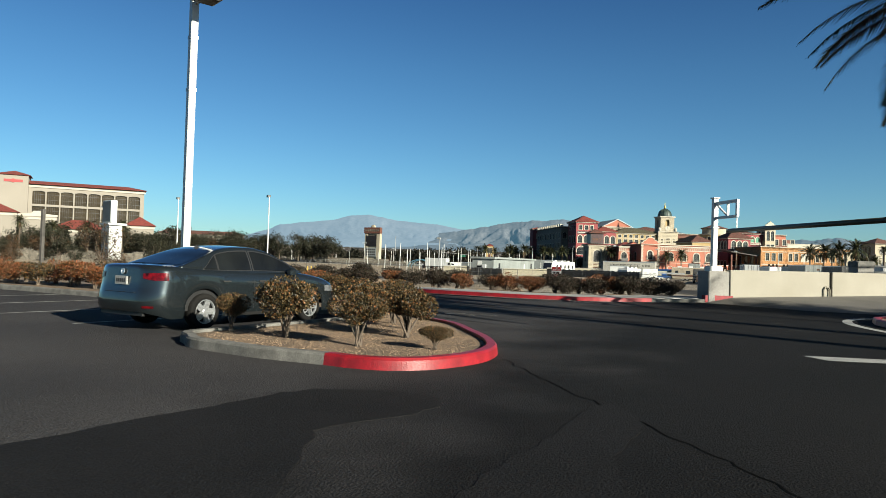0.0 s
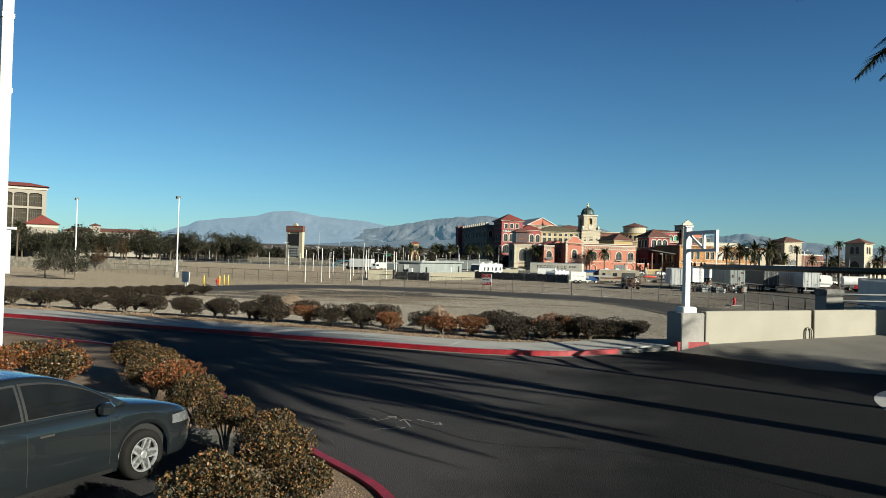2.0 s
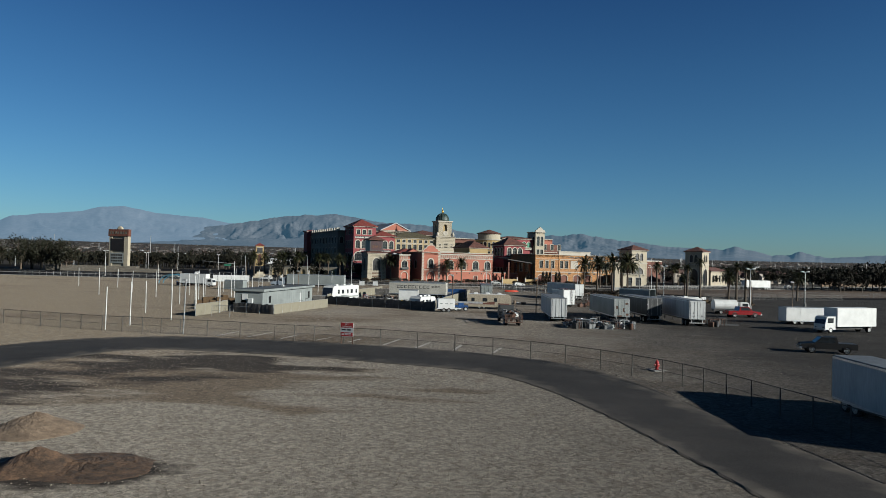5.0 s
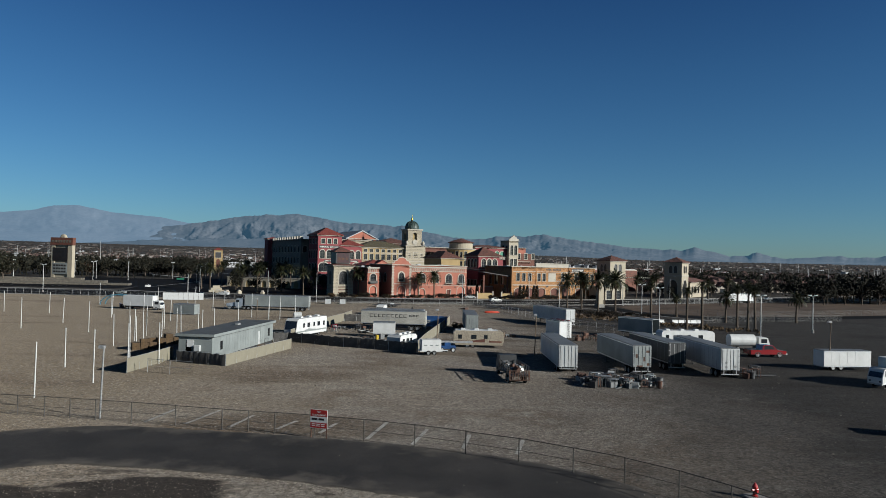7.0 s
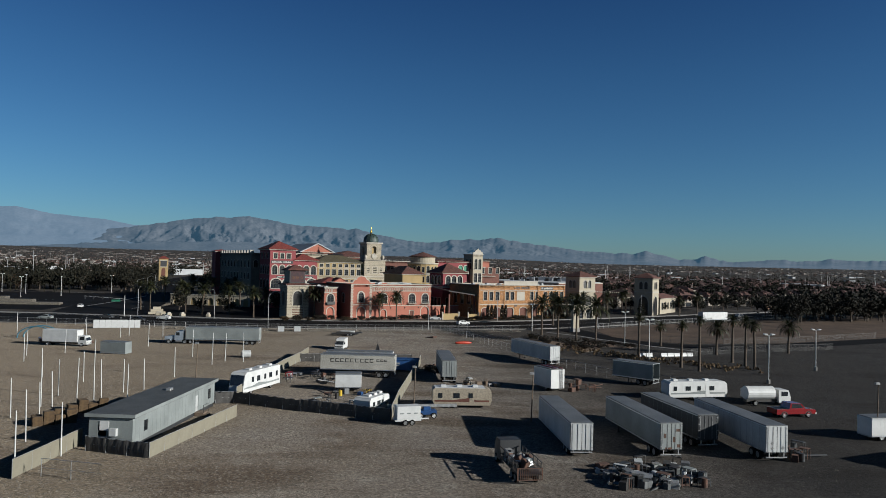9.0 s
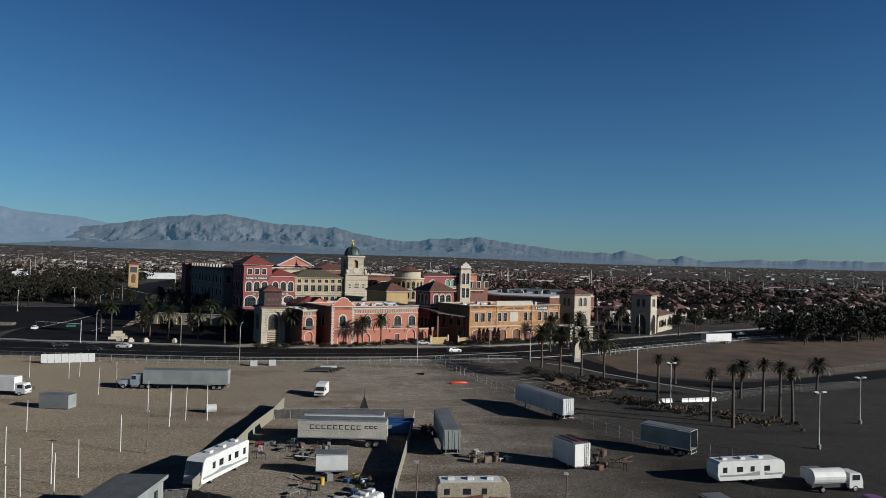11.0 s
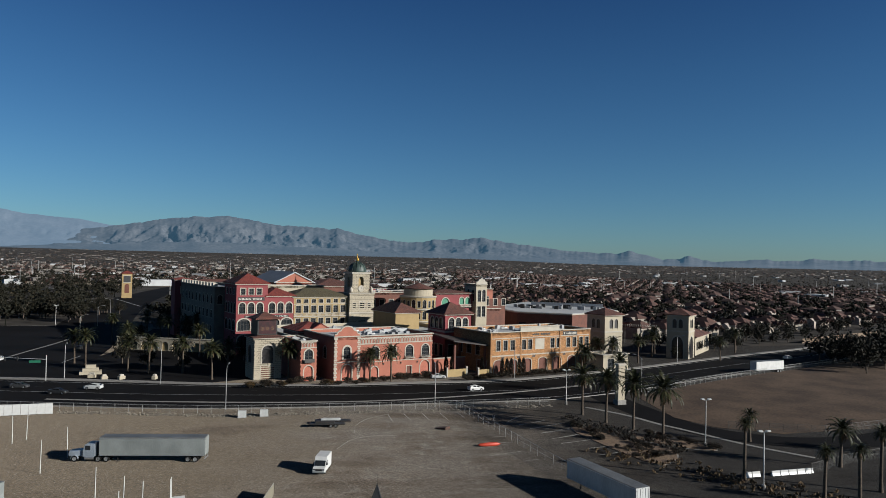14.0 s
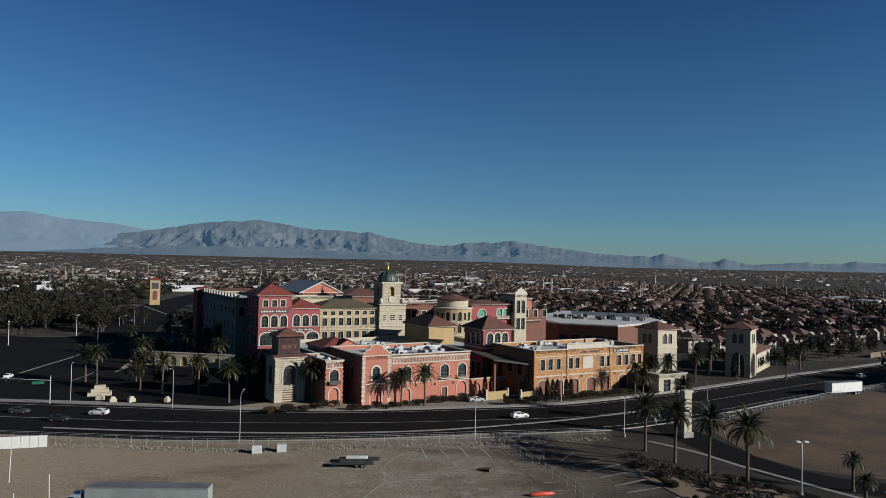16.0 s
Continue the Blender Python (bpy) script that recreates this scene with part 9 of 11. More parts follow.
clutter("machine_parts", 22.5, 181, 0, 3, 4, 16, "low rusty machinery on the dirt", 9, [M_RUST, M_DARKMETAL])
clutter("machine_parts", -88, 236, 0, 6, 2, 16, "dark machinery beside the box truck", 10, [M_DARKMETAL, M_RUST, M_BLUE])
# hauler with scrap
t = thing("flatbed_hauler", pose(2.3, 127.5, GZ, 0, 0, 96), "dark flatbed truck loaded with scrap behind a rusty lattice tailgate", "truck")
part("bed", G().box(0, 6.5, -1.2, 1.2, .95, 1.12), M_DARKMETAL, t)
tg = part("tailgate", G().box(-.06, 0, -1.25, 1.25, .5, .58).box(-.06, 0, -1.25, 1.25, 1.6, 1.68).box(-.06, 0, -1.25, -1.17, .58, 1.6).box(-.06, 0, 1.17, 1.25, .58, 1.6), M_RUST, t, "rusty red lattice tailgate")
for i in range(12):
    part("slat", G().box(-.05, -.01, -1.1 + i * .2, -1.05 + i * .2, .58, 1.6), M_RUST, tg)
for s in (-1, 1):
    part("side_rack", G().box(0, 6.5, s * 1.2 - .03, s * 1.2 + .03, 1.5, 1.58).box(0, 6.5, s * 1.2 - .03, s * 1.2 + .03, 2.1, 2.18), M_DARKMETAL, t)
    for i in range(6):
        part("stake", G().box(.3 + i * 1.2, .38 + i * 1.2, s * 1.2 - .04, s * 1.2 + .04, 1.12, 2.2), M_DARKMETAL, t)
    for x in (1.2, 2.4, 8.3):
        wheel(t, x, s * .95, .48, .35, s, 6, M_GALV)
part("cab", G().side([(6.7, .6), (9.0, .6), (9.0, 1.5), (8.4, 2.6), (6.7, 2.65)], -1.1, 1.1), M_DARKTRAILER, t)
rng = random.Random(15)
for i in range(16):
    part("scrap_piece", G().cbox(-.4, .4, -.3, .3, 0, rng.uniform(.3, .9), .05), rng.choice(SC), t, m=pose(rng.uniform(.6, 6), rng.uniform(-.8, .8), 1.12, rng.uniform(-20, 20), rng.uniform(-20, 20), rng.uniform(0, 180)))
# generator trailer
t = thing("generator_trailer", pose(-10.3, 152.6, GZ, 0, 0, 12), "white twin-axle generator trailer", "trailer")
part("housing", G().cbox(.2, 3.3, -.85, .85, .7, 2.4, .06), M_WHITE, t)
for x in (1.3, 2.2):
    for s in (-1, 1):
        wheel(t, x, s * .92, .36, .22, s, 5, M_GALV)
part("drawbar", G().box(3.3, 4.6, -.07, .07, .55, .7), M_WHITE, t)
part("frame", G().box(0, 3.4, -.9, .9, .55, .698), M_WHITE, t)
for i in range(3):
    part("vent", G().box(.6 + i * .9, 1.1 + i * .9, -.865, -.852, 1.45, 1.6), M_GREYSIDE, t)
# lift boom lying on blue chassis
t = thing("boom_lift", pose(-7.2, 157.0, GZ, 0, 0, 6), "blue boom lift with a folded grey boom", "machine")
part("chassis", G().box(0, 2.6, -.8, .8, .5, 1.0), M_BLUE, t)
part("boom", G().box(-4, 5.5, -.16, .16, 1.4, 1.75), M_GALV, t)
part("turret", G().cbox(.8, 1.8, -.6, .6, 1.0, 1.5, .05), M_BLUE, t)
for x in (.4, 2.2):
    for s in (-1, 1):
        wheel(t, x, s * .85, .38, .25, s, 5, M_WHITE)
# boats on trailers beyond the yard
for dy in (0, 2.6):
    t = thing("boat_trailer", pose(-27.2 + dy * .4, 263.2 + dy * 1.1, GZ, 0, 0, 2), "flat dark trailer carrying pale boat parts", "trailer", "boat trailers")
    part("frame", G().box(0, 7.6, -1.0, -.85, .55, .7).box(0, 7.6, .85, 1.0, .55, .7).box(0, .15, -.85, .85, .55, .7).box(7.4, 7.6, -.85, .85, .55, .7), M_DARKMETAL, t)
    part("deck", G().box(.2, 7.4, -.84, .84, .70, .76), M_DARKTRAILER, t)
    part("hull", G().cbox(1.2, 5.4, -.45, .45, .762, 1.15, .12), M_OFFWHITE if dy else M_DARKMETAL, t)
    for x in (4.6, 5.6):
        for s in (-1, 1):
            wheel(t, x, s * 1.0, .36, .22, s, 5, M_GALV)
t = thing("red_canoe", pose(6.2, 246.4, GZ, 0, 0, 11), "long red canoe lying on the dirt", "boat")
part("hull", G().lathe([(.02, -2.4), (.3, -1.8), (.42, 0), (.3, 1.8), (.02, 2.4)], 10), surf("orange_red_plastic", (.65, .07, .03), None, .5, 1, 10, 0), t, m=pose(2.4, 0, .32, 0, 90, 0), smooth=True)
t = thing("ramp", pose(.8, 261.3, GZ, 0, 0, -40), "dark red loading ramp on the dirt", "ramp")
part("deck", G().add([(-1.5, -.8, .05), (1.5, -.8, .6), (1.5, .8, .6), (-1.5, .8, .05), (-1.5, -.8, 0), (1.5, -.8, 0), (1.5, .8, 0), (-1.5, .8, 0)], [(0, 1, 2, 3), (0, 4, 5, 1), (2, 6, 7, 3), (1, 5, 6, 2)]), M_RUST, t)
t = thing("tank_drum", pose(-41.2, 214.5, GZ, 0, 0, 20), "white steel drum lying on its side", "drum")
part("shell", G().tube((-.9, 0, .75), (.9, 0, .75), .75, .75, 16), M_OFFWHITE, t)
t = thing("black_pyramid_tower", pose(-13.4, 212.6, GZ), "small black pyramid-shaped frame tower", "tower")
for sx in (-1, 1):
    for sy in (-1, 1):
        part("leg", G().tube((sx * 1.1, sy * 1.1, 0), (0, 0, 3.6), .08, .05, 6), M_BLACK, t)
part("skin", G().add([(-.8, -.8, 1), (.8, -.8, 1), (.8, .8, 1), (-.8, .8, 1), (0, 0, 3.5)], [(0, 1, 4), (1, 2, 4), (2, 3, 4), (3, 0, 4)]), M_BLACK, t)
part("mast", G().tube((0, 0, 3.5), (0, 0, 5), .03, .02, 5), M_BLACK, t)
for i in range(2):
    t = thing("utility_box", pose(-42.6 + i * 4.6, 272.0 + i * 1.2, GZ, 0, 0, 8), "pale utility cabinet by the street", "cabinet", "utility cabinets")
    part("cabinet", G().cbox(-.9, .9, -.5, .5, 0, 1.5, .04), M_OFFWHITE, t)
    part("plinth", G().box(-1, 1, -.6, .6, -.1, .08), M_CONCRETE, t)
t = thing("panel_fence", Matrix.Identity(4), "white solid panel fence at the lot corner", "fence")
for i in range(8):
    p = Vector((-96.1, 272.5)).lerp(Vector((-83.9, 275.5)), i / 8)
    part("panel", G().cbox(0, 1.5, -.05, .05, .1, 2.4, .01), M_WHITE, t, m=pose(p.x, p.y, GZ, 0, 0, 13.8))
t = thing("blue_arch_frame", pose(-98, 245, GZ, 0, 0, -8), "pale blue arched steel frame", "frame")
for s in (-1.2, 1.2):
    g = G()
    for i in range(10):
        a, b = math.pi * i / 10, math.pi * (i + 1) / 10
        g.tube((5 * math.cos(a), s, 3 * math.sin(a)), (5 * math.cos(b), s, 3 * math.sin(b)), .14, .14, 6)
    part("arch", g, surf("light_blue_paint", (.10, .30, .42), None, .5, 1, 10, 0), t)
# concrete barriers
for i in range(7):
    t = thing("concrete_barrier", pose(48.6 + i * 1.75 + (i > 1) * 2, 225.8 + i * .35, GZ, 0, 0, 12), "white concrete road barrier", "barrier", "white barriers")
    part("body", CACHE.setdefault("bar", G().add([(0, -.3, 0), (0, -.12, .45), (0, -.09, .85), (0, .09, .85), (0, .12, .45), (0, .3, 0), (1.6, -.3, 0), (1.6, -.12, .45), (1.6, -.09, .85), (1.6, .09, .85), (1.6, .12, .45), (1.6, .3, 0)], [(i2, i2 + 6, i2 + 7, i2 + 1) for i2 in range(5)] + [(0, 1, 2, 3, 4, 5), (11, 10, 9, 8, 7, 6)]).mesh("body")), M_WHITE, t)
# lot paint
g = G()
for a, b, c, d in [(-10.2, 275.1, -9.5, 268.7), (-6.6, 275.8, -5.3, 269.3), (-2.3, 276.5, -1.2, 269.9), (1.9, 276.9, 3.0, 270.2), (6.2, 277.2, 7.0, 271.8), (10.6, 275.2, 10.9, 269.9), (14.1, 275.2, 13.4, 268.6), (15.9, 267.1, 20.3, 273.2), (18.4, 264.6, 25.1, 269.2), (20.0, 260.8, 28.3, 266.1), (21.2, 256.9, 29.2, 261.6), (22.3, 252.2, 30.3, 256.9), (23.3, 248.5, 29.0, 250.9), (5.9, 245.3, 12.8, 248.5), (7.4, 239.9, 14.2, 243.0), (9.7, 234.9, 16.6, 237.7)]:
    ribbon(g, [(a, b), (c, d)], .16, .02, 3)
ribbon(g, [(-17.5, 257.9), (-17.4, 263.9), (-14.9, 270.6), (-10.0, 275.8)], .16, .02, 5)
ribbon(g, [(-20.5, 245.4), (-17.7, 252.3), (-12.5, 255.2), (-7.9, 255.1)], .14, .02, 5)
for a, b, c, d in [(-32.9, 104.2, -32.2, 109.6), (-29.3, 103.7, -28.0, 109.5), (-25.3, 103.0, -24.4, 107.9), (-21.2, 102.8, -20.1, 106.1), (-17.4, 101.6, -16.5, 105.3), (-13.3, 100.1, -12.1, 106.2), (-9.6, 98.6, -8.5, 103.9), (-5.6, 97.8, -4.9, 102.3), (-1.6, 96.5, -0.6, 100.8)]:
    ribbon(g, [(a, b), (c, d)], .34, .02, 4)
for a, b, c, d in [(18.2, 264.8, 25.1, 268.7), (19.9, 261.1, 28.0, 265.9), (21.7, 257.6, 30.5, 261.1), (23.5, 252.8, 30.7, 256.5), (23.5, 248.7, 31.1, 251.8), (27.5, 244.8, 33.3, 246.8), (27.6, 240.0, 33.9, 242.3), (16.0, 267.0, 19.5, 272.8), (13.2, 268.7, 14.6, 274.6), (10.6, 249.3, 14.1, 249.7), (10.3, 253.8, 13.0, 254.3)]:
    ribbon(g, [(a, b), (c, d)], .24, .03, 4)
for a, b, c, d in [(-5.6, 50.4, -3.9, 42.6), (-1.6, 49.0, -0.3, 42.0), (-16.3, 42.6, -17.4, 47.5), (1.8, 49.4, 3.1, 44.2), (-13.6, 43.1, -13.8, 48.2)]:
    for k in range(5):
        p, q = Vector((a, b)).lerp(Vector((c, d)), k / 5 + .03), Vector((a, b)).lerp(Vector((c, d)), k / 5 + (.1, .16, .08, .14, .12)[k])
        ribbon(g, [tuple(p), tuple(q)], (.2, .12, .25, .15, .1)[k], .018, 3)
mono("stall_lines", g, M_FADED, "faded parking stall lines on the dirt lot", "road marking", kind="stuff")
# street lines
g = G()


def between(k):
    return [tuple(p.lerp(q, k)) for p, q in zip(spline(SN, 4), spline(SF, 4))]


ribbon(g, between(.10)[::2], .25, .07, 2, GZ)
ribbon(g, between(.93)[::2], .25, .07, 2, GZ)
ribbon(g, between(.50)[::2], .22, .07, 2, GZ)
for a in ([(-230.4, 682.9), (-193.4, 626.7)], [(-221.4, 713.9), (-176.8, 630.9)], [(-435, 1023), (-335, 873)], [(-114.2, 353), (-114.9, 369.4)]):
    ribbon(g, a, .9 if a[0][1] > 500 else .35, .09, 4)
mono("lane_lines", g, M_LINE, "white lane lines on the street", "road marking", kind="structure")
g = G()
for k in (.30, .72):
    ln = spline(between(k), 2)
    for i in range(0, len(ln) - 1, 3):
        ribbon(g, [tuple(ln[i]), tuple(ln[i].lerp(ln[i + 1], .5))], .12, .07, 1, GZ)
mono("lane_dashes", g, surf("worn_lane_paint", (0.13, 0.13, 0.125), (0.06, 0.06, 0.058), 0.9, 1, 8, 0, spec=.1), "worn grey lane dashes on the street", "road marking", kind="stuff")
for nm, k0, k1 in (("street_kerb", -.012, 0.0), ("street_kerb", 1.0, 1.012)):
    g = G()
    a = between(.5)
    ribbon(g, between(k0 if k0 < 0 else k1), .35, .2, 2, GZ, 0, .25)
    mono(nm, g, M_CONCRETE, "pale concrete kerb along the street", "kerb", kind="structure")
g = G()
ribbon(g, between(1.075), 2.2, .16, 2, GZ, 0, .2)
ribbon(g, [(-136.4, 362), (-137.3, 380.9), (-138.2, 406.3), (-140.4, 429.9), (-143, 458)], 1.0, .12, 5)
ribbon(g, [(-193.7, 472.4), (-173.1, 479.5)], .8, .12, 3)
mono("street_pavement", g, M_CONCRETE, "pale concrete pavement before the shops", "pavement", kind="structure")
# moving traffic as it stands at one moment
sedan(pose(12.6, 305.0, GZ + .05, 0, 0, 20), M_WHITE, "white sport utility car on the street", "street cars", detail=False, suv=True)
for i, (x, y, rz, pt, sv) in enumerate([(-95, 299, -3, M_BLACK, 0), (-84.3, 305.2, 176, M_OFFWHITE, 1), (-108, 307, 0, M_DARKTRAILER, 0), (-120, 300, 178, M_GREYSIDE, 0), (4.0, 326, 10, M_OFFWHITE, 0), (150, 378, 30, M_WHITE, 0), (-135, 355, 100, M_WHITE, 0), (-122, 385, 100, M_BLACK, 1), (180, 394, 30, M_DARKTRAILER, 0)]):
    sedan(pose(x, y, GZ + .05, 0, 0, rz), pt, "car on the street near the crossing", "street cars", detail=False, suv=bool(sv))
box_trailer(128.5, 345.6, 200, 13.5, 4.1, "white box trailer with a round emblem parked beside the street", M_WHITE)
t = thing("street_pylon", pose(49.4, 287.6, GZ, 0, 0, 20), "pale concrete pylon beside the drive", "pylon")
part("shaft", G().cbox(-1.1, 1.1, -.6, .6, 0, 10.0, .06), M_CREAM, t)
part("cap", G().cbox(-1.3, 1.3, -.8, .8, 10.002, 10.5, .08), M_TRIM, t)
part("base", G().cbox(-1.4, 1.4, -.9, .9, 0, 1.2, .06), M_CONCRETE, t)


# ---- palms and trees ----
PM = "palm with a rough trunk and a round feathery crown"
for i, (x, y, h, c) in enumerate([(35.7, 275.2, 9.0, 4.8), (38.7, 267, 9.4, 4.9), (42.4, 260, 9.6, 5.0), (45.7, 252.1, 9.8, 5.3), (47.5, 223.5, 9.2, 1.9), (51.4, 208.5, 8.6, 1.9), (53.0, 203.2, 10.2, 1.9), (70.1, 231.4, 6.4, 3.7), (67.2, 217.5, 9.2, 2.2), (67.6, 212.3, 9.4, 2.2), (66.9, 207.0, 9.0, 2.2),
                                 (47.5, 310.8, 9.5, 4.0), (54, 300, 9.0, 4.1), (92, 237, 6.4, 3.7), (63.1, 249.6, 5.0, 2.4)]):
    palm(x, y, GZ, h, c, 41 + i % 3 + (3 if c < 2 else 0), PM, "drive palms", 46, 16, i * 57)
for i, (x, y, h, c) in enumerate([(-105, 348, 9, 4.4), (-119, 411, 9.5, 4.4), (-106, 413, 10, 4.6), (-88, 336, 9, 4.4), (-75, 371, 9, 4.4), (-96, 397, 10, 4.4), (-92, 393, 10, 4.4), (-58, 334, 8, 4.4), (-81, 333, 9, 4.4), (-71, 333, 8.6, 4.4), (-88, 404, 9.6, 4.4), (-38.3, 322.7, 8.6, 4.6), (-36.0, 324, 8, 4.4), (-8.3, 320.5, 8.2, 4.6), (-14.5, 319.0, 7.4, 4.4), (70, 352, 8, 4.4), (66, 357, 7.6, 4.1), (84, 364, 8, 4.1), (56, 342, 7.0, 4.1),
                                  (-110, 352, 8.6, 4.4), (-100, 372, 9, 4.4), (-86, 412, 10, 4.4), (-120, 460, 10, 4.4), (-98, 440, 10, 4.4), (120, 372, 7, 4.0), (140, 398, 8, 4.0), (-60, 322, 8.5, 4.4), (96, 380, 8, 4.1), (102, 392, 9, 3.9)]):
    palm(x, y, GZ, h, c, 41 + i % 3, PM, "shopping street palms", 46, 16, i * 71)


def tree_meshes(seed, n, leaf_s, h=7.0, r=3.0):
    key = ("tree", seed, n)
    if key in CACHE:
        return CACHE[key]
    rng = random.Random(seed)
    w, f = G(), G()
    w.tube((0, 0, -.2), (0, 0, h * .35), .2, .14, 7, False)
    lumps = []
    for i in range(12):
        a = i * 2.4 + rng.uniform(-.4, .4)
        q = Vector((math.cos(a) * r * rng.uniform(.3, .8), math.sin(a) * r * rng.uniform(.3, .8), h * rng.uniform(.34, .92)))
        w.tube((0, 0, h * rng.uniform(.25, .36)), q, .10, .03, 5, False)
        lumps.append((q, r * rng.uniform(.32, .55)))
    for i in range(n):
        c, k = rng.choice(lumps)
        d = Vector((rng.gauss(0, 1), rng.gauss(0, 1), rng.gauss(0, .75))).normalized() * k * rng.uniform(.5, 1.1)
        leaf(f, c + d, leaf_s * rng.uniform(.6, 1.3), rng)
    CACHE[key] = (w.mesh("trunk"), f.mesh("crown"))
    return CACHE[key]


def tree(x, y, z, s, seed, label, group, material=None, n=420, leaf_s=.75):
    w, f = tree_meshes(seed, n, leaf_s)
    material = material or M_TREELEAF
    f = CACHE.setdefault(("tf", f.name, material.name), f.copy())
    t = thing("tree", pose(x, y, z, 0, 0, (seed * 97 + x * 13) % 360) @ Matrix.Scale(s, 4), label, "tree", group)
    part("trunk", w, M_BARK, t)
    part("crown", f, material, t)


tree(-18.6, 21.4, 0.1, 0.36, 7, "small leafy tree in the gravel bed", "", M_TREEDRY, 3000, .17)
rng = random.Random(50)
for i in range(150):
    k = i / 149
    if i < 95:
        c = Vector((-320, 250)).lerp(Vector((-212, 374)), rng.random())
        s = rng.uniform(1.5, 2.3)
    else:
        c = Vector((-235, 500)).lerp(Vector((-165, 560)), rng.random())
        s = rng.uniform(1.0, 1.5)
    d = rng.uniform(-6, 40)
    tree(c.x - d * .62 + rng.uniform(-5, 5), c.y + d * .78, GZ, s, 60 + i % 5, "dense dark evergreen tree beyond the street", "roadside grove", M_TREEDRY if i % 17 == 3 else (M_GROVE if i < 95 else M_TREELEAF), 1300, .40)
for i, (x, y, s) in enumerate([(-168, 506, 1.7), (-176, 512, 1.9), (-186, 516, 1.8), (-178, 524, 2.0), (-194, 520, 1.7), (-165, 496, 1.3), (-200, 512, 1.7), (-210, 508, 1.5), (-222, 506, 1.6), (-172, 500, 1.5), (230, 400, 1.7), (240, 410, 1.9), (250, 396, 1.8), (262, 412, 2.0), (225, 385, 1.5), (272, 424, 2), (244, 388, 1.7), (98, 398, .9), (110, 408, 1.0), (126, 402, .9), (-60, 345, .8), (-50, 350, .9), (-72, 338, .8), (-84, 342, .9), (-95, 352, 1.0), (-100, 372, 1.1), (-80, 362, .9), (-64, 380, 1.0), (-74, 402, 1.2), (-92, 420, 1.2), (-106, 404, 1.1), (-58, 362, .9), (-84, 440, 1.4), (-100, 456, 1.4), (-70, 430, 1.3), (-116, 476, 1.5), (-60, 400, 1.1), (215, 372, 1.4), (232, 376, 1.6), (222, 392, 1.5), (236, 398, 1.7), (248, 404, 1.9), (256, 392, 1.8), (268, 402, 1.9), (281, 414, 2.0), (290, 404, 1.9), (276, 390, 1.7), (262, 380, 1.6), (246, 372, 1.5), (300, 426, 2.0), (204, 366, 1.1),
                               (112, 384, .8), (120, 392, .9), (134, 404, .9), (150, 416, 1.0), (166, 424, 1.0), (178, 432, .9), (104, 376, .7), (146, 408, .8), (190, 440, 1.0), (205, 450, .9), (128, 412, 1.1), (140, 424, 1.1), (156, 432, 1.0), (172, 446, 1.1)] + [(158 + (i * 37 % 60), 342 + (i * 23 % 34) + (i * 37 % 60) * .35, 1.1 + (i % 5) * .18) for i in range(30)]):
    tree(x, y, GZ, s, 60 + i % 5, "dark leafy tree beside the street", "street trees")
rng = random.Random(58)
for i in range(26):
    a, d = radians(-64 + 26 * rng.random()), rng.uniform(110, 200)
    x, y = -1 + d * math.sin(a), d * math.cos(a)
    if y < 45 + (x + 40) * -.1 or (-110 < x < -84 and 88 < y < 112):
        continue
    tree(x, y, gz(x, y) - .1, rng.uniform(.45, .85), 60 + i % 5, "leafy brown-green tree below the hotel", "hotel garden trees", M_TREEDRY if i % 3 == 0 else M_GROVE, 1600, .34)
for i in range(9):
    a, d = radians(-62 + i * 2.2), 205 + 14 * (i % 3)
    palm(-1 + d * math.sin(a), d * math.cos(a), GZ, 8 + i % 3, 2.8, 41 + i % 3, PM, "hotel palms", 46, 16, i * 40)
rng = random.Random(66)
wl = thing("estate_wall", pose(196, 438, GZ, 0, 0, 32.5), "long tan block wall round the housing estate", "wall")
for i in range(30):
    part("wall_panel", CACHE.setdefault("ewall", G().cbox(0, 5.9, -.15, .15, 0, 2.3, .04).mesh("wall_panel")), M_SOIL, wl, m=Matrix.Translation((i * 6, 0, 0)))
for i in range(30):
    x = 118 + i * 8.6 + rng.uniform(-2, 2)
    y = 404 + (x - 118) * .60 + rng.uniform(2, 16)
    tree(x, y, GZ, rng.uniform(.7, 1.35), 60 + i % 5, "dark leafy tree before the housing estate", "estate trees")
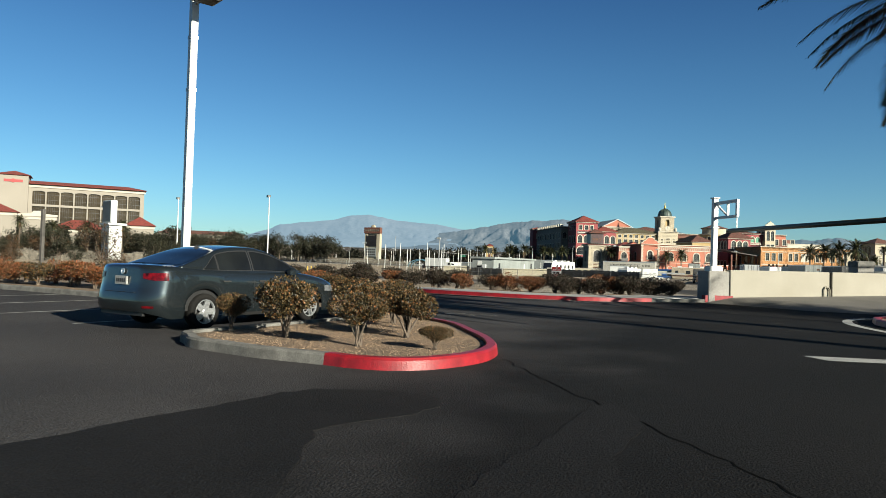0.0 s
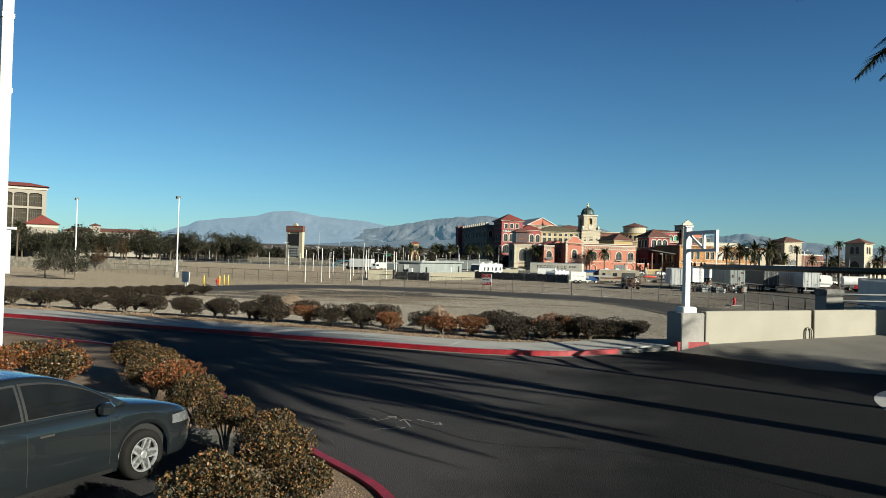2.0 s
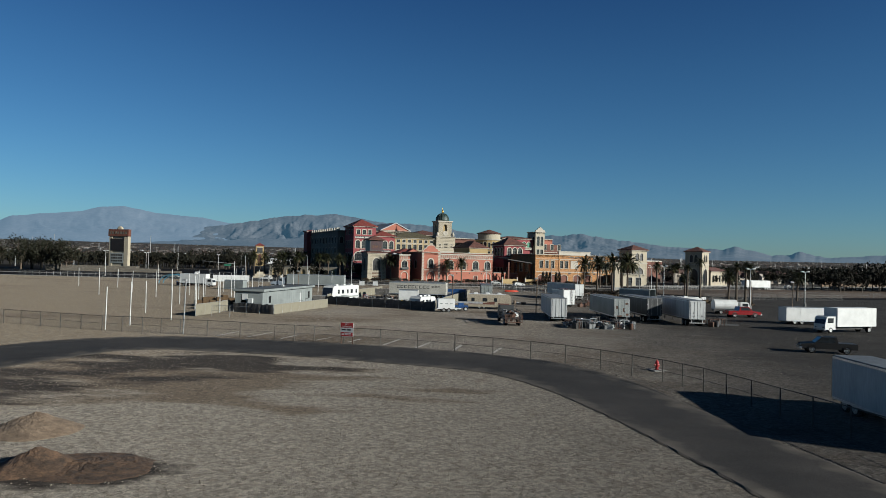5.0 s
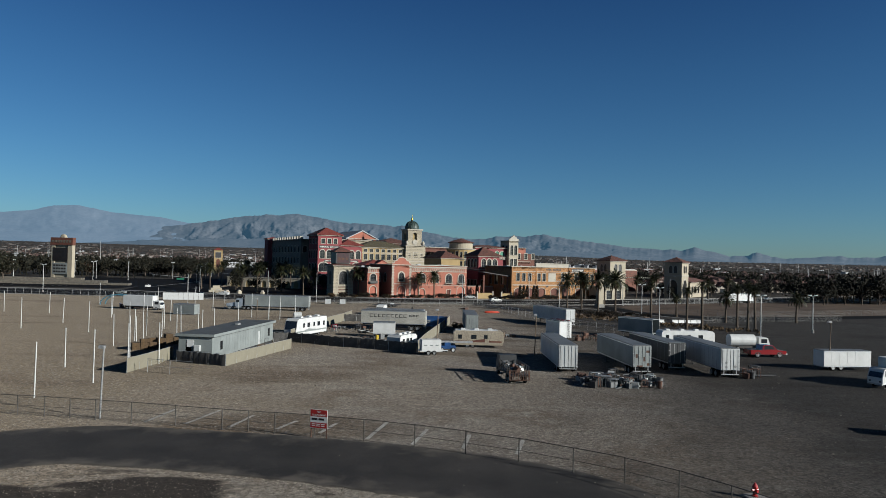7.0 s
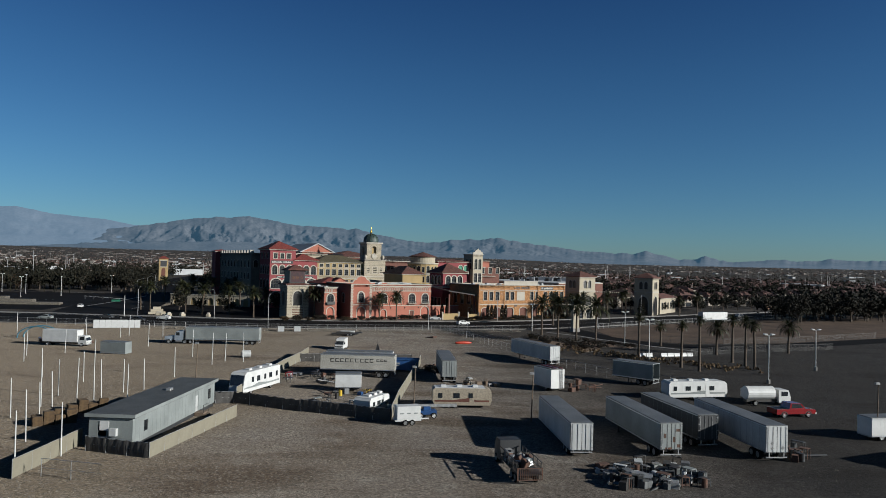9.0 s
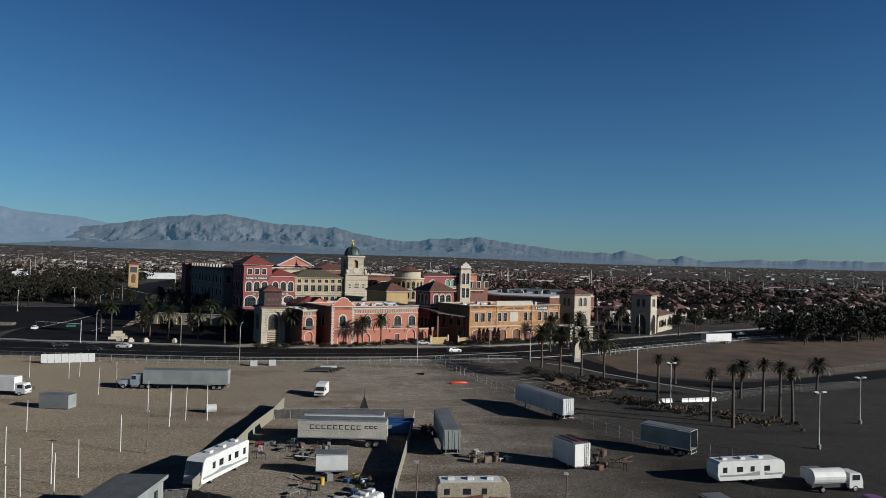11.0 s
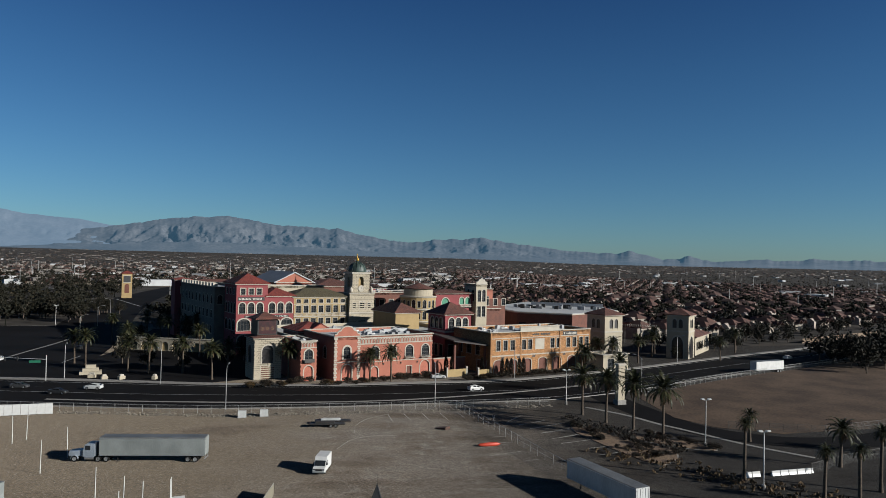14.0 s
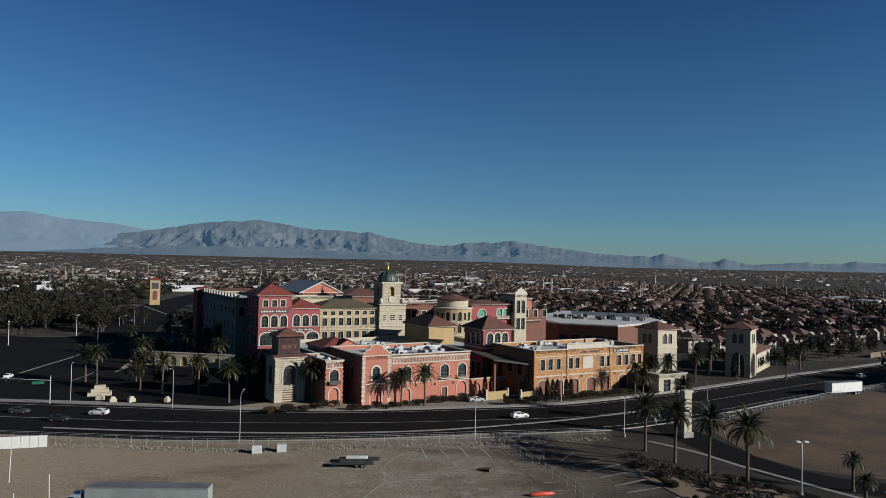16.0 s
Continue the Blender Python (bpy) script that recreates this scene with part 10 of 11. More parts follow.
# planting before the shops
rng = random.Random(52)
for i in range(52):
    u = -26 + i * 2.3
    p = CX @ Vector((u + rng.uniform(-1, 1), (-5.5 if u < 34 else -15.5) + rng.uniform(-1.2, 1.2) - (0 if u > -6 else -6), 0))
    bush(p.x, p.y, GZ + .1, rng.uniform(1.9, 3.4), 1 + i % 4, M_HEDGE if i % 5 else M_SHRUB, "dark shrub before the shops", "shop front shrubs", 1500, stem=.1, flat=.75)
for i, (u, v) in enumerate([(50.5, -14.5), (52, -15), (53.4, -15.4), (56.5, -15.6), (58, -15.8), (37, -3), (39, -3.4), (46, -10)]):
    p = CX @ Vector((u, v, 0))
    t = thing("cypress", pose(p.x, p.y, GZ), "slim dark cypress before the shops", "tree", "cypresses")
    if "cyp" not in CACHE:
        g, rg = G(), random.Random(3)
        for _ in range(700):
            z = rg.uniform(.2, 1) ** 1.2 * 5.6
            r = .62 * math.sin(math.pi * min(1, .12 + z / 6.4)) ** .7
            a = rg.uniform(0, 6.28)
            leaf(g, Vector((math.cos(a) * r, math.sin(a) * r, z)), .4, rg, 1.2)
        CACHE["cyp"] = g.mesh("foliage")
    part("trunk", CACHE.setdefault("cypt", G().tube((0, 0, -.1), (0, 0, 1.2), .09, .07, 6).mesh("trunk")), M_BARK, t)
    part("foliage", CACHE["cyp"], M_HEDGE, t)
for i, (u, v, w) in enumerate([(34.5, -7.5, 7), (43.5, -11.5, 4.5), (92, -18, 9)]):
    t = thing("garden_wall", CX @ pose(u, v, 0), "low ochre garden wall with pale posts", "wall", "garden walls")
    part("wall", G().cbox(0, w, -.2, .2, 0, 2.3, .03), M_OCHRE, t)
    for x in (-.3, w):
        part("post", G().cbox(x, x + .5, -.3, .3, 0, 3.0, .04), M_TRIM, t)

# dry scrub on the verge by the palms
g = G()
rng = random.Random(61)
for _ in range(150):
    k = rng.random()
    x, y = 30 + 34 * k + rng.uniform(-4, 4), 242 - 38 * k + rng.uniform(-5, 5)
    for _ in range(10):
        leaf(g, Vector((x + rng.uniform(-.4, .4), y + rng.uniform(-.4, .4), GZ + rng.uniform(0, .3))), rng.uniform(.3, .7), rng, 1.0)
mono("dry_scrub", g, M_PALMDRY, "tufts of dry yellow scrub on the verge", "scrub", kind="stuff")
g = G()
for _ in range(75):
    x, y = rng.uniform(30, 46), 0
    y = 268 - (x - 30) * 1.2 + rng.uniform(-9, 6)
    for _ in range(14):
        leaf(g, Vector((x + rng.uniform(-.6, .6), y + rng.uniform(-.6, .6), GZ + rng.uniform(0, .7))), rng.uniform(.3, .6), rng, .8)
mono("verge_shrubs", g, M_HEDGE, "low dark shrubs on the verge beside the drive", "shrubs", kind="stuff")

# ---- far left: hotel, long hall, sign tower, pylons ----
M_HOTEL = surf("cream_hotel_wall", (0.325, 0.292, 0.248), (0.284, 0.254, 0.213), 0.9, .05, 2, .05, vary=.05)
M_BRONZE = surf("bronze_glass", (0.030, 0.022, 0.012), (0.050, 0.037, 0.020), 0.25, .08, 1, 0, spec=0.2)
HM = pose(-357, 275, GZ, 0, 0, 47.5)
t = thing("hotel", HM, "large cream hotel with tall bronze window bays and red tile roofs", "building")
g = G()
ops = [(12.9 + i * 6.95, 19.15 + i * 6.95, 12.0, 34.8, .25) for i in range(8)]
facade(g, Matrix.Identity(4), 70, 38.3, ops, 1.2)
facade(g, Matrix.Translation((70, 0, 0)) @ Matrix.Rotation(radians(90), 4, "Z"), 16, 38.3, [(1.5, 4, 9, 35), (6, 9, 9, 35), (11, 14, 9, 35)], .8)
facade(g, Matrix.Translation((70, 16, 0)) @ Matrix.Rotation(radians(180), 4, "Z"), 70, 38.3, [], 1)
facade(g, Matrix.Translation((0, 16, 0)) @ Matrix.Rotation(radians(-90), 4, "Z"), 16, 38.3, [], 1)
part("wall", g, M_HOTEL, t)
for x0, x1, z0, z1, a in ops:
    w = part("window_bay", G().box(x0, x1, 1.0, 1.15, z0, z1), M_BRONZE, t, "tall bronze glass bay")
    part("spandrel", G().box(x0, x1, .1, .99, 26.2, 27.4), M_HOTEL, w)
    for i in range(1, 5):
        part("mullion", G().box(x0 + i - .06, x0 + i + .06, .86, .99, z0, z1), M_DARKMETAL, w)
    for k in range(8):
        part("transom", G().box(x0, x1, .87, .98, z0 + 2.8 + k * 3.0, z0 + 2.95 + k * 3.0), M_DARKMETAL, w)
for y in (1.5, 6, 11):
    part("window_bay", G().box(69.1, 69.3, y, y + 2.6, 9, 35), M_BRONZE, t)
part("roof", G().hip(-1, 70, -.5, 16, 38.6, 2.2, 1.2), M_TILERED, t)
part("cornice", G().box(-.6, 70.6, -.6, -.003, 36.6, 37.6), M_TRIM, t)
part("corner_tower", G().box(-3, 11, -3, 14, 0, 42.5), M_HOTEL, t)
part("tower_roof", G().hip(-3, 11, -3, 14, 42.7, 2.6, 1), M_TILERED, t)
part("logo", G().box(-.5, 3.2, -3.25, -3.02, 38.6, 40.0).box(4.6, 8.4, -3.25, -3.02, 38.6, 40.0).tube((3.9, -3.3, 39.3), (3.9, -3.02, 39.3), 1.1, 1.1, 14), M_RED, t, "red emblem shapes")
for x, w, h, y in ((-18, 26, 21, -6), (9, 17, 19.5, -5), (24, 26, 13.5, -8), (60, 14, 17, -5)):
    b = part("low_wing", G().box(x, x + w, -26, y, 0, h), M_HOTEL, t)
    part("wing_roof", G().hip(x, x + w, -26, y, h + .3, 7.0 if h < 12 else 5.0, 1), M_TILERED, b) if h != 19.5 else part("parapet", G().side([(x - .5, h), (x + w + .5, h), (x + w + .5, h + 1), (x + w * .7, h + 1.4), (x + w * .62, h + 2.8), (x + w * .38, h + 2.8), (x + w * .3, h + 1.4), (x - .5, h + 1)], -26.4, -25.4), M_TRIM, b)
    part("cornice", G().box(x - .3, x + w + .3, -26.4, -26.003, h - 1.6, h - .6), M_TRIM, b)
    for i in range(int(w / 5)):
        part("wing_window", G().side([(x + 1.4 + i * 5 + p, q + 3) for p, q in arch_path(2.4, 6, 1)], -26.12, -26.003), M_BRONZE, b)
HB = pose(-405, 441, GZ, 0, 0, 39.5) @ Matrix.Diagonal((1, 1, .88, 1))
t = thing("long_hall", HB, "long white hotel wing with a red tile roof", "building")
g = G()
facade(g, Matrix.Identity(4), 66, 21, [(1 + i * 3.2, 2.8 + i * 3.2, z, z + 1.8) for i in range(20) for z in (8, 11.5, 15, 18)], .3)
g.m = Matrix.Identity(4)
g.box(0, 66, .4, 14, 0, 21)
part("wall", g, M_HOTEL, t)
part("window_row", G().box(.5, 65.5, .3, .38, 7, 20.5), M_GLASS, t)
part("roof", G().hip(0, 66, 0, 14, 21.2, 3, 1), M_TILEBROWN, t)
part("turret", G().box(18, 25, -1, 8, 0, 26), M_HOTEL, t)
part("turret_roof", G().hip(18, 25, -1, 8, 26.2, 2, .6), M_TILEBROWN, t)
t = thing("white_pylon_sign", pose(-99.6, 100.1, GZ - .6, 0, 0, -24), "white pylon with a blank boxed sign panel", "sign")
part("pylon", G().cbox(-2.6, 1.1, -.8, 1.5, 0, 7.9, .05), M_WHITE, t)
part("ledge", G().cbox(-3.0, 1.6, -1.2, 2.2, 7.91, 8.3, .05), M_OFFWHITE, t)
part("sign_box", G().cbox(-3.2, .9, -.5, .6, 8.4, 12.5, .06), M_WHITE, t)
# grey sheet puts this side's shade into its colour
part("recess", G().box(-3.1, .8, -.56, -.502, 8.6, 12.3), M_GREYSIDE, t)
part("ledge", G().box(-4.4, -3.22, -.4, .5, 11.3, 11.5), M_OFFWHITE, t)
part("slot", G().box(-2.3, .7, -.86, -.802, 4.2, 6.6), M_SIGNBLACK, t)
t = thing("timber_pole", pose(-39.0, 35.7, -.6), "dark square timber pole", "pole")
part("shaft", G().cbox(-.11, .11, -.11, .11, 0, 4.6, .02), M_OLDPOST, t)
M_ROCKWALL = surf("rough_fieldstone", (0.1875, 0.1650, 0.1312), (0.0900, 0.0788, 0.0638), 0.95, 1.6, 4, 0.6, vary=.4)
t = thing("stone_wall", pose(-150, 118, GZ, 0, 0, 38), "low rough fieldstone retaining wall", "wall")
for i in range(24):
    part("stone_panel", G().cbox(i * 2.5, i * 2.5 + 2.46, -.3, .3, 0, 2.2 + .3 * (i % 2), .05), M_ROCKWALL, t)
t = thing("pylon_sign", pose(-188, 385.5, GZ, 0, 0, -10) @ Matrix.Diagonal((.7, .7, 1, 1)), "tall cream sign tower with dark display panels", "sign")
part("column", G().cbox(-8, -5.5, -1.5, 1.5, 0, 20, .1), M_CREAM, t)
part("column", G().cbox(4.5, 8, -1.5, 1.5, 0, 21, .1), M_CREAM, t)
part("back_panel", G().box(-5.5, 4.5, -.8, .8, 2.5, 20), M_CREAM, t)
part("display", G().box(-6.5, 4.3, -1.7, -.81, 10.6, 17.0), M_SIGNBLACK, t, "dark display panel")
part("letter_board", G().box(-6.8, 4.3, -1.6, -.81, 4.2, 9.6), M_GREYSIDE, t, "white letter board with dark bars")
for i in range(3):
    for j in range(5):
        part("text_bar", G().box(-6 + j * 2, -4.6 + j * 2, -1.66, -1.61, 5.0 + i * 1.5, 5.8 + i * 1.5), M_SIGNBLACK, t)
part("name_panel", G().box(-8.6, 8.4, -1.9, 1.2, 18.2, 21.8), M_BROWN, t, "dark red name panel with pale shapes")
for j in range(7):
    part("name_shape", G().box(-7.6 + j * 2.2, -6.2 + j * 2.2, -2.0, -1.91, 19.4, 20.6), M_ROCKWALL, t)
part("crest", G().lathe([(2.2, -1.0), (2.2, .9), (1.6, 1.1)], 20), M_CREAM, t, m=pose(0, 0, 21.2, 90, 0, 0))
t = thing("planter_terrace", pose(-196, 370, GZ, 0, 0, 8), "stepped cream planter terraces below the sign tower", "planter")
for i in range(3):
    part("terrace", G().cbox(-4 - i * 9, 46 - i * 12, -6 + i * 5, -1 + i * 5, 0, 1.0 + i * .9, .05), M_ROCKWALL, t)
t = thing("banner_tower", pose(-221, 736, GZ, 0, 0, 20) @ Matrix.Diagonal((.8, .8, .86, 1)), "cream tower with a tiled cap and a pictured panel", "tower")
part("shaft", G().cbox(-5, 5, -4, 4, 0, 24, .1), M_OCHRE, t)
part("cap", G().hip(-5, 5, -4, 4, 24.3, 2.6, .8), M_TILERED, t)
part("panel", G().box(-3.4, 3.4, -4.12, -4.003, 15.5, 21.6), M_DARKTRAILER, t)
part("panel_frame", G().box(-4, 4, -4.3, -4.003, 14.8, 15.4).box(-4, 4, -4.3, -4.003, 21.7, 22.3), M_TRIM, t)
part("arch_panel", G().side([(x - 2.2, z + 5) for x, z in arch_path(4.4, 9, 1)], -4.12, -4.003), M_BROWN, t)
# left-hand car park by the crossing
sheet("left_car_park", [(-330, 335), (-142, 340), (-144, 400), (-154, 476), (-330, 476)], GZ + .04, M_STREET, "dark asphalt car park beside the crossing", "asphalt")
g = G()
for i in range(26):
    for k in range(4):
        ribbon(g, [(-168 - i * 3, 350 + k * 18), (-169.5 - i * 3, 355 + k * 18)], .14, .09, 1, GZ)
mono("far_stall_lines", g, M_LINE, "white stall lines in the far car park", "road marking", kind="stuff")
for i, (x, y) in enumerate([(-190, 420), (-215, 430), (-235, 425), (-205, 455), (-180, 440), (-250, 450), (-225, 470), (-170, 480), (-280, 440), (-300, 470)]):
    lot_lamp(x, y, 10.0, "far car park lamp with twin heads", "far car park lamps", 30 * i)
t = thing("traffic_signal", pose(-104, 318, GZ, 0, 0, 195), "traffic signal mast arm with a green street sign", "traffic light")
part("pole", G().tube((0, 0, 0), (0, 0, 7.2), .16, .12, 8), M_GALV, t)
part("arm", G().tube((0, 0, 6.0), (13, 0, 7.0), .10, .05, 7), M_GALV, t)
part("street_sign", G().box(1.4, 4.2, -.04, .04, 5.1, 5.8), M_SIGNGREEN, t, "green street name panel")
for x in (7, 10, 12.6):
    part("signal_head", G().cbox(x - .17, x + .17, -.2, .2, 5.9, 7.0, .03), M_BLACK, t)


# ---- suburb and far town ----
M_HROOF = surf("suburb_tile_roof", (0.125, 0.058, 0.042), (0.066, 0.034, 0.027), 0.9, .3, 5, .3, isl=.35, rnd=.3)
M_HWALL = surf("suburb_stucco", (0.44, 0.385, 0.325), (0.24, 0.205, 0.17), 0.9, .3, 4, .05, isl=.25, rnd=.22)


def house_meshes(k):
    key = ("house", k)
    if key in CACHE:
        return CACHE[key]
    rng = random.Random(200 + k)
    w, d, h = rng.uniform(11, 14), rng.uniform(10, 13), rng.uniform(5.0, 6.0)
    a, b, win, gar = G(), G(), G(), G()
    ops = [(1.2, 3.0, 3.5, 4.7), (w - 3.2, w - 1.4, 3.5, 4.7), (w / 2 - .8, w / 2 + .8, 3.5, 4.7), (w - 6.2, w - 1.2, .05, 2.4), (1.4, 3.0, .8, 2.3)]
    facade(a, Matrix.Identity(4), w, h, ops, .2)
    facade(a, Matrix.Translation((w, 0, 0)) @ Matrix.Rotation(radians(90), 4, "Z"), d, h, [(2, 3.4, 3.4, 4.6)], .2)
    facade(a, Matrix.Translation((w, d, 0)) @ Matrix.Rotation(radians(180), 4, "Z"), w, h, [(2, 4, 3.4, 4.6), (w - 4, w - 2, 3.4, 4.6), (w / 2 - 1.4, w / 2 + 1.4, .1, 2.3)], .2)
    facade(a, Matrix.Translation((0, d, 0)) @ Matrix.Rotation(radians(-90), 4, "Z"), d, h, [(2, 3.4, 3.4, 4.6)], .2)
    b.hip(0, w * .72, 0, d, h + .1, 2.5, .5, .2)
    for c in (w * .5, w * .08) if k % 2 else (w * .52,):
        a.side([(c, 0), (c + 5, 0), (c + 5, h - 1.2), (c + 2.5, h + .7), (c, h - 1.2)], -3.4, -.003)
        b.side([(c - .5, h - 1.35), (c, h - 1.18), (c + 2.5, h + .76), (c + 5, h - 1.18), (c + 5.5, h - 1.35), (c + 2.5, h + 1.05)], -3.2, 3.5)
    win.box(.3, w - .3, .19, .21, .3, h - .4).box(.3, w - .3, d - .21, d - .19, .3, h - .4).box(.19, .21, .3, d - .3, .3, h - .4).box(w - .21, w - .19, .3, d - .3, .3, h - .4)
    CACHE[key] = (a.mesh("wall"), b.mesh("roof"), win.mesh("window"))
    return CACHE[key]


def plain_house(g, r, x, y, s, rot, rng):
    w, d, h = rng.uniform(10, 15), rng.uniform(9, 13), rng.uniform(3.4, 6)
    m = pose(x, y, GZ + rise(x, y), 0, 0, rot) @ Matrix.Scale(s, 4)
    g.m, r.m = m, m
    g.box(0, w, 0, d, 0, h)
    r.hip(0, w, 0, d, h + .1, rng.uniform(1.8, 2.8), .6, .2)
    r.add([(-.6, -.6, 0), (w + .6, -.6, 0), (w + .6, d + .6, 0), (-.6, d + .6, 0), (-.6, -.6, h * .72), (w + .6, -.6, h * .72), (w + .6, d + .6, h * .72), (-.6, d + .6, h * .72)], [(0, 1, 5, 4), (1, 2, 6, 5), (2, 3, 7, 6), (3, 0, 4, 7)])
    if rng.random() < .45:
        c = w * rng.uniform(.2, .6)
        g.side([(c, 0), (c + 4.6, 0), (c + 4.6, h - .4), (c + 2.3, h + 1.3), (c, h - .4)], -2.2, d * .4)
        r.side([(c - .4, h - .45), (c, h - .38), (c + 2.3, h + 1.36), (c + 4.6, h - .38), (c + 5, h - .45), (c + 2.3, h + 1.6)], -2.0, d * .4)


rng = random.Random(90)
near = []
gw, gr = G(), G()
trees_at = []
ca, sa = math.cos(radians(31)), math.sin(radians(31))
for i in range(-4, 70):
    for j in range(0, 62):
        u, v = i * 15.5 + rng.uniform(-1.5, 1.5), j * 33 + (13 if (i + j) % 2 else 0) + rng.uniform(-1.5, 1.5)
        x, y = 150 + u * ca - v * sa, 440 + u * sa + v * ca
        dd = math.hypot(x + 15, y - 131)
        az = math.degrees(math.atan2(x + 15, y - 131))
        if y < 430 or dd > 2300 or az < 7 or az > 46:
            continue
        if x < 150 and y < 620 and az < 22 and dd < 470:
            continue
        if y < 470 + (x - 185) * .62 and x > 150:
            continue
        if dd < 720 and len(near) < 130:
            near.append((x, y))
            k = (i * 3 + j) % 6
            t = thing("suburban_house", pose(x, y, GZ, 0, 0, 31 + (180 if j % 2 else 0)), "beige stucco house with a brown tile roof", "house", "suburban houses")
            a, b, c = house_meshes(k)
            part("wall", a, M_HWALL, t)
            part("roof", b, M_HROOF, t)
            part("window", c, M_GLASS, t)
        else:
            plain_house(gw, gr, x, y, max(.45, 1.0 - max(0, dd - 800) / 2400), 31 + rng.choice((0, 180)), rng)
        trees_at.append((x + rng.uniform(-9, 3), y + rng.uniform(10, 22), rng.uniform(.4, .85)))
# scattered blocks of the far town, ahead and to the left
for _ in range(9500):
    az = radians(rng.uniform(-52, 44))
    d = 480 + 3500 * rng.random() ** .8
    x, y = -15 + d * math.sin(az), 131 + d * math.cos(az)
    if (-150 < x < 140 and y < 560) or (math.degrees(az) > 7 and d < 2300) or (x < -140 and y < 480) or (az < -.08 and d < 950):
        continue
    if rng.random() < .8:
        plain_house(gw, gr, x, y, max(.34, .95 - max(0, d - 700) / 2600), rng.uniform(0, 90), rng)
    else:
        gw.m = pose(x, y, GZ + rise(x, y), 0, 0, rng.choice((0, 27, 31)))
        k = max(.34, .9 - max(0, d - 700) / 2600)
        gw.box(0, k * rng.uniform(20, 60), 0, k * rng.uniform(15, 40), 0, k * rng.uniform(5, 8))
gw.m = gr.m = Matrix.Identity(4)
mono("far_house_walls", gw, surf("distant_stucco", (0.33, 0.30, 0.27), (0.16, 0.145, 0.13), 0.9, .3, 4, 0, isl=.4), "distant beige house walls across the valley", "houses", kind="stuff")
mono("far_house_roofs", gr, M_HROOF, "distant brown tile roofs and dark garden walls", "roofs", kind="stuff")
g = G()
for _ in range(190):
    az = radians(rng.uniform(-50, 42))
    d = 900 + 2600 * rng.random()
    x, y = -15 + d * math.sin(az), 131 + d * math.cos(az)
    g.m = pose(x, y, GZ + rise(x, y), 0, 0, rng.uniform(-20, 40))
    k = max(.34, 1 - max(0, d - 900) / 2600)
    g.box(0, k * rng.uniform(14, 45), 0, k * rng.uniform(10, 26), 0, k * rng.uniform(5, 8))
g.m = Matrix.Identity(4)
mono("far_white_roofs", g, M_ROOFW, "distant pale commercial buildings", "buildings", kind="stuff")
g = G()
for _ in range(90):
    az = radians(rng.uniform(-40, 40))
    d = 500 + 1500 * rng.random()
    x, y = -15 + d * math.sin(az), 131 + d * math.cos(az)
    g.tube((x, y, GZ), (x, y, GZ + rise(x, y) + rng.uniform(14, 26)), .28, .18, 5)
mono("far_poles", g, M_GALV, "distant pale masts and light poles", "poles", kind="stuff")


def far_tree(g, x, y, s, rng, n):
    """A far crown: small leaf clumps over a short trunk."""
    h, z = 6.5 * s, GZ + rise(x, y) * 1.03
    g.tube((x, y, z), (x, y, z + h * .5), .2 * s, .1 * s, 4, False)
    lump = [(Vector((x + rng.uniform(-1.6, 1.6) * s, y + rng.uniform(-1.6, 1.6) * s, z + h * rng.uniform(.5, .85))), rng.uniform(1.0, 1.9) * s) for _ in range(4)]
    for _ in range(n):
        c, k = rng.choice(lump)
        d = Vector((rng.gauss(0, 1), rng.gauss(0, 1), rng.gauss(0, .8))).normalized() * k
        leaf(g, c + d * rng.uniform(.4, 1.0), 1.5 * s, rng)


g = G()
for x, y, s in trees_at:
    d = math.hypot(x + 15, y - 131)
    far_tree(g, x, y, s, rng, 44 if d < 900 else 18)
for _ in range(17000):
    az = radians(rng.uniform(-52, 46))
    d = 430 + 3650 * rng.random() ** 1.1
    x, y = -15 + d * math.sin(az), 131 + d * math.cos(az)
    if -125 < x < 150 and y < 560 or (abs(x + 140 + (y - 400) * .19) < 24 and y < 1000):
        continue
    if x > 95 and y < 425 + (x - 95) * .62:
        continue
    if x < -150 and 325 < y < 470 and rng.random() < .8:
        continue
    far_tree(g, x, y, rng.uniform(.7, 1.5) * max(.55, 1.05 - max(0, d - 900) / 4500), rng, 50 if d < 800 else (20 if d < 1600 else 9))
for _ in range(900):
    az = radians(rng.uniform(-52, -8))
    d = 380 + 900 * rng.random()
    x, y = -15 + d * math.sin(az), 131 + d * math.cos(az)
    if -125 < x or y < 330 or (abs(x + 140 + (y - 400) * .19) < 26) or (x < -150 and 335 < y < 470):
        continue
    far_tree(g, x, y, rng.uniform(.9, 1.7), rng, 46)
mono("far_trees", g, M_TREELEAF, "dark trees spread over the valley floor", "trees", kind="stuff")

# drive among the palms: dark asphalt, pale kerb, a gravel bed and a hedged island in it
FARK = [(38.8, 283.2), (45.2, 274.7), (50.0, 264.7), (52.7, 260.4), (58.7, 249.6), (62.6, 243.9), (68.6, 236.9)]
BED = [(29.9, 264.8), (34.1, 258.0), (38.1, 249.0), (41.9, 245.4), (43.7, 241.7), (42.0, 237.4), (37.5, 233.2), (35.3, 236.1), (32.1, 245.2), (29.0, 257.5)]
ISL = [(41.0, 256.4), (48.3, 250.7), (53.3, 245.7), (53.1, 244.0), (51.8, 242.8), (45.9, 245.4), (40.3, 251.7)]
g = G()
ribbon(g, FARK, 1.1, .07, 6, None, -.6, .12)
mono("drive_kerb", g, M_CONCRETE, "pale concrete kerb along the palm drive", "kerb", kind="structure")
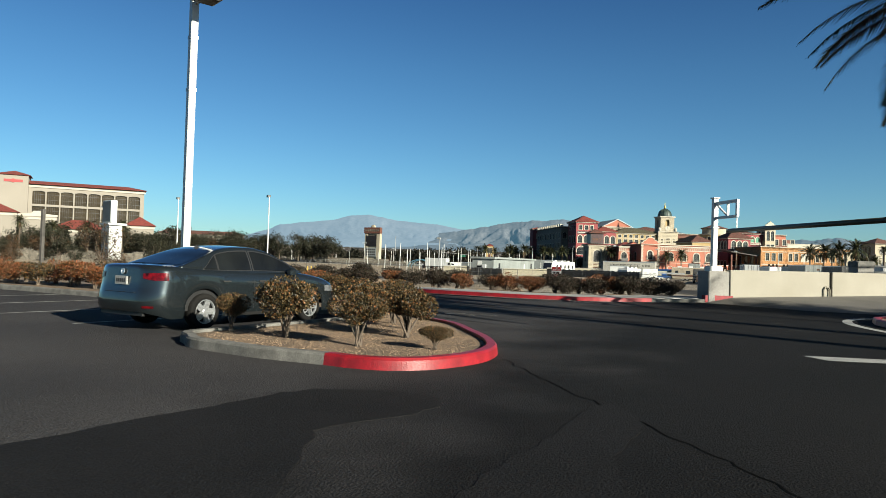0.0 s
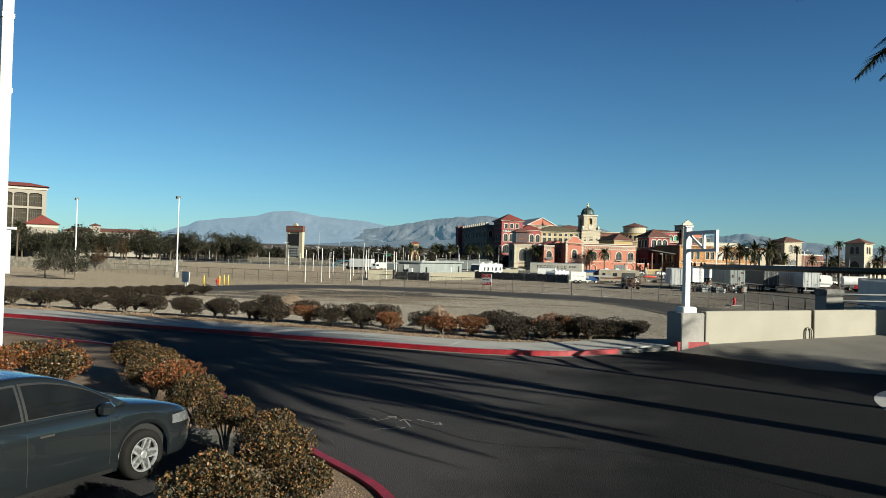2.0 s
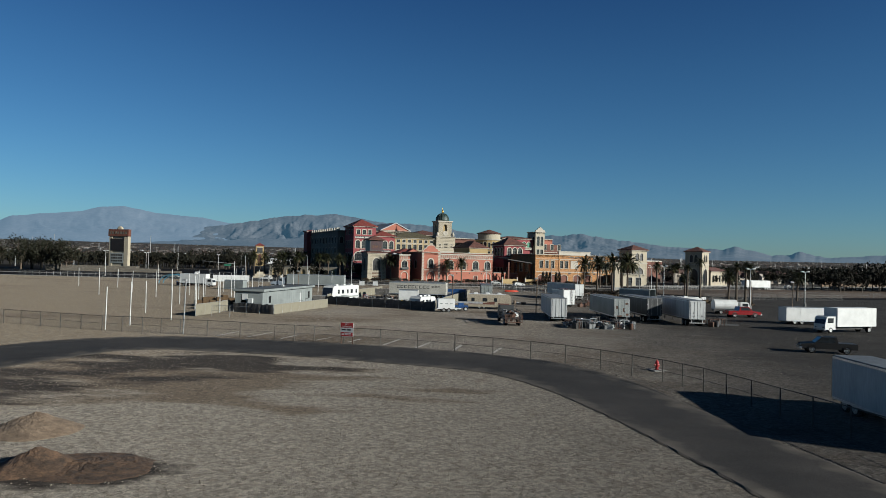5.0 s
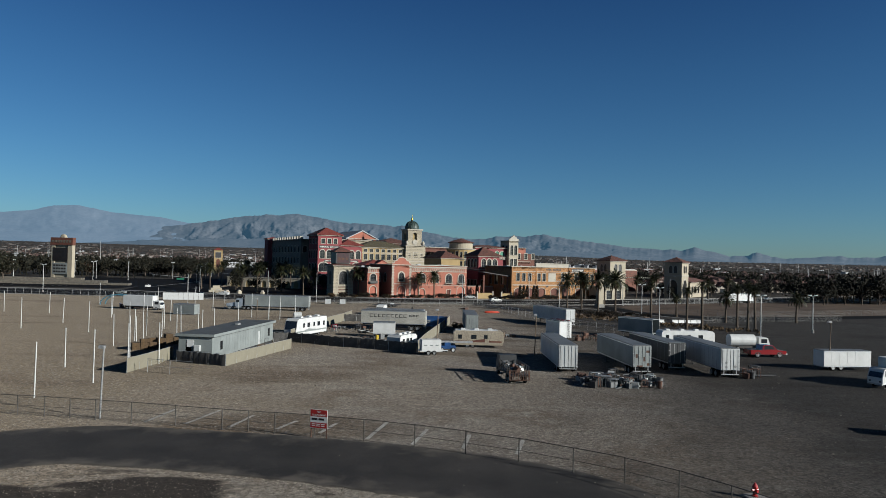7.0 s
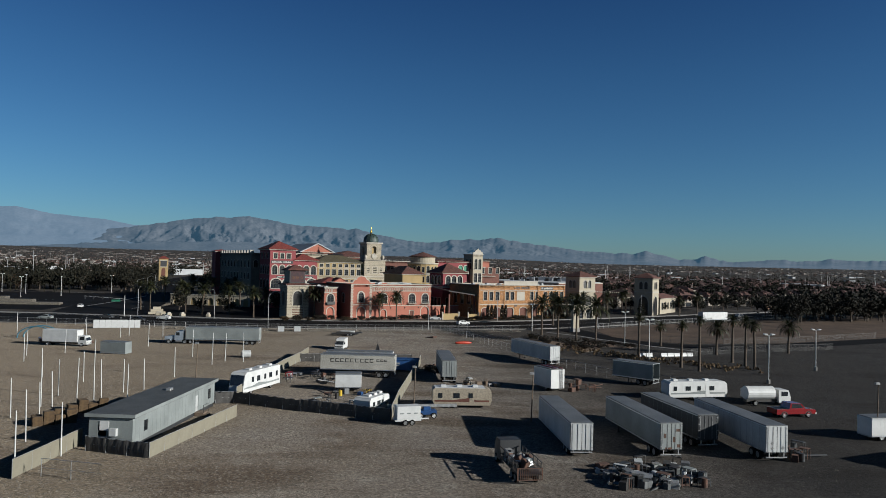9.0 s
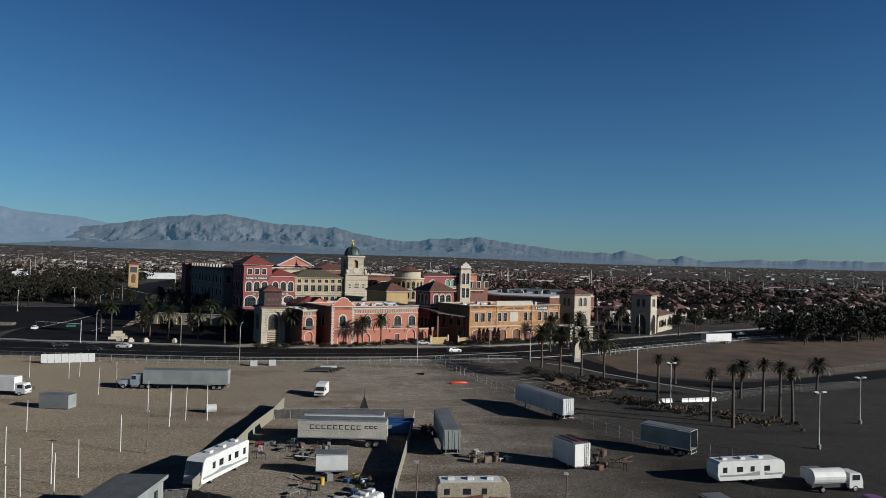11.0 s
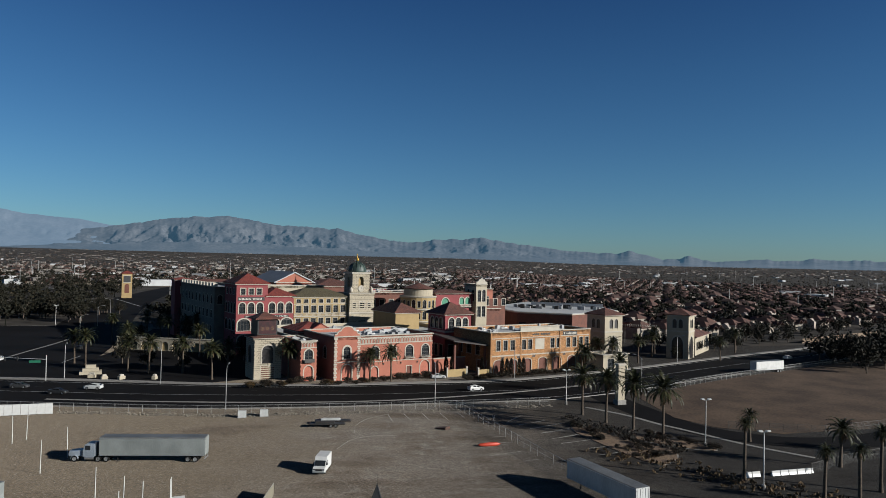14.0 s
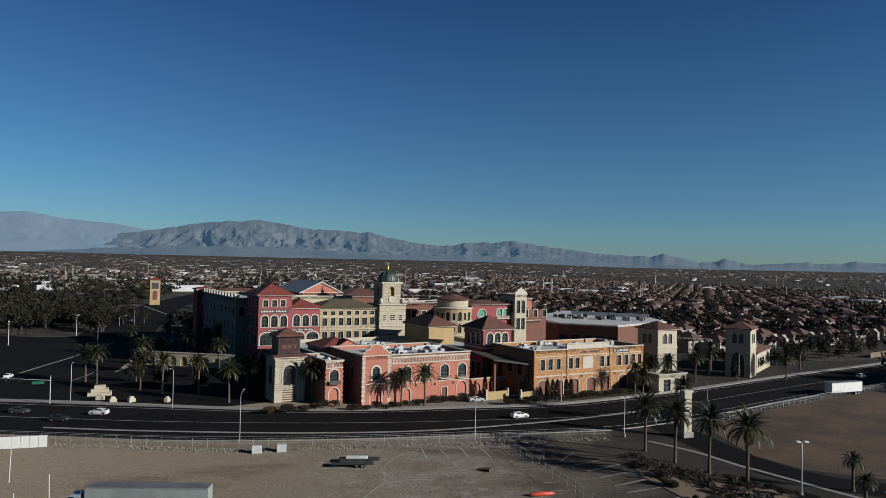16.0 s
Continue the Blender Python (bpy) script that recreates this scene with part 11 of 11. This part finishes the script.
for nm, pts, lab in (("gravel_bed", BED, "gravel planting bed with a pale kerb and shrubs"), ("hedged_island", ISL, "narrow kerbed island with low hedges")):
    t = thing(nm, Matrix.Identity(4), lab, "planting bed", kind="structure")
    part("gravel", G().prism(inset(pts, .2), GZ - .2, GZ + .13), M_TANGRAVEL, t)
    g = G()
    ribbon(g, pts + pts[:1], .3, .03, 5, None, 0, .16)
    part("kerb", g, M_CONCRETE, t)
rng = random.Random(91)
for pts, n in ((BED, 26), (ISL, 16)):
    xs, ys = [p[0] for p in pts], [p[1] for p in pts]
    k = 0
    while k < n:
        x, y = rng.uniform(min(xs), max(xs)), rng.uniform(min(ys), max(ys))
        if inside((x, y), inset(pts, .5)):
            k += 1
            bush(x, y, GZ + .1, rng.uniform(1.0, 2.2), 1 + k % 4, M_HEDGE, "low dark shrub in a gravel bed", "bed shrubs", 1500, stem=.1, flat=.8)
# raised median along the main street
g = G()
ribbon(g, [(-92.7, 292.0), (-69.5, 289.5), (-35.8, 288.6), (-7.9, 291.9), (18.4, 300.9), (30.5, 306.2), (47.8, 314.9)], .9, .05, 6, GZ + .07, 0, .14)
mono("street_median", g, M_CONCRETE, "narrow pale concrete median along the main street", "kerb", kind="structure")

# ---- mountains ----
# haze is put in as bluish rock colour and a faint blue glow
M_MTN = surf("mountain_rock_haze_glow", (0.105, 0.104, 0.112), (0.050, 0.053, 0.064), 0.95, .006, .06, 0.0, vary=.3)
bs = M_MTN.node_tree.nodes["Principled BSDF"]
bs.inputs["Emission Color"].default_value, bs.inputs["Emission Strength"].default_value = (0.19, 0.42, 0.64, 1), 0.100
M_MTNFAR = surf("far_mountain_haze_glow", (0.085, 0.090, 0.102), (0.055, 0.062, 0.074), 0.95, .006, .06, 0.0, vary=.18)
# stronger blue glow stands in for the thicker haze on the far range
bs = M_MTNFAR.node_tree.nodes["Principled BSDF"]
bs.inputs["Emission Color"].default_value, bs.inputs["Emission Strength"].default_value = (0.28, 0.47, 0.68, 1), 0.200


def ridge_at(tab, a):
    for (p, u), (q, v) in zip(tab, tab[1:]):
        if a <= q:
            t = max(0, (a - p) / (q - p))
            t = t * t * (3 - 2 * t) * .5 + t * .5
            return u + (v - u) * t
    return tab[-1][1]


def range_mesh(tab, r0, r1, seed, rough, k=40, foot=.36, step=.09):
    """A range seen all along its front: ridge height by bearing, a smooth fan at its foot, gullies cut into the rock above."""
    g = G()
    az0, az1 = tab[0][0], tab[-1][0]
    n = int((az1 - az0) / step)
    nz = noise.noise
    for i in range(n + 1):
        a = az0 + (az1 - az0) * i / n
        top = 34 + r1 * math.tan(radians(ridge_at(tab, a) - .17))
        top += rough * (7 * nz((a * 1.3, seed, 0)) + 4 * nz((a * 3.1, seed, 1)) + 2 * nz((a * 7, seed, 2)))
        base = min(GZ + 56 * (1 - .25 * smooth(6, 19, a)), top - 4)
        fan = .30 * (top - base)
        for j in range(k + 1):
            f = j / k
            r = r0 + (r1 - r0) * f
            x, y = -13 + r * math.sin(radians(a)), 95 + r * math.cos(radians(a))
            s = max(0.0, (f - foot) / (1 - foot))
            body = (fan * min(1, f / foot) ** 1.2 + (top - base - fan) * s ** 1.1) / (top - base)
            v = s * 6.0
            u = a + 1.1 * nz((a * .35, v * .4, seed + 9)) + .4 * nz((a * 1.1, v * 1.0, seed + 3))
            v += .9 * nz((a * .4, v * .4, seed + 6))
            cut = .46 * abs(nz((u * .42 + seed, v * .22, seed))) + .30 * abs(nz((u * 1.0, v * .55, seed + 1))) + .16 * abs(nz((u * 2.3, v * 1.5, seed + 2))) + .09 * abs(nz((u * 5.2, v * 4.2, seed + 5)))
            z = base + (top - base) * (body - rough * .62 * min(1, (top - base) / 170) ** 1.6 * cut * math.sin(math.pi * min(1, s * 1.02) ** .75) ** .8 )
            g.v.append((x, y, z if j else GZ - 3))
    m = k + 1
    g.f = [(i * m + j, (i + 1) * m + j, (i + 1) * m + j + 1, i * m + j + 1) for i in range(n) for j in range(k)]
    return g


FAR_A = [(-62, .3), (-50, .8), (-42, 1.1), (-37, 1.4), (-35.2, 1.9), (-34.3, 2.35), (-31.9, 2.66), (-30, 2.9), (-28.7, 3.3), (-27.1, 3.42), (-24.6, 3.0), (-21.8, 2.84), (-19.2, 2.45), (-16, 2.2), (-10, 1.8)]
NEAR_B = [(-30, 0.4), (-24, 1.5), (-20.5, 2.2), (-18.6, 2.52), (-17.2, 2.8), (-15.6, 3.12), (-13.8, 3.31), (-12.4, 3.38), (-11.3, 3.51), (-9.8, 3.3), (-8, 3.0), (-7, 2.88), (-5.6, 2.9), (-4.8, 2.82), (-2.6, 2.75), (-0.8, 2.35), (1.5, 1.95), (3.3, 1.82), (5.6, 2.14), (7.4, 2.16), (8.8, 2.35), (11.1, 1.98), (13.8, 1.67), (15.8, 1.41), (18.2, 1.31), (19.5, 1.26), (20.6, 1.5), (21.8, 1.2), (23.1, 0.87), (24.0, 0.92), (24.9, 1.16), (26.7, 0.78), (28.0, 0.84), (29.7, 1.0), (31.9, 0.91), (33.5, 1.11), (35.0, 0.99), (36.5, 1.06), (38.2, 0.97), (38, 0.97), (46, 0.6), (60, 0.4)]
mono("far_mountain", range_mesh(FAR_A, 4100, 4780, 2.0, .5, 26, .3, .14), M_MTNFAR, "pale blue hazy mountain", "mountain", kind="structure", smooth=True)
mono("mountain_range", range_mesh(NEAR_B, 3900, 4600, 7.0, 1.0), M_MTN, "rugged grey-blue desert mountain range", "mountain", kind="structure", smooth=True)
